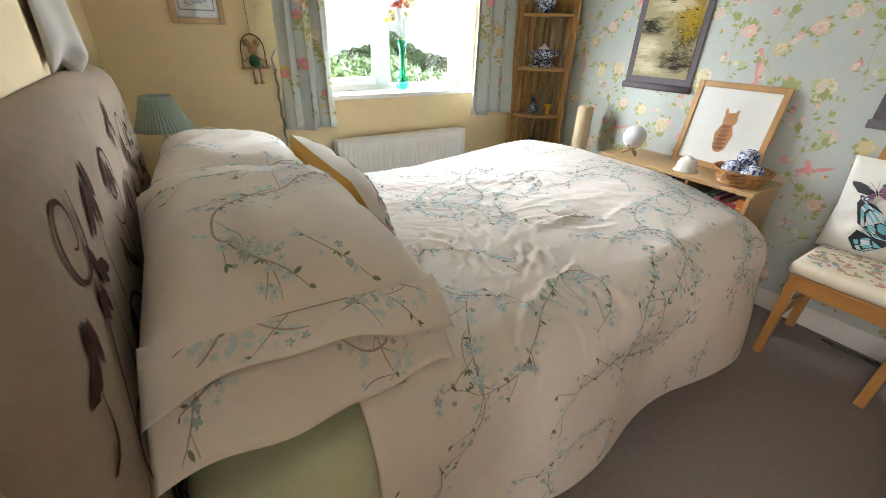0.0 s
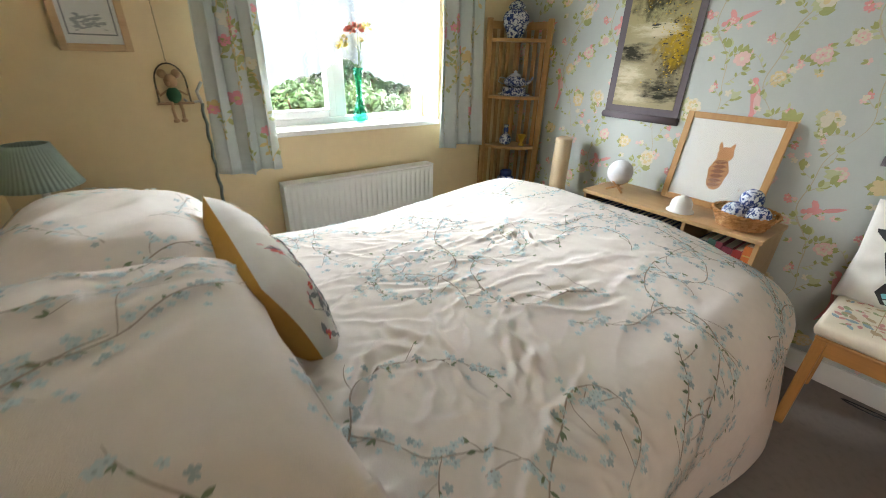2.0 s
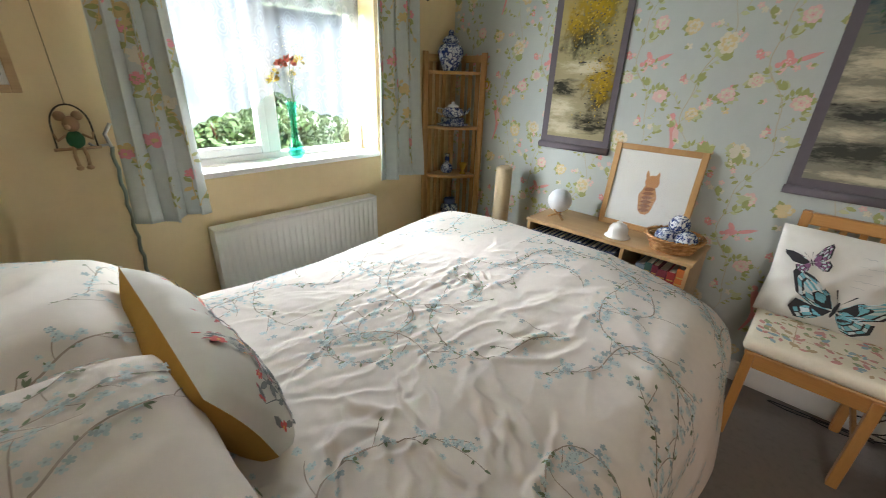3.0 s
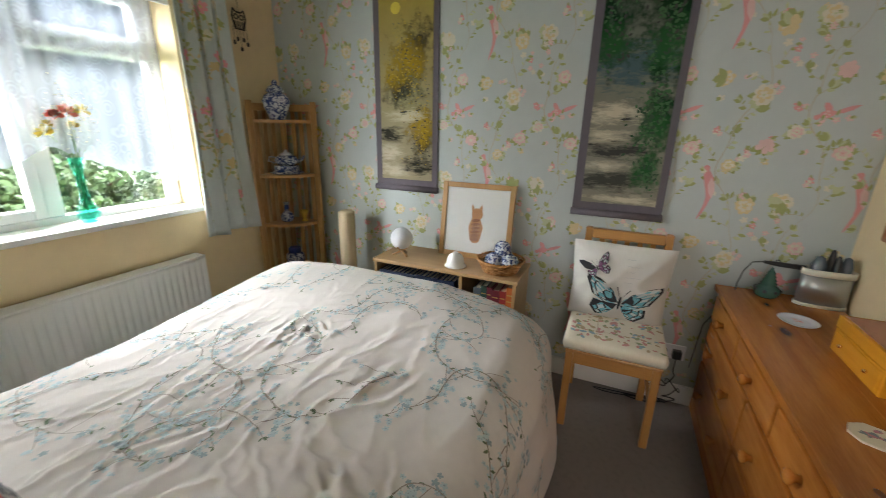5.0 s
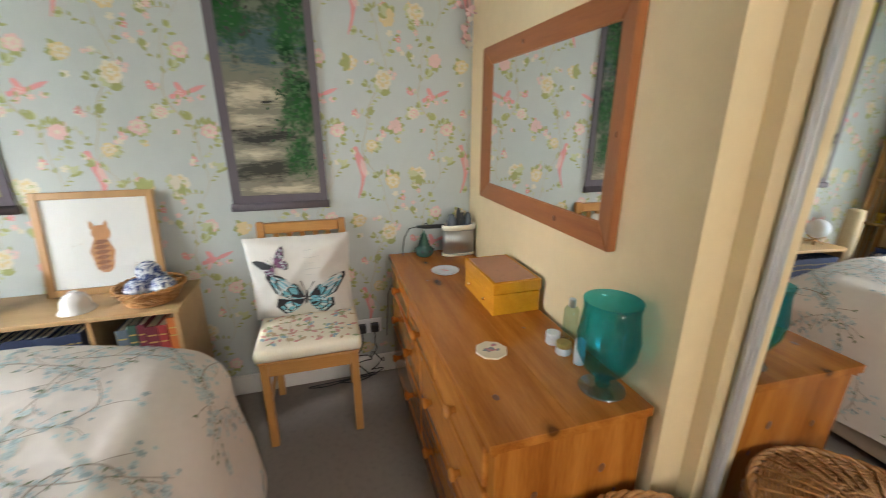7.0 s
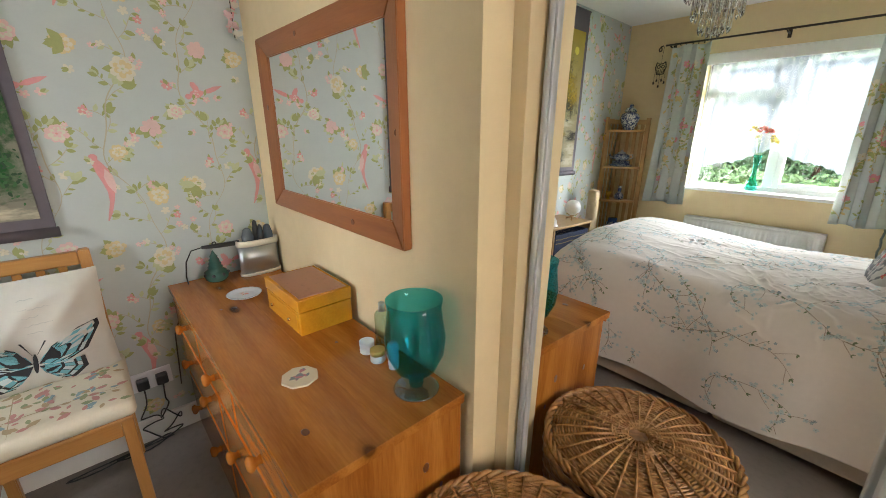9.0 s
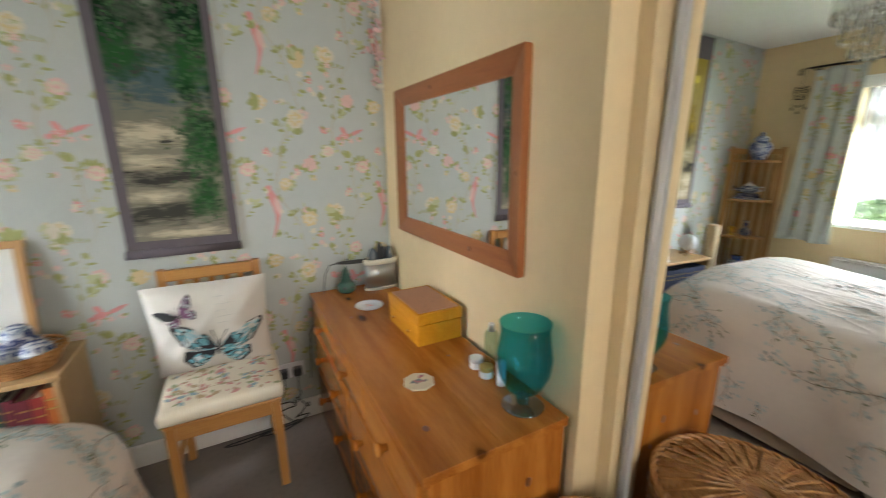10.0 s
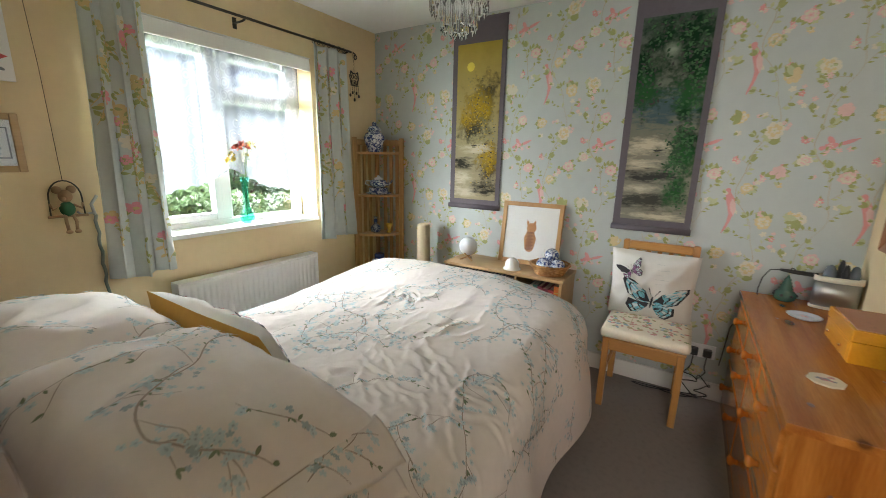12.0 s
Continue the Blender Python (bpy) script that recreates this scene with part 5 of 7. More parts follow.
scroll("tall hanging scroll of a dark green river landscape on grey brocade", 0.276, 0.703, 0.995, 2.37, GREEN, [(0.82, 0.78, 0.12, 0.10, 170, (2, 6, 6, 3), 0.034), (0.16, 0.76, 0.12, 0.10, 150, (2, 6, 3), 0.034), (0.84, 0.45, 0.10, 0.09, 150, (2, 6, 6), 0.034), (0.76, 0.30, 0.10, 0.06, 90, (2, 6), 0.03), (0.84, 0.15, 0.09, 0.05, 70, (2, 6), 0.03), (0.5, 0.95, 0.25, 0.04, 120, (2, 3, 6), 0.034)], 32)

# ---- chair ----
BEECHZ = wood("honey_beech", (0.50, 0.25, 0.075), (0.38, 0.17, 0.045), 0.35, 14, "z")
BEECHY = wood("honey_beech_rail", (0.50, 0.25, 0.075), (0.38, 0.17, 0.045), 0.35, 14, "y")
chair = thing("dining_chair", "honey-coloured beech dining chair with slatted back against the papered wall", "chair", (2.55, 0.41, 0))
for y in (-0.205, 0.17):
    cuboid("leg", BEECHZ, -0.22, y, 0, -0.185, y + 0.035, 0.42, chair, 0.004)
for y in (-0.205, 0.17):
    bm = bmesh.new()
    v = box(bm, 0.15, y, 0, 0.185, y + 0.035, 0.94, 0.0)
    for w in bm.verts:
        w.co.x += 0.03 * max(0, (w.co.z - 0.45)) / 0.5
    bmesh.ops.bevel(bm, geom=list(bm.edges), offset=0.004, segments=2, affect="EDGES")
    part("back_post", bm, BEECHZ, chair)
for x0, y0, x1, y1 in ((-0.215, -0.17, -0.19, 0.17), (0.155, -0.17, 0.18, 0.17), (-0.185, -0.2, 0.15, -0.178), (-0.185, 0.178, 0.15, 0.2)):
    cuboid("seat_rail", BEECHY, x0, y0, 0.36, x1, y1, 0.42, chair, 0.003)
cuboid("stretcher", BEECHY, -0.185, -0.198, 0.18, 0.15, -0.182, 0.205, chair, 0.003)
cuboid("stretcher", BEECHY, -0.185, 0.182, 0.18, 0.15, 0.198, 0.205, chair, 0.003)
cuboid("seat", BEECHY, -0.225, -0.208, 0.42, 0.18, 0.208, 0.435, chair, 0.005)
cuboid("top_rail", BEECHY, 0.176, -0.17, 0.885, 0.21, 0.17, 0.935, chair, 0.006)
cuboid("lower_rail", BEECHY, 0.16, -0.17, 0.62, 0.18, 0.17, 0.65, chair, 0.004)
for k in range(5):
    y = -0.12 + 0.06 * k
    bm = bmesh.new()
    box(bm, 0.168, y - 0.012, 0.65, 0.18, y + 0.012, 0.885, 0.0)
    for w in bm.verts:
        w.co.x += 0.012 * (w.co.z - 0.65) / 0.235
    part("back_slat", bm, BEECHZ, chair)
pad = thing("seat_pad", "tied chair seat pad in pale patchwork bird fabric", "cushion", (2.525, 0.41, 0.470))
OATS = material("oatmeal_patchwork_cotton", (0.66, 0.60, 0.48), 0.85, grain=0.6, scale=120, tone=0.1)
bm = bmesh.new()
box(bm, -0.212, -0.222, -0.034, 0.212, 0.222, 0.024, 0.02)
bmesh.ops.subdivide_edges(bm, edges=[e for e in bm.edges if e.calc_length() > 0.2], cuts=8, use_grid_fill=True)
for w in bm.verts:
    w.co.z += 0.012 * (1 - (w.co.x / 0.22) ** 2) * (1 - (w.co.y / 0.23) ** 2) if w.co.z > 0.01 else 0.0
part("cover", bm, OATS, pad, smooth=True)
shapes, rng = [], random.Random(8)
for k in range(170):
    u, v = rng.uniform(-0.18, 0.18), rng.uniform(-0.19, 0.19)
    shapes.append((turned(FAT_LEAF, u, v, rng.uniform(0, 6.28), rng.uniform(0.018, 0.042)), rng.choice((0, 0, 1, 2, 3))))
stroke(shapes, [(-0.1, -0.19 + 0.02 * k) for k in range(19)], 0.003, 3), stroke(shapes, [(-0.19 + 0.02 * k, 0.08) for k in range(19)], 0.003, 3)
print_mesh("patchwork_print", lambda u, v: Vector((u, v, 0.024 + 0.012 * (1 - (u / 0.22) ** 2) * (1 - (v / 0.23) ** 2))), shapes, [ink("faded_pink", (0.50, 0.24, 0.22)), ink("faded_green", (0.27, 0.31, 0.17)), ink("faded_blue", (0.24, 0.34, 0.38)), ink("faded_tan", (0.40, 0.30, 0.18))], pad, "faded patchwork of birds and blossom", 0.003)
bcush = thing("butterfly_cushion", "pale square cushion printed with a blue and a plum butterfly", "cushion")
bcush.matrix_basis = Matrix.Translation((2.62, 0.425, 0.695)) @ Matrix(((0, -0.18, -0.98, 0), (-1, 0, 0, 0), (0, 0.98, -0.18, 0), (0, 0, 0, 1))).to_3x3().to_4x4()
cushion_mesh("cover", 0.455, 0.44, 0.16, 5.5, PALE, PALE, bcush)
TEAL_INK, BLACK_INK, PLUM_INK = ink("teal_wing_ink", (0.16, 0.42, 0.50)), ink("black_outline_ink", (0.02, 0.02, 0.025)), ink("plum_wing_ink", (0.24, 0.10, 0.21))
shapes = []


def butterfly(cx, cy, size, tilt, slot):
    for sgn in (1, -1):
        up = [(sgn * a, b) for a, b in ((0.03, 0.0), (0.22, 0.34), (0.6, 0.62), (0.92, 0.70), (0.95, 0.55), (0.72, 0.12), (0.35, -0.08))]
        low_ = [(sgn * a, b) for a, b in ((0.03, -0.04), (0.4, -0.08), (0.66, -0.02), (0.7, -0.3), (0.5, -0.56), (0.3, -0.5), (0.1, -0.2))]
        for wing in (up, low_):
            mx, my = wing[0]
            shapes.append((turned(wing, cx, cy, tilt, size), 1))
            edge = wing[1:]
            fine_edge = [((1 - f) * a[0] + f * b[0], (1 - f) * a[1] + f * b[1]) for a, b in zip(edge, edge[1:]) for f in (0.0, 0.5)] + [edge[-1]]
            for k, (a, b) in enumerate(zip(fine_edge, fine_edge[1:])):
                for f0, f1, tone_ in ((0.10, 0.46, slot), (0.49, 0.73, slot if k % 2 else 4), (0.77, 0.89, 4 if k % 2 else slot)):
                    cell = [(mx + (q[0] - mx) * f, my + (q[1] - my) * f) for q, f in ((a, f1), (b, f1), (b, f0), (a, f0))]
                    kx, ky = sum(p[0] for p in cell) / 4, sum(p[1] for p in cell) / 4
                    shapes.append((turned([(kx + (p[0] - kx) * 0.90, ky + (p[1] - ky) * 0.93) for p in cell], cx, cy, tilt, size), tone_))
        shapes.append((turned([(sgn * 0.02, 0.15), (sgn * 0.18, 0.5), (sgn * 0.15, 0.5)], cx, cy, tilt, size), 1))
    shapes.append((turned([(0.035 * x, 0.2 * y) for x, y in DISC], cx, cy, tilt, size), 1))


butterfly(0.015, -0.065, 0.185, -0.12, 0)
butterfly(-0.105, 0.115, 0.078, 0.5, 2)
for k in range(5):
    stroke(shapes, [(0.02 + 0.01 * m, 0.06 + 0.028 * k + 0.003 * math.sin(3 * m + k)) for m in range(5 + (k * 3) % 6)], 0.0022, 3)
print_mesh("butterfly_print", pillow_fn(0.455, 0.44, 0.16, 5.5), shapes, [TEAL_INK, BLACK_INK, PLUM_INK, ink("faint_script_ink", (0.45, 0.45, 0.44)), ink("pale_wing_ink", (0.50, 0.58, 0.60))], bcush, "printed teal and plum butterflies", 0.006)

# ---- chest of drawers ----
PINEZ = wood("varnished_pine_upright", (0.50, 0.188, 0.033), (0.28, 0.082, 0.0125), 0.2, 14, "z", knots=6.0)
KNOT = material("pine_knot", (0.15, 0.045, 0.013), 0.3, tone=0.3)
DX_0, DX_1, DYF, DYB, DZ = 1.395, 2.762, -0.03, YS + 0.022, 0.715
chest = thing("chest_of_drawers", "wide varnished pine chest of drawers with turned knobs", "chest of drawers", (2.08, -0.25, 0))
OC = lambda x0, y0, z0, x1, y1, z1: (x0 - 2.08, y0 + 0.25, z0, x1 - 2.08, y1 + 0.25, z1)
cuboid("carcase", PINEZ, *OC(DX_0, DYB, 0.06, DX_1, DYF, DZ - 0.028), chest, 0.003)
cuboid("plinth", PINE, *OC(DX_0 - 0.006, DYB, 0.0, DX_1 + 0.003, DYF + 0.008, 0.075), chest, 0.005)
for k in range(2):
    ya, yb = DYB + (DYF + 0.019 - DYB) * k / 2, DYB + (DYF + 0.019 - DYB) * (k + 1) / 2
    cuboid("top_board", PINE, *OC(DX_0 - 0.012, ya, DZ - 0.026, DX_1 + 0.008, yb - 0.0003, DZ), chest, 0.0012)
tubed("top_moulding", [(DX_0 - 2.08 - 0.006, DYF + 0.25 + 0.004, DZ - 0.032), (DX_1 - 2.08 + 0.004, DYF + 0.25 + 0.004, DZ - 0.032)], 0.008, PINE, chest)
wk = (DX_1 - DX_0 - 0.05) / 3
drawers = [(DX_0 + 0.025 + wk * k, 0.545, DX_0 + 0.025 + wk * (k + 1), 0.672, 1) for k in range(3)]
w2_ = (DX_1 - DX_0 - 0.05) / 2
for z0, z1 in ((0.325, 0.530), (0.095, 0.310)):
    drawers += [(DX_0 + 0.025 + w2_ * k, z0, DX_0 + 0.025 + w2_ * (k + 1), z1, 2) for k in range(2)]
for x0, z0, x1, z1, knobs in drawers:
    front = cuboid("drawer_front", PINE, *OC(x0 + 0.008, DYF - 0.01, z0, x1 - 0.008, DYF + 0.014, z1), chest, 0.006)
    for k in range(knobs):
        xk = (x0 + x1) / 2 if knobs == 1 else x0 + (x1 - x0) * (0.26 + 0.48 * k)
        bm = bmesh.new()
        lathe(bm, [(0.012, 0.0), (0.009, 0.008), (0.013, 0.014), (0.02, 0.022), (0.0195, 0.03), (0.012, 0.035), (0.003, 0.036)], (0, 0, 0), 18)
        bm.transform(Matrix.Translation((xk - 2.08, DYF + 0.014 + 0.25, (z0 + z1) / 2)) @ pose(0, 0, 0, -90, 0, 0))
        part("knob", bm, PINE, front, "turned pine knob")
for x, y, r in ((1.53, -0.09, 0.009), (1.84, -0.33, 0.005), (2.35, -0.12, 0.005)):
    bm = bmesh.new()
    lathe(bm, [(r, 0), (r * 0.9, 0.0006)], (x - 2.08, y + 0.25, DZ + 0.0002), 14)
    bm.transform(Matrix.Translation((x - 2.08, 0, 0)) @ Matrix.Diagonal((1.4, 1, 1, 1)) @ Matrix.Translation((2.08 - x, 0, 0)))
    part("knot", bm, KNOT, chest)
for y, z, r in ((-0.14, 0.52, 0.008), (-0.33, 0.55, 0.010), (-0.29, 0.40, 0.007), (-0.38, 0.46, 0.006)):
    bm = bmesh.new()
    lathe(bm, [(r, 0), (r * 0.9, 0.0006)], (0, 0, 0), 14)
    bm.transform(Matrix.Translation((DX_0 - 2.08 - 0.0002, y + 0.25, z)) @ pose(0, 0, 0, 0, -90, 0) @ Matrix.Diagonal((1.5, 1, 1, 1)))
    part("knot", bm, KNOT, chest)

# ---- wall mirror ----
REDPINE = wood("reddish_pine", (0.36, 0.13, 0.045), (0.26, 0.085, 0.028), 0.32, 16, "z", knots=6.0)
REDPINEX = wood("reddish_pine_rail", (0.36, 0.13, 0.045), (0.26, 0.085, 0.028), 0.32, 16, "x", knots=6.0)
MX0, MX1, MZ0, MZ1, MB = 1.616, 2.569, 1.047, 1.705, 0.072
wm = thing("wall_mirror", "rectangular wall mirror in a reddish pine frame over the chest", "mirror", (2.09, YS, 1.05))


def mitred(a, b, c, d):
    """One frame bar with mitred ends, sloping down to the inside."""
    bm = bmesh.new()
    lo = [bm.verts.new((x - 2.09, 0.0, z - 1.05)) for x, z in (a, b, c, d)]
    hi = [bm.verts.new((x - 2.09, hgt, z - 1.05)) for (x, z), hgt in zip((a, b, c, d), (0.030, 0.030, 0.014, 0.014))]
    bm.faces.new(lo), bm.faces.new(hi)
    for k in range(4):
        j = (k + 1) % 4
        bm.faces.new((lo[k], lo[j], hi[j], hi[k]))
    bmesh.ops.bevel(bm, geom=list(bm.edges), offset=0.003, segments=2, affect="EDGES")
    return bm


o_, i_ = [(MX0, MZ0), (MX1, MZ0), (MX1, MZ1), (MX0, MZ1)], [(MX0 + MB, MZ0 + MB), (MX1 - MB, MZ0 + MB), (MX1 - MB, MZ1 - MB), (MX0 + MB, MZ1 - MB)]
for k in range(4):
    j = (k + 1) % 4
    part("frame_bar", mitred(o_[k], o_[j], i_[j], i_[k]), REDPINEX if k % 2 == 0 else REDPINE, wm)
cuboid("mirror_glass", MIRROR, MX0 + MB - 0.005 - 2.09, 0.002, MZ0 + MB - 0.005 - 1.05, MX1 - MB + 0.005 - 2.09, 0.010, MZ1 - MB + 0.005 - 1.05, wm, label="silvered mirror glass")
for x, z in ((1.64, 1.36), (2.2, 1.675), (2.53, 1.45), (1.9, 1.08)):
    bm = bmesh.new()
    lathe(bm, [(0.011, 0), (0.009, 0.001)], (0, 0, 0), 12)
    bm.transform(Matrix.Translation((x - 2.09, 0.0235, z - 1.05)) @ pose(0, 0, 0, -90, 0, 0))
    part("knot", bm, KNOT, wm)

# ---- mirrored wardrobe door and room door ----
wardrobe = thing("wardrobe_door", "sliding wardrobe door of full-height mirror in an aluminium frame", "wardrobe door", (1.0, YM, 0), -0.6)
wardrobe.matrix_basis = pose(1.0, YM, 0, 1.0, 0, -0.6)
tagged(wardrobe, kind="structure")
cuboid("mirror_panel", MIRROR, -0.36, -0.012, 0.05, 0.305, 0.0, 2.32, wardrobe, label="full-height mirror glass")
for x0, x1 in ((0.300, 0.324), (-0.40, -0.358)):
    bm = bmesh.new()
    box(bm, x0, -0.015, 0.02, x1, 0.012, 2.34, 0.003), tube(bm, [(x0 + 0.012, 0.012, 0.02), (x0 + 0.012, 0.012, 2.34)], 0.006)
    part("stile", bm, ALU, wardrobe, "brushed aluminium stile")
for z0, z1 in ((0.02, 0.055), (2.315, 2.345)):
    cuboid("rail", ALU, -0.358, -0.015, z0, 0.300, 0.008, z1, wardrobe, 0.003)
cuboid("wardrobe_track", ALU, -0.1, YM - 0.06, 0.0, 1.326, YM + 0.012, 0.016, kind="structure", label="aluminium floor track")
cuboid("wardrobe_head_track", WHITE, -0.1, YM - 0.06, 2.35, 1.31, YM + 0.02, H, kind="structure", label="white wardrobe head track")
cuboid("wardrobe_panel", WHITE, -0.1, YM - 0.05, 0.02, 0.62, YM - 0.03, 2.35, kind="structure", label="plain white wardrobe panel behind the open door")
door = thing("door_1", "white panelled room door standing open against the wardrobe", "door", (-0.1, YM + 0.05, 0))
tagged(door, kind="structure")
GLOSS = material("white_gloss_door", (0.72, 0.74, 0.76), 0.3, tone=0.04)
cuboid("leaf", GLOSS, 0.0, -0.018, 0.01, 0.79, 0.018, 2.0, door, 0.003)
for x0, x1 in ((0.09, 0.35), (0.44, 0.70)):
    for z0, z1 in ((0.15, 0.85), (1.0, 1.88)):
        cuboid("panel", GLOSS, x0, 0.016, z0, x1, 0.022, z1, door, 0.004)
bm = bmesh.new()
box(bm, 0.725, 0.018, 0.93, 0.765, 0.026, 1.07, 0.003), tube(bm, [(0.745, 0.02, 1.0), (0.745, 0.065, 1.0), (0.735, 0.07, 1.0), (0.64, 0.07, 1.0)], 0.009)
part("door_handle", bm, IRON, door, "dark metal lever handle")
bm = bmesh.new()
for a in ((-0.1, 0.22, 0, -0.08, 0.28, 2.09), (-0.1, -0.58, 2.03, -0.08, 0.22, 2.09)):
    box(bm, *a, 0.003)
part("door_trim", bm, SKIRT, None, "white gloss door architrave", kind="structure")

# ---- things on the chest ----
AMBER = wood("amber_lacquer", (0.68, 0.30, 0.022), (0.54, 0.21, 0.014), 0.12, 10, "x")
BURR = material("burr_walnut_veneer", (0.27, 0.125, 0.075), 0.4, grain=1.2, scale=60, tone=0.65)
BRASS = material("brass", (0.7, 0.5, 0.2), 0.25, 1.0, tone=0.05)
jb = thing("jewellery_box", "amber lacquered jewellery box with a burr veneer lid", "box", (2.095, -0.355, DZ))
jb.scale = (1.1, 1.05, 1.08)
cuboid("body", AMBER, -0.135, -0.09, 0.0, 0.135, 0.09, 0.075, jb, 0.003)
lid = cuboid("lid", AMBER, -0.137, -0.092, 0.078, 0.137, 0.092, 0.118, jb, 0.003)
cuboid("veneer", BURR, -0.125, -0.08, 0.1175, 0.125, 0.08, 0.1195, lid, label="mottled burr walnut veneer")
cuboid("drawer", AMBER, -0.12, 0.088, 0.008, 0.12, 0.093, 0.068, jb, 0.002)
for k in (-0.07, 0.07):
    bm = bmesh.new()
    ball(bm, k, 0.098, 0.038, 0.006, seg=10)
    part("pull", bm, BRASS, jb, "small brass pull")
GOBLET = thin_glass("teal_glass", (0.32, 0.83, 0.90), 0.12)
CLEARG = thin_glass("clear_foot_glass", (0.80, 0.86, 0.85), 0.5)
gob = thing("hurricane_goblet", "large teal glass goblet with a clear foot, on the chest", "goblet", (1.485, -0.375, DZ))
gob.scale = (0.95, 0.95, 0.90)
lathed("bowl", [(0.018, 0.035), (0.026, 0.045), (0.055, 0.07), (0.077, 0.12), (0.082, 0.17), (0.075, 0.22), (0.071, 0.26), (0.075, 0.285), (0.0735, 0.285), (0.069, 0.26), (0.073, 0.22), (0.080, 0.17), (0.075, 0.12), (0.053, 0.073), (0.022, 0.052)], GOBLET, gob, n=40)
lathed("stem", [(0.017, 0.012), (0.02, 0.02), (0.02, 0.035), (0.016, 0.04)], GOBLET, gob)
lathed("foot", [(0.062, 0.0), (0.064, 0.003), (0.06, 0.006), (0.02, 0.012)], CLEARG, gob, "clear glass foot", n=36)
LOTION = thin_glass("pale_lotion_glass", (0.72, 0.82, 0.74), 0.12)
SILVER = material("silver_cap", (0.55, 0.55, 0.53), 0.3, 0.9, tone=0.05)
bot = thing("lotion_bottle", "slim pale green cosmetic bottle with silver cap", "bottle", (1.712, -0.424, DZ))
lathed("body", [(0.022, 0), (0.023, 0.004), (0.023, 0.115), (0.018, 0.124), (0.010, 0.128)], LOTION, bot)
lathed("cap", [(0.0105, 0.127), (0.0105, 0.152), (0.009, 0.154)], SILVER, bot)
tubew = thing("cream_tube", "white plastic cosmetic tube standing on its cap", "tube", (1.602, -0.385, DZ))
lathed("body", [(0.014, 0), (0.015, 0.02), (0.016, 0.075), (0.004, 0.085)], PENW, tubew)
for x, y, g, nm in ((1.662, -0.371, GILT, "small white cream jar with a gold lid"), (1.725, -0.373, PENW, "small white cream jar with a white lid")):
    jr = thing("cream_jar", nm, "jar", (x, y, DZ))
    lathed("body", [(0.02, 0), (0.022, 0.003), (0.022, 0.022), (0.02, 0.024)], PENW, jr)
    lathed("lid", [(0.0225, 0.024), (0.0225, 0.038), (0.021, 0.039)], g, jr)
    for k in range(3):
        cuboid("label_bar", GREY_INK, -0.02 + 0.002 * k, -0.0225, 0.006 + 0.005 * k, -0.004, -0.0222, 0.008 + 0.005 * k, jr)
CORK = material("pale_coaster", (0.62, 0.53, 0.38), 0.7, grain=0.5, scale=120, tone=0.08)
coaster = thing("coaster", "pale octagonal coaster with a dark red motif", "coaster", (1.735, -0.165, DZ))
lathed("disc", [(0.05, 0), (0.051, 0.003), (0.05, 0.006)], CORK, coaster, n=8)
shapes, rng = [], random.Random(4)
for k in range(16):
    shapes.append((turned(FAT_LEAF, rng.gauss(0, 0.012), rng.gauss(0, 0.009), rng.uniform(0, 6.28), 0.02), k % 2))
print_mesh("motif", lambda u, v: Vector((u, v, 0.006)), shapes, [MAUVE_INK, GREY_INK], coaster, "dark red motif", 0.0005)
dish = thing("trinket_dish", "small oval white china dish with printed flowers", "dish", (2.42, -0.225, DZ))
lathed("dish", [(0.035, 0.0), (0.045, 0.004), (0.062, 0.012), (0.066, 0.016), (0.060, 0.014), (0.04, 0.008)], CHINA, dish)
shapes = []
for k in range(5):
    flower(shapes, rng.gauss(0, 0.013), rng.gauss(0, 0.01), 0.009, k % 2, 2, rng)
print_mesh("floral_print", lambda u, v: Vector((u, v, 0.009)), shapes, [P_ROSE, P_PINK, P_LEAF], dish, "faded pink flowers", 0.0008)
JADE = material("dark_green_glaze", (0.035, 0.09, 0.07), 0.12, grain=0.5, scale=30, tone=0.3)
burner = thing("oil_burner", "dark green glazed pagoda-shaped pottery burner", "ornament", (2.69, -0.19, DZ))
prof = [(0.03, 0), (0.045, 0.012), (0.05, 0.03), (0.042, 0.05), (0.026, 0.062)]
for k in range(4):
    r = 0.026 - 0.005 * k
    prof += [(r + 0.006, 0.066 + 0.016 * k), (r - 0.002, 0.078 + 0.016 * k)]
lathed("body", prof + [(0.006, 0.132), (0.002, 0.142)], JADE, burner)
# black beads stand in for the shade inside pierced holes
for k in range(7):
    a = k * 2 * math.pi / 7
    bm = bmesh.new()
    ball(bm, 0.046 * math.cos(a), 0.046 * math.sin(a), 0.036, 0.008, seg=8)
    part("dark_hole_bead", bm, BLACK_INK, burner)
STEEL = material("satin_steel", (0.42, 0.42, 0.42), 0.35, 0.9, tone=0.08)
IVORY = material("ivory_plastic", (0.70, 0.64, 0.52), 0.4, tone=0.03)
BLACKP = material("black_plastic", (0.02, 0.02, 0.022), 0.35, tone=0.1)
SMOKE = material("smoky_grey_plastic", (0.10, 0.12, 0.14), 0.25, tone=0.1)
caddy = thing("styling_caddy", "satin steel hair-tool caddy with a wavy ivory rim", "caddy", (2.685, -0.375, DZ))
caddy.scale = (1.0, 1.0, 1.14)


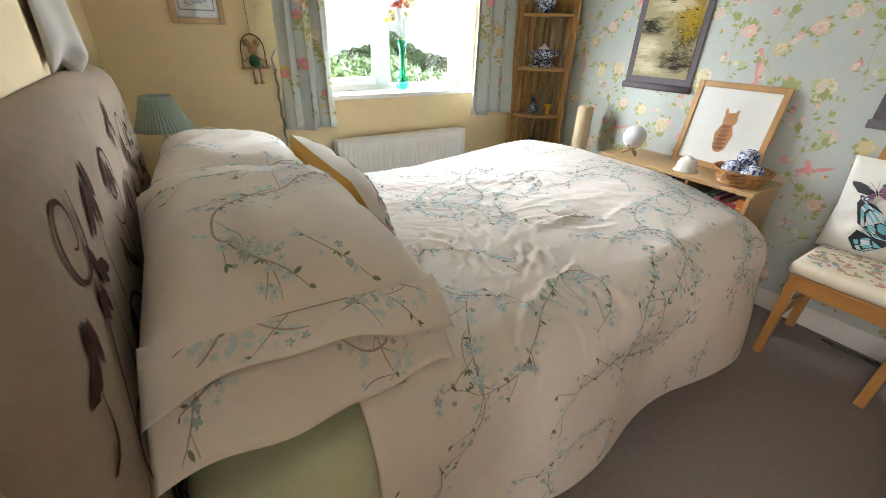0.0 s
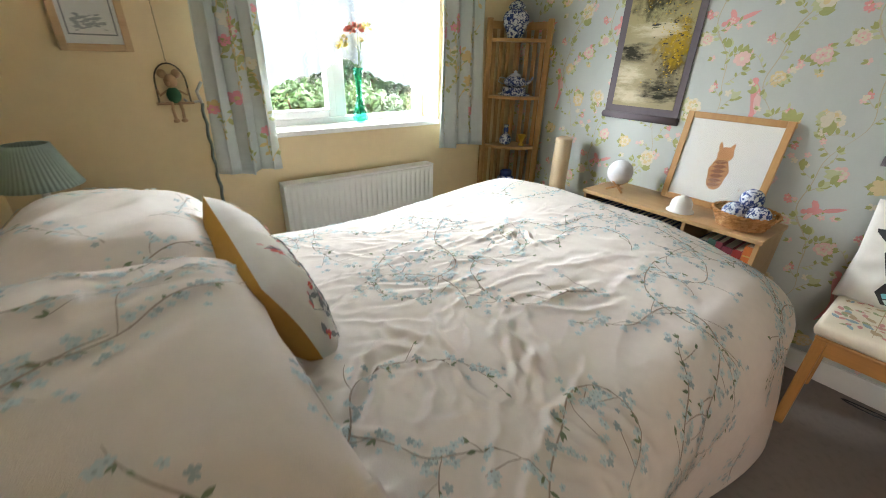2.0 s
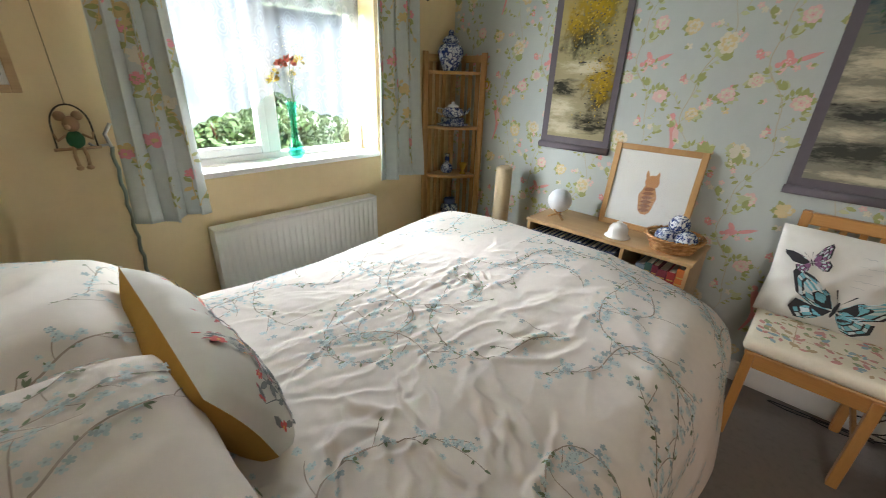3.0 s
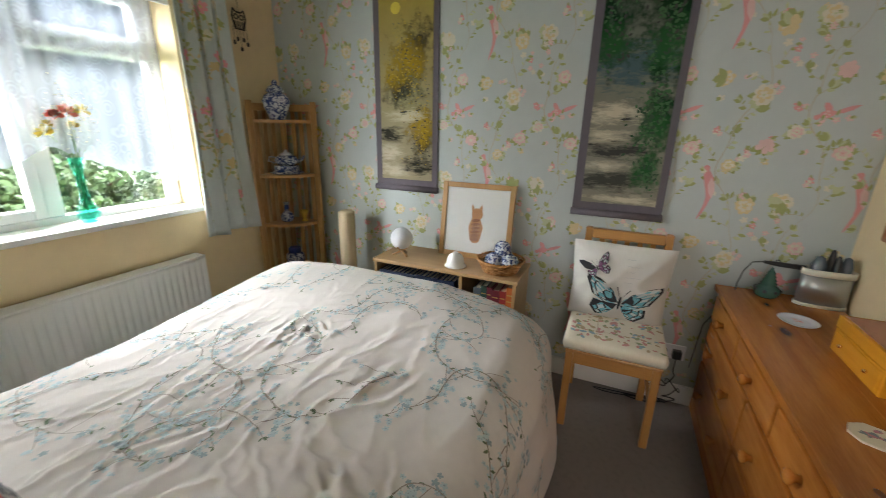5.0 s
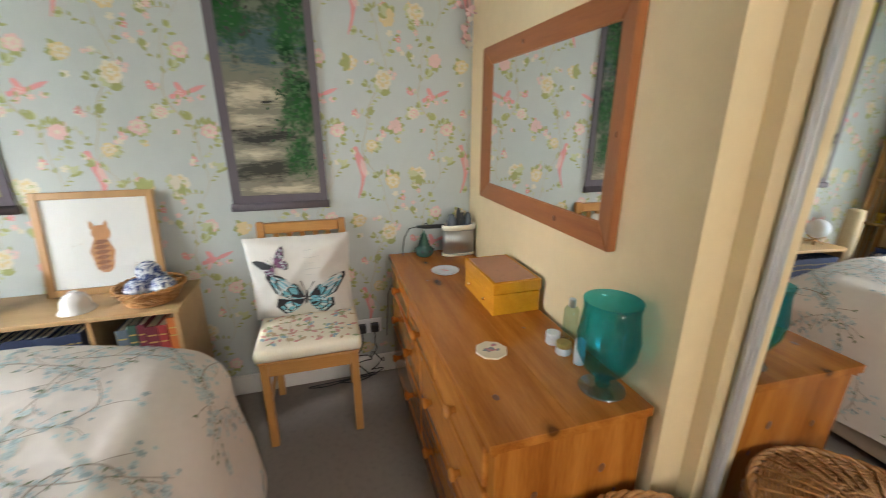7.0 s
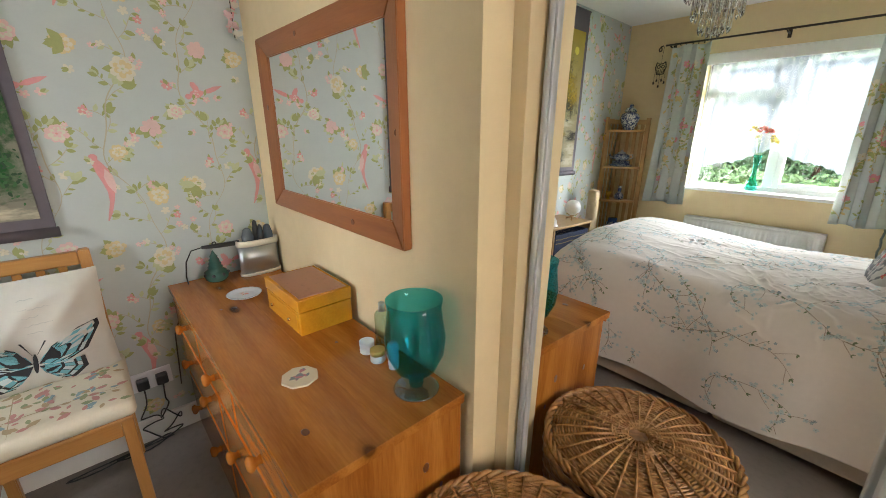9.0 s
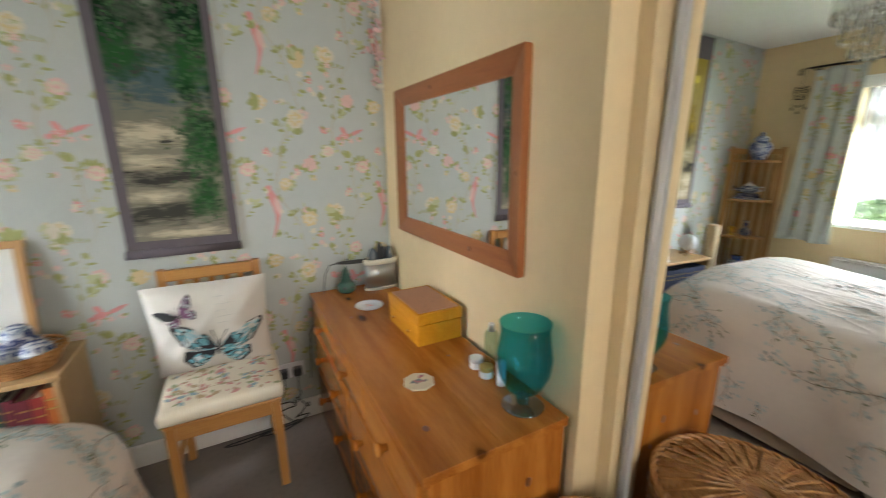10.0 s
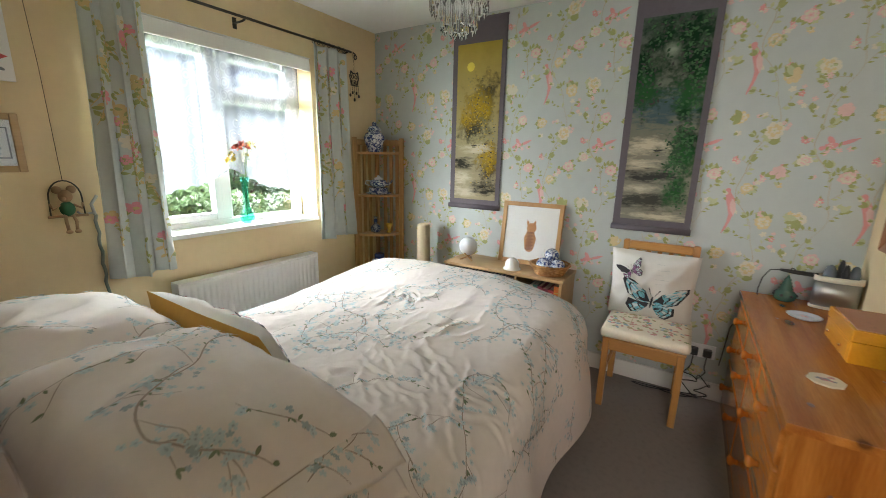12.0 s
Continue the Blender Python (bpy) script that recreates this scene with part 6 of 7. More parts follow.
def wavy(h0, h1, grow, mat, name):
    bm = bmesh.new()
    n = 40
    rows = []
    for h_, inset in ((h0, 0), (h1, 0), (h1, 0.006), (h0, 0.006)):
        ring = []
        for k in range(n):
            a = k * 2 * math.pi / n
            r = 1 + 0.10 * math.cos(3 * a)
            ring.append(bm.verts.new(((0.05 + grow - inset) * r * math.cos(a), (0.085 + grow - inset) * r * math.sin(a), h_)))
        rows.append(ring)
    for a, b in zip(rows, rows[1:] + rows[:1]):
        for k in range(n):
            bm.faces.new((a[k], a[(k + 1) % n], b[(k + 1) % n], b[k]))
    return part(name, bm, mat, caddy, smooth=True)


wavy(0.004, 0.13, 0.0, STEEL, "body"), wavy(0.122, 0.146, 0.005, IVORY, "rim"), wavy(0.0, 0.012, 0.004, IVORY, "base_ring")
for x, y, z0, z1, r, mat, nm in ((0.0, 0.035, 0.02, 0.215, 0.026, SMOKE, "hairbrush"), (0.01, -0.005, 0.02, 0.245, 0.014, BLACKP, "curling_tong"), (-0.01, -0.02, 0.02, 0.225, 0.014, BLACKP, "hair_straightener"), (0.0, -0.055, 0.02, 0.22, 0.022, SMOKE, "hairspray")):
    tl = thing(nm, "dark " + nm.replace("_", " ") + " standing in the steel caddy", nm.replace("_", " "), (2.685 + x, -0.375 + y, DZ + 0.004))
    lathed("body", [(r * 0.6, 0), (r * 0.8, 0.01), (r, z1 * 0.5), (r, z1 * 0.82), (r * 0.6, z1 * 0.97), (r * 0.2, z1)], mat, tl)
hd = thing("hair_tongs", "black hair tongs with a twisted flex, on the caddy rim", "hair tongs", (2.685, -0.30, DZ + 0.152))
tubed("grip", [(0.0, 0.0, 0.006), (0.0, 0.09, 0.008), (0.0, 0.15, 0.012)], [0.012, 0.011, 0.007], BLACKP, hd)
tubed("loop", [(0.0, 0.10 + 0.008 * math.cos(a), 0.02 + 0.008 * math.sin(a)) for a in range(8)], 0.0025, BLACKP, hd)
tubed("flex", [(0, 0.15, 0.012), (0, 0.19, 0.005), (0.0, 0.215, -0.04), (0.02, 0.222, -0.11), (0.05, 0.215, -0.165), (0.085, 0.30, -0.38), (0.075, 0.32, -0.63)], 0.003, BLACKP, hd, "twisted black flex", n=6)

# ---- wall plugs and cables ----
sock = thing("wall_socket", "white double wall socket low on the papered wall", "socket", (XE, 0.12, 0.30))
cuboid("plate", PENW, -0.009, -0.075, -0.043, 0, 0.075, 0.043, sock, 0.003)
for k, y in enumerate((-0.035, 0.035)):
    pl = thing("plug", "black mains plug pushed into the wall socket", "plug", (XE - 0.009, 0.12 + y, 0.30), group="mains plugs")
    cuboid("body", BLACKP, -0.035, -0.022, -0.026, 0.0, 0.022, 0.022, pl, 0.006)
    rng = random.Random(40 + k)
    pts = [(-0.025, 0, -0.02), (-0.04, 0.005, -0.09)]
    for m in range(9):
        pts.append((-0.05 + rng.uniform(-0.05, 0.03), 0.04 * math.sin(m * 1.3 + k), -0.12 - 0.018 * m + rng.uniform(-0.015, 0.015)))
    pts += [(-0.07, 0.10 + 0.1 * k, -0.295), (-0.05, 0.22 + 0.08 * k, -0.296), (-0.03, -0.05, -0.296)]
    smooth_ = []
    for a, b, c, d in zip([pts[0]] + pts, pts, pts[1:], pts[2:] + [pts[-1]]):
        for q in range(4):
            f = q / 4
            smooth_.append(tuple(0.5 * (2 * b_ + (c_ - a_) * f + (2 * a_ - 5 * b_ + 4 * c_ - d_) * f * f + (3 * b_ - a_ - 3 * c_ + d_) * f ** 3) for a_, b_, c_, d_ in zip(a, b, c, d)))
    tubed("flex", smooth_, 0.0032, BLACKP, pl, "black flex trailing on the carpet", n=6)

# ---- laundry basket ----
basket = thing("laundry_basket", "round woven wicker laundry basket with a domed lid", "basket", (1.105, -0.33, 0))
basket.scale = (1.03, 1.03, 1.25)
WICKD = wood("dark_wicker", (0.40, 0.20, 0.07), (0.22, 0.095, 0.03), 0.38, 40, "z")
for k in range(22):
    z, r = 0.012 + 0.0165 * k, 0.215 + 0.0018 * k
    tubed("weaver", [((r + 0.004 * math.sin(22 * a * 2 * math.pi / 88 + k * math.pi)) * math.cos(a * 2 * math.pi / 88), (r + 0.004 * math.sin(22 * a * 2 * math.pi / 88 + k * math.pi)) * math.sin(a * 2 * math.pi / 88), z) for a in range(89)], 0.0085, WICKD, basket, n=6)
lathed("inner_wall", [(0.2, 0.0), (0.208, 0.02), (0.244, 0.37), (0.240, 0.371)], BROWN, basket)
lid = lathed("lid", [(0.245, 0.374), (0.25, 0.378), (0.2, 0.392), (0.12, 0.400), (0.01, 0.404)], WICKD, basket, "domed wicker lid with radiating stakes", n=40)
for k in range(25):
    r = 0.03 + 0.0085 * k
    z = 0.407 - 0.024 * (r / 0.25) ** 2
    m = max(24, int(r * 400))
    cyc = 32
    tubed("lid_weaver", [(r * math.cos(a * 2 * math.pi / m), r * math.sin(a * 2 * math.pi / m), z + 0.0028 * math.sin(cyc * a * 2 * math.pi / m + k * math.pi)) for a in range(m + 1)], 0.0042, WICKER, lid, n=5)
for k in range(32):
    a = k * 2 * math.pi / 32
    tubed("stake", [(0.03 * math.cos(a), 0.03 * math.sin(a), 0.409), (0.14 * math.cos(a), 0.14 * math.sin(a), 0.405), (0.245 * math.cos(a), 0.245 * math.sin(a), 0.388)], 0.0034, WICKER, lid, n=5)
for k in range(3):
    tubed("lid_rim", [((0.25 + 0.007 * math.cos(a * 0.8 + 2.1 * k)) * math.cos(a * 2 * math.pi / 120), (0.25 + 0.007 * math.cos(a * 0.8 + 2.1 * k)) * math.sin(a * 2 * math.pi / 120), 0.385 + 0.007 * math.sin(a * 0.8 + 2.1 * k)) for a in range(121)], 0.006, WICKER, lid, n=6)

# ---- window-side ornaments ----
vase = thing("bud_vase", "slim teal glass vase on the window sill", "vase", (1.60, 2.80, OZ0 + 0.028))
VASEG = thin_glass("sea_green_glass", (0.45, 0.88, 0.80))
lathed("vase", [(0.03, 0), (0.036, 0.006), (0.046, 0.03), (0.044, 0.055), (0.026, 0.095), (0.017, 0.15), (0.018, 0.22), (0.03, 0.30), (0.028, 0.30), (0.015, 0.22), (0.013, 0.15), (0.022, 0.095), (0.038, 0.05), (0.026, 0.01)], VASEG, vase)
bunch = thing("flower_bunch", "dried yellow and coral flowers standing in the teal vase", "flowers", (1.60, 2.80, OZ0 + 0.05))
STEM, CORAL, LEMON, BLOOM = material("green_stem", (0.10, 0.16, 0.05), 0.6), material("coral_petal", (0.62, 0.16, 0.10), 0.6, tone=0.2), material("lemon_petal", (0.68, 0.55, 0.12), 0.6, tone=0.15), material("ivory_floret", (0.6, 0.56, 0.36), 0.7, tone=0.15)
rng = random.Random(77)


def bloom(x, y, z, r, mat):
    bm = bmesh.new()
    for k in range(26):
        a, e = rng.uniform(0, 6.28), rng.uniform(-0.3, 1.5)
        d = Vector((math.cos(a) * math.cos(e), math.sin(a) * math.cos(e), math.sin(e)))
        s_ = d.orthogonal().normalized() * r * 0.35
        q = [Vector((x, y, z)) + d * r * 0.2, Vector((x, y, z)) + d * r * 0.75 + s_, Vector((x, y, z)) + d * r * 1.05, Vector((x, y, z)) + d * r * 0.75 - s_]
        bm.faces.new([bm.verts.new(p) for p in q])
    part("bloom", bm, mat, bunch)


for k in range(11):
    a, r = rng.uniform(0, 6.28), rng.uniform(0.02, 0.11)
    top = Vector((r * math.cos(a) * 1.1, r * math.sin(a) * 0.5, rng.uniform(0.36, 0.52)))
    tubed("stem", [(0, 0, 0), (0.006 * math.cos(a), 0.006 * math.sin(a), 0.26), (top.x * 0.6, top.y * 0.6, 0.26 + (top.z - 0.26) * 0.6), tuple(top)], 0.0018, STEM, bunch, n=5)
    if k > 4:
        bm = bmesh.new()
        for m in range(60):
            p = top + Vector((rng.gauss(0, 0.03), rng.gauss(0, 0.018), rng.gauss(0, 0.04)))
            d = Vector((rng.gauss(0, 1), rng.gauss(0, 1), rng.gauss(0, 1))).normalized() * 0.006
            s_ = d.orthogonal().normalized() * 0.004
            bm.faces.new([bm.verts.new(q) for q in (p - d, p + s_, p + d, p - s_)])
        part("spray", bm, BLOOM, bunch, kind="stuff")
for x, y, z, r, mat in ((0.0, -0.02, 0.47, 0.042, CORAL), (-0.045, -0.02, 0.455, 0.036, CORAL), (-0.09, -0.01, 0.385, 0.036, LEMON), (0.065, -0.01, 0.48, 0.034, LEMON), (0.03, 0.02, 0.42, 0.026, LEMON), (-0.07, 0.0, 0.42, 0.024, LEMON)):
    bloom(x, y, z, r, mat)
owl = thing("wind_chime", "bronze filigree owl chime with hanging drops on the curtain rod", "wind chime", (2.41, 2.58, 1.93))
bm = bmesh.new()
for pts in ([(-0.035, 0, 0.1), (-0.045, 0, 0.06), (-0.03, 0, 0.0), (0.03, 0, 0.0), (0.045, 0, 0.06), (0.035, 0, 0.1), (0.015, 0, 0.085), (-0.015, 0, 0.085), (-0.035, 0, 0.1)],):
    tube(bm, pts, 0.005)
for x in (-0.018, 0.018):
    tube(bm, [(x + 0.013 * math.cos(a), 0, 0.062 + 0.013 * math.sin(a)) for a in range(8)], 0.004)
for k in range(5):
    tube(bm, [(-0.03 + 0.015 * k, 0, 0.04), (-0.022 + 0.011 * k, 0.0, 0.005)], 0.003)
part("owl_plate", bm, IRON, owl)
for x, ln in ((-0.045, 0.07), (-0.02, 0.05), (0.0, 0.1), (0.02, 0.05), (0.045, 0.07)):
    bm = bmesh.new()
    tube(bm, [(x, 0, 0.01), (x, 0, 0.01 - ln)], 0.0012, 5), lathe(bm, [(0.002, 0), (0.007, -0.004), (0.008, -0.02), (0.002, -0.024)], (x, 0, 0.01 - ln), 8)
    part("drop", bm, IRON, owl)
tubed("hook", [(0, 0, 0.085), (0, 0, 0.16), (0, 0.015, 0.235)], 0.0015, IRON, owl, n=5)
# mouse doll on a swing
FELT = material("tan_wood_doll", (0.36, 0.22, 0.12), 0.7, tone=0.2)
bm = bmesh.new()
ball(bm, 0, 0, 0.075, 0.020, 1.15), ball(bm, -0.020, 0.004, 0.098, 0.014, 1.0), ball(bm, 0.020, 0.004, 0.098, 0.014, 1.0), ball(bm, -0.012, -0.022, 0.068, 0.008)
ball(bm, 0, 0, 0.03, 0.022, 1.2, slot=1)
for sg in (-1, 1):
    tube(bm, [(sg * 0.01, -0.005, 0.01), (sg * 0.014, -0.02, -0.015), (sg * 0.012, -0.02, -0.045)], 0.005, 6), ball(bm, sg * 0.012, -0.026, -0.05, 0.010, 0.7)
    tube(bm, [(sg * 0.018, 0, 0.045), (sg * 0.04, -0.005, 0.03), (sg * 0.045, 0, 0.05)], 0.004, 6)
tube(bm, [(-0.055, 0, 0.004), (0.055, 0, 0.004)], 0.005, 6)
tube(bm, [(0.045 * math.cos(a * math.pi / 12) , 0, 0.07 + 0.06 * math.sin(a * math.pi / 12)) for a in range(13)], 0.0025, 6, slot=2)
for sg in (-1, 1):
    tube(bm, [(sg * 0.045, 0, 0.07), (sg * 0.047, 0, 0.004)], 0.0025, 6, slot=2)
tube(bm, [(0, 0, 0.13), (-0.005, 0.003, 0.5), (-0.03, 0.014, 1.2)], 0.0009, 5, slot=2)
mouse = part("hanging_doll", bm, [FELT, material("green_felt", (0.02, 0.10, 0.04), 0.9), IRON], None)
mouse.location, mouse.scale = (0.665, 2.66, 1.11), (1.25, 1.25, 1.25)
tagged(mouse, "small wooden doll in green on a wire swing", "doll")
stick = thing("dressing_stick", "twisted grey-green walking stick hooked upright against the wall", "stick", (0.735, 2.66, 0))
tubed("shaft", [(0.03 + 0.004 * math.sin(k * 1.9), 0.02 + 0.004 * math.cos(k * 1.9), 0.03 * k) for k in range(38)] , 0.007, material("grey_green_twist", (0.17, 0.20, 0.18), 0.6, tone=0.2), stick)
tubed("hook", [(0.03, 0.02, 1.11), (0.02, 0.015, 1.16), (0.045, 0.01, 1.20)], 0.007, STEEL, stick)
tubed("crook", [(0.03, 0.02, 1.12), (-0.02, 0.015, 1.115), (-0.035, 0.01, 1.13)], 0.005, STEEL, stick)
# framed prints on the window wall
LIMED = wood("limed_wood_frame", (0.55, 0.38, 0.22), (0.42, 0.27, 0.14), 0.5, 14, "x")
pic = framed("framed_engraving", "pale wood-framed grey engraving on the cream wall", 0.225, 0.235, 0.026, 0.02, LIMED)
pic.matrix_basis = pose(0.458, YN, 1.31)
SEPIA = ink("grey_engraving_ink", (0.33, 0.35, 0.36))
shapes = []
for a, b, c, d in ((-0.075, 0.055, 0.075, 0.06), (-0.075, 0.175, 0.075, 0.18), (-0.075, 0.06, -0.07, 0.175), (0.07, 0.06, 0.075, 0.175)):
    shapes.append(([(a, b), (c, b), (c, d), (a, d)], 1))
rng = random.Random(6)
for k in range(70):
    shapes.append((turned(LEAF, rng.uniform(-0.06, 0.04), 0.10 + rng.gauss(0, 0.012), rng.uniform(-0.3, 0.3), rng.uniform(0.01, 0.025)), 0))
print_mesh("print", lambda u, v: Vector((u, -0.0102, v)), shapes, [SEPIA, GREY_INK], pic, "grey engraved landscape in a ruled border", 0.0006)
bird = thing("canvas_print", "small pale canvas print of a brown perched shape", "picture", (0.44, YN, 1.67))
cuboid("canvas", PAPERW, -0.15, -0.015, 0.0, 0.15, 0, 0.32, bird, 0.002)
shapes = [(turned(FAT_LEAF, 0.03, 0.10, 1.8, 0.15), 0), (turned(LEAF, 0.05, 0.10, 1.9, 0.11), 1), (turned(DISC, -0.01, 0.22, 0, 0.03), 0), (turned(LEAF, -0.1, 0.07, 0.1, 0.24), 2), (turned(LEAF, -0.02, 0.045, 0.0, 0.14), 1)]
for k in range(9):
    shapes.append((turned(FAT_LEAF, -0.02 + 0.018 * k, 0.04 + 0.01 * (k % 2), 1.0 + k, 0.025), 2 if k % 2 else 1))
print_mesh("print", lambda u, v: Vector((u, -0.015, v)), [(p, m) for p, m in shapes if all(abs(x) < 0.145 and 0 < y < 0.31 for x, y in p)], [TABBY2, GREY_INK, RED_INK], bird, "brown and red watercolour shapes", 0.0006)
# bedside lamp on a small table beyond the bed
table = thing("bedside_table", "small pine bedside table between the bed and window wall", "bedside table", (0.27, 2.40, 0))
cuboid("top", PINE, -0.2, -0.21, 0.60, 0.2, 0.21, 0.625, table, 0.004)
cuboid("body", PINEZ, -0.18, -0.19, 0.05, 0.18, 0.19, 0.60, table, 0.003)
cuboid("drawer", PINE, 0.175, -0.17, 0.42, 0.19, 0.17, 0.58, table, 0.003)
lamp = thing("table_lamp", "bedside lamp with a pleated blue-green fabric shade, unlit", "lamp", (0.20, 2.36, 0.625))
SHADE = material("blue_green_pleated_fabric", (0.33, 0.41, 0.38), 0.85, grain=0.5, scale=200, tone=0.1)


def shade_at(u, v):
    a = 2 * math.pi * u
    r = 0.112 - 0.055 * v ** 0.85 + 0.0025 * math.sin(44 * a)
    return Vector((r * math.cos(a), r * math.sin(a), 0.275 + 0.138 * v))


surface_mesh("shade", shade_at, 264, 8, SHADE, lamp, "pleated blue-green shade", 0.002)
lathed("base", [(0.06, 0), (0.062, 0.01), (0.03, 0.03), (0.018, 0.08), (0.025, 0.15), (0.012, 0.22), (0.01, 0.30)], MUGW, lamp)
# cloth hanging on the wall behind the headboard
towel = thing("hanging_cloth", "pale grey cloth bag hanging on the wall by the headboard", "cloth bag", (XW, 1.68, 1.19))


def towel_at(u, v):
    return Vector((0.010 + 0.060 * math.sin(math.pi * u) * (0.35 + 0.65 * (1 - v) ** 0.7) * min(1, 0.3 + 6 * v) + 0.007 * math.sin(13 * u + 4 * v), 0.27 * (u - 0.5) * (1.0 - 0.35 * v), 0.42 * v + 0.025 * math.sin(7 * u)))


surface_mesh("cloth", towel_at, 24, 30, material("pale_grey_cloth", (0.47, 0.45, 0.42), 0.9, grain=0.6, scale=250, bump=0.001, tone=0.1), towel, thick=0.004)
tubed("hook", [(0, 0, 0.40), (0.02, 0, 0.40), (0.026, 0, 0.42)], 0.004, STEEL, towel)

# ---- chandelier ----
CRYSTAL = glass("crystal_glass", (0.97, 0.98, 0.98), 0.0, 1.5)
CHROME = material("chrome", (0.8, 0.8, 0.8), 0.1, 1.0, tone=0.02)
chand = thing("chandelier", "tiered chandelier of long hanging glass prisms, unlit", "chandelier", (1.60, 1.20, H))
lathed("ceiling_plate", [(0.07, 0.0), (0.07, -0.02), (0.012, -0.03), (0.012, -0.10)], CHROME, chand)
for r, z, n, ln in ((0.16, -0.12, 28, 0.20), (0.115, -0.20, 20, 0.22), (0.07, -0.27, 13, 0.22), (0.03, -0.31, 6, 0.20)):
    tubed("ring", [(r * math.cos(a * math.pi / 16), r * math.sin(a * math.pi / 16), z) for a in range(33)], 0.004, CHROME, chand, n=6)
    tubed("spoke", [(-r, 0, z), (r, 0, z)], 0.003, CHROME, chand, n=6)
    tubed("spoke", [(0, -r, z), (0, r, z)], 0.003, CHROME, chand, n=6)
    bm = bmesh.new()
    lathe(bm, [(0.002, 0), (0.007, -0.012), (0.0075, -ln * 0.75), (0.009, -ln * 0.9), (0.001, -ln)], (0, 0, 0), 6)
    me = mesh_of("prism", bm, CRYSTAL)
    me.shade_flat()
    for k in range(n):
        a = 2 * math.pi * k / n
        p = new("prism", me)
        p.parent, p.location, p.visible_shadow = chand, (r * math.cos(a), r * math.sin(a), z - 0.004), False
tubed("rod", [(0, 0, -0.10), (0, 0, -0.32)], 0.005, CHROME, chand)
# dried flower garland in the corner above the chest
garland = thing("hanging_garland", "string of pale pink fabric blossoms hanging in the corner", "garland", (2.72, -0.42, 2.05))
for k in range(16):
    bm = bmesh.new()
    cx, cy, cz = rng.gauss(0, 0.02), rng.gauss(0, 0.02), -0.32 + 0.036 * k
    for m in range(9):
        a, e = rng.uniform(0, 6.28), rng.uniform(-0.4, 1.3)
        d = Vector((math.cos(a) * math.cos(e), math.sin(a) * math.cos(e), math.sin(e)))
        s_ = d.orthogonal().normalized() * 0.012
        bm.faces.new([bm.verts.new(Vector((cx, cy, cz)) + q) for q in (d * 0.004, d * 0.022 + s_, d * 0.032, d * 0.022 - s_)])
    part("blossom", bm, P_ROSE if k % 3 else P_CREAM, garland)
tubed("cord", [(0, 0, -0.32), (0.005, 0, 0.0), (0.0, 0, 0.35)], 0.002, IRON, garland, n=5)

# ---- outside ----
GRASS = material("lawn_grass", (0.09, 0.16, 0.035), 0.9, grain=1, scale=30, bump=0.02, tone=0.4)
ground = cuboid("ground", GRASS, -400, -400, -0.6, 400, 500, -0.5, kind="structure", label="green lawn and fields outside")
LEAFG, LEAFD = material("hedge_leaf", (0.06, 0.11, 0.034), 0.6, tone=0.4), material("shrub_leaf", (0.05, 0.10, 0.04), 0.6, tone=0.4)


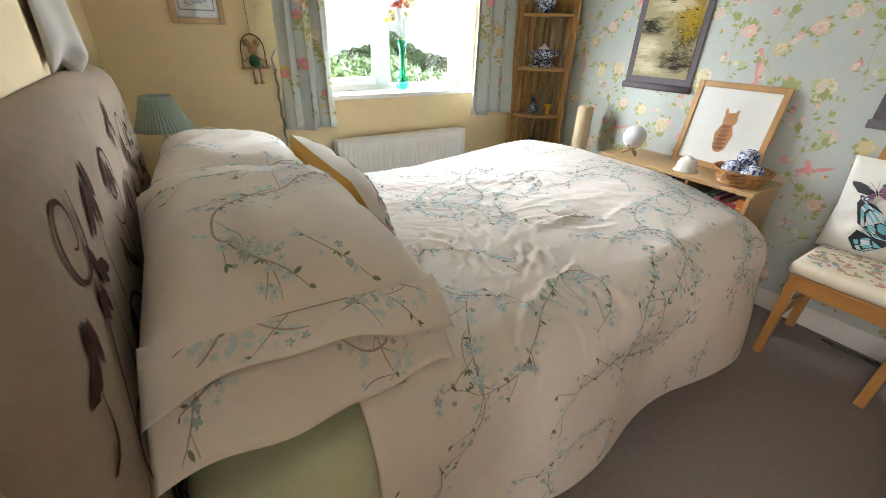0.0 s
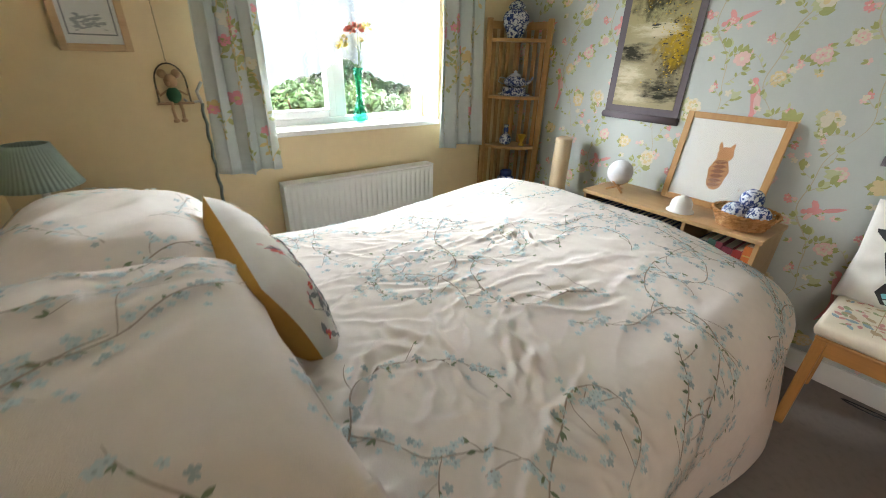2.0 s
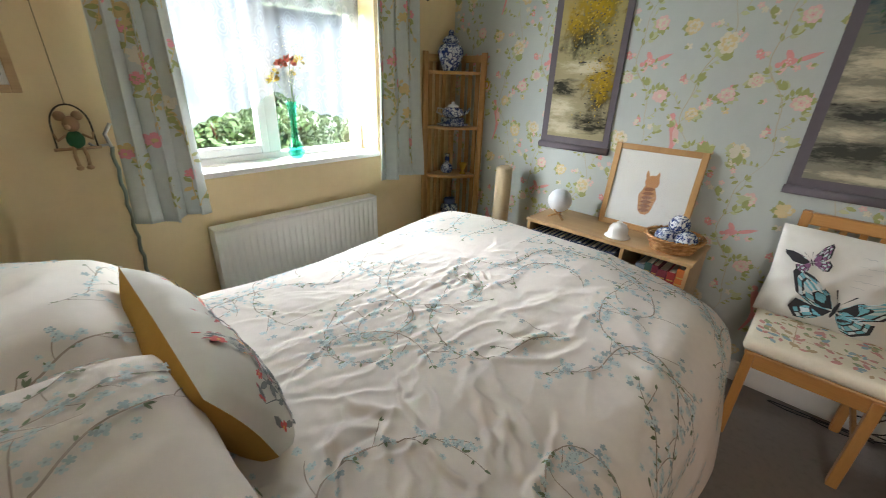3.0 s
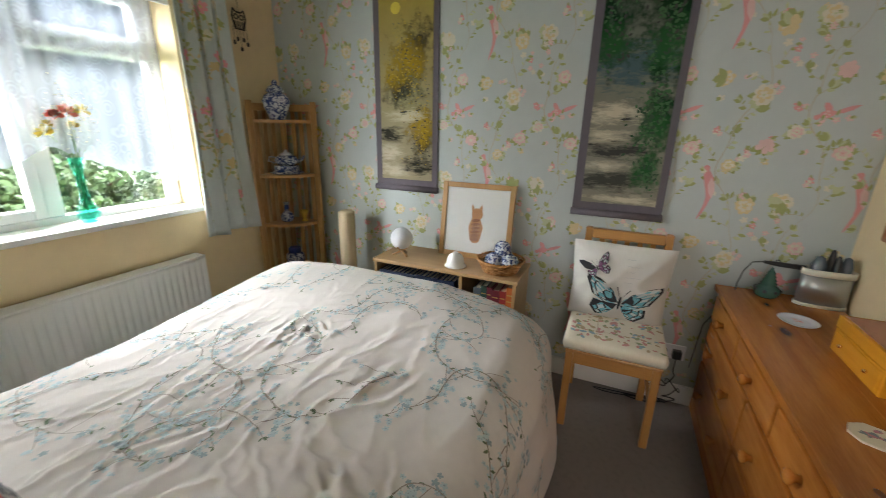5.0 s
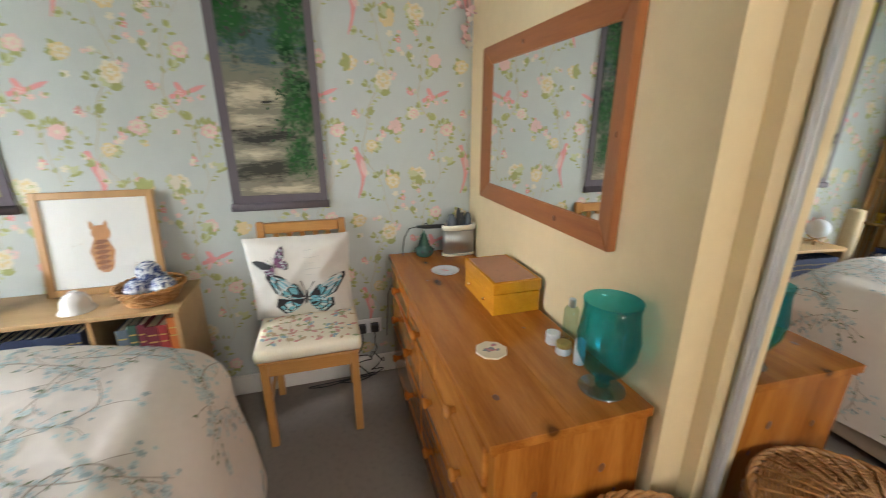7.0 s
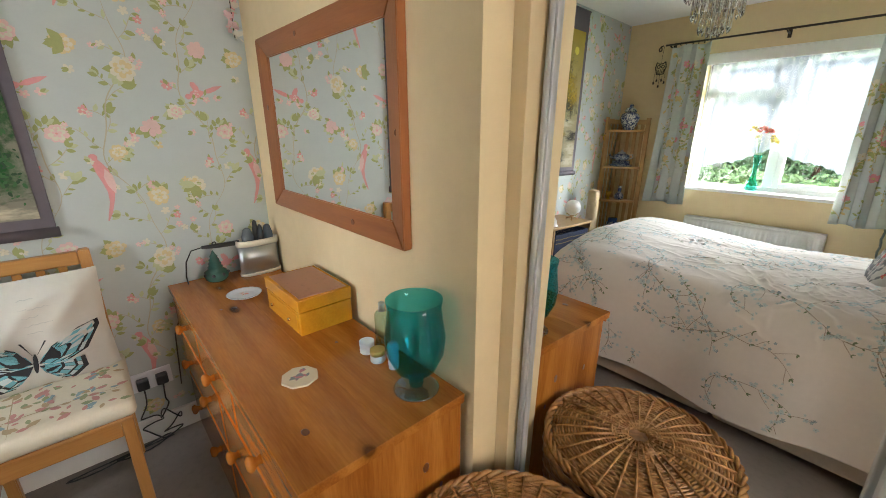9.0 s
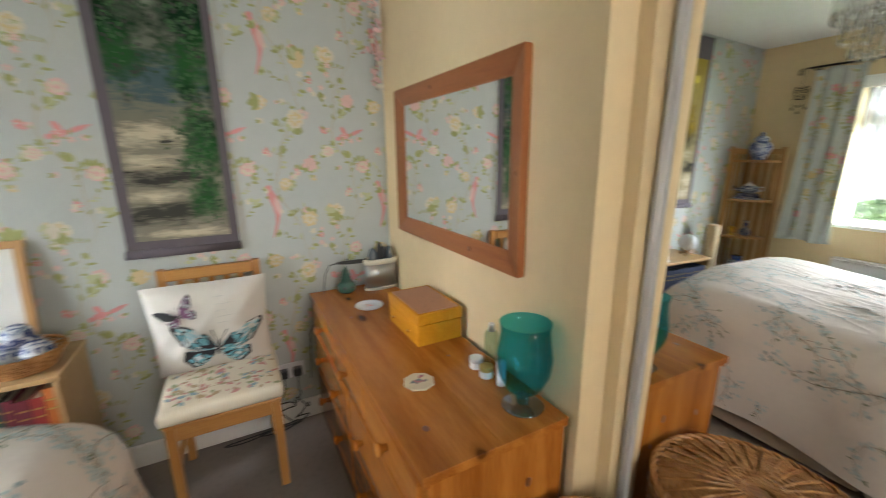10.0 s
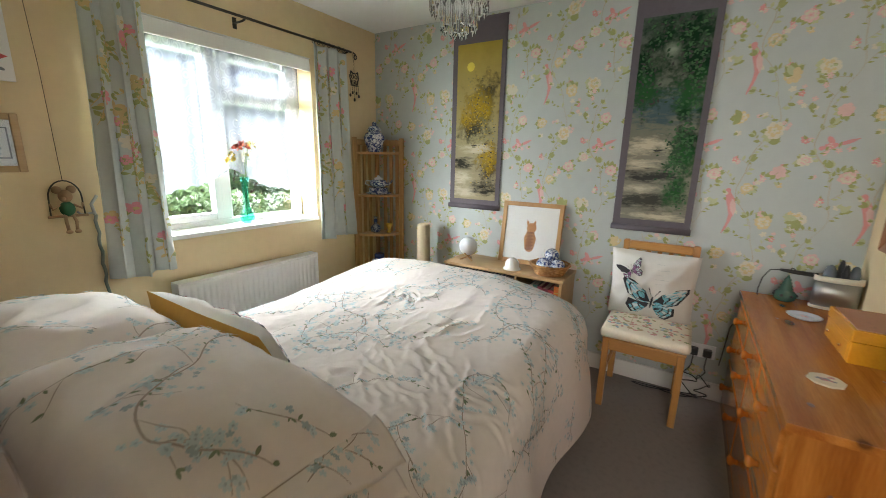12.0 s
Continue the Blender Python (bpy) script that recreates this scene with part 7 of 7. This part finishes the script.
def shrub(x, y, z, rx, ry, rz, count, mat, label, name="hedge"):
    ob = thing(name, label, "hedge", (x, y, z))
    rng2, vs, fs = random.Random(int(x * 100 + y)), [], []
    for _ in range(count):
        d = Vector((rng2.gauss(0, 1), rng2.gauss(0, 1), rng2.gauss(0, 1))).normalized()
        k = rng2.uniform(0.6, 1.0) * (0.8 + 0.4 * noise.noise(d * 2.5 + Vector((x, y, 0))))
        p = Vector((d.x * rx * k, d.y * ry * k, rz + d.z * rz * k))
        a = Vector((rng2.gauss(0, 1), rng2.gauss(0, 1), rng2.gauss(0, 1))).normalized() * rng2.uniform(0.05, 0.09)
        b = a.orthogonal().normalized() * a.length * 0.5
        i = len(vs)
        vs += [tuple(p - a), tuple(p + b), tuple(p + a), tuple(p - b)]
        fs.append((i, i + 1, i + 2, i + 3))
    me = bpy.data.meshes.new("leaves")
    me.from_pydata(vs, [], fs)
    me.materials.append(mat)
    lv = new("leaves", me)
    lv.parent = ob
    tagged(lv, "many small green leaves", kind="stuff")
    for k in range(5):
        tubed("stem", [(0, 0, 0), (rx * 0.4 * math.sin(k * 2.4), ry * 0.4 * math.cos(k * 2.4), rz), (rx * 0.7 * math.sin(k * 2.4), ry * 0.7 * math.cos(k * 2.4), rz * 1.5)], [0.05, 0.03, 0.01], BROWN, ob, n=6)


shrub(3.0, 8.2, -0.5, 3.2, 1.0, 0.75, 9000, LEAFG, "long clipped light-green hedge outside the window")
shrub(-1.5, 8.4, -0.5, 2.6, 1.0, 0.78, 7000, LEAFG, "clipped light-green hedge beyond the lawn")
shrub(2.2, 11.0, -0.5, 2.4, 1.4, 1.15, 6000, LEAFD, "dark green shrub behind the hedge")
shrub(6.5, 11.5, -0.5, 2.6, 1.4, 1.25, 6000, LEAFD, "dark green shrub near the neighbouring house")
RENDERW = material("pale_house_render", (0.74, 0.73, 0.71), 0.85, grain=0.5, scale=8, tone=0.08)
ROOF = material("grey_roof_tiles", (0.17, 0.16, 0.16), 0.8, grain=1, scale=10, tone=0.25)
house = thing("house", "pale rendered neighbouring house with a grey tiled roof", "house", (4, 26, -0.5))
cuboid("wall", RENDERW, -7, -3, 0, 7, 3, 4.6, house)
bm = bmesh.new()
v = [bm.verts.new(p) for p in ((-7.4, -3.5, 4.5), (7.4, -3.5, 4.5), (7.4, 3.5, 4.5), (-7.4, 3.5, 4.5), (-7.2, 0, 7.0), (7.2, 0, 7.0))]
for q in ((0, 1, 5, 4), (2, 3, 4, 5), (0, 4, 3), (1, 2, 5), (0, 3, 2, 1)):
    bm.faces.new([v[k] for k in q])
part("roof", bm, ROOF, house)
for x in (-5, -2.5, 1.5, 4.5):
    for z in (0.9, 3.0):
        cuboid("window", UPVC, x - 0.6, -3.04, z, x + 0.6, -2.98, z + 1.1, house)
        cuboid("window_glass", SMOKE, x - 0.53, -3.05, z + 0.07, x + 0.53, -3.03, z + 1.03, house)
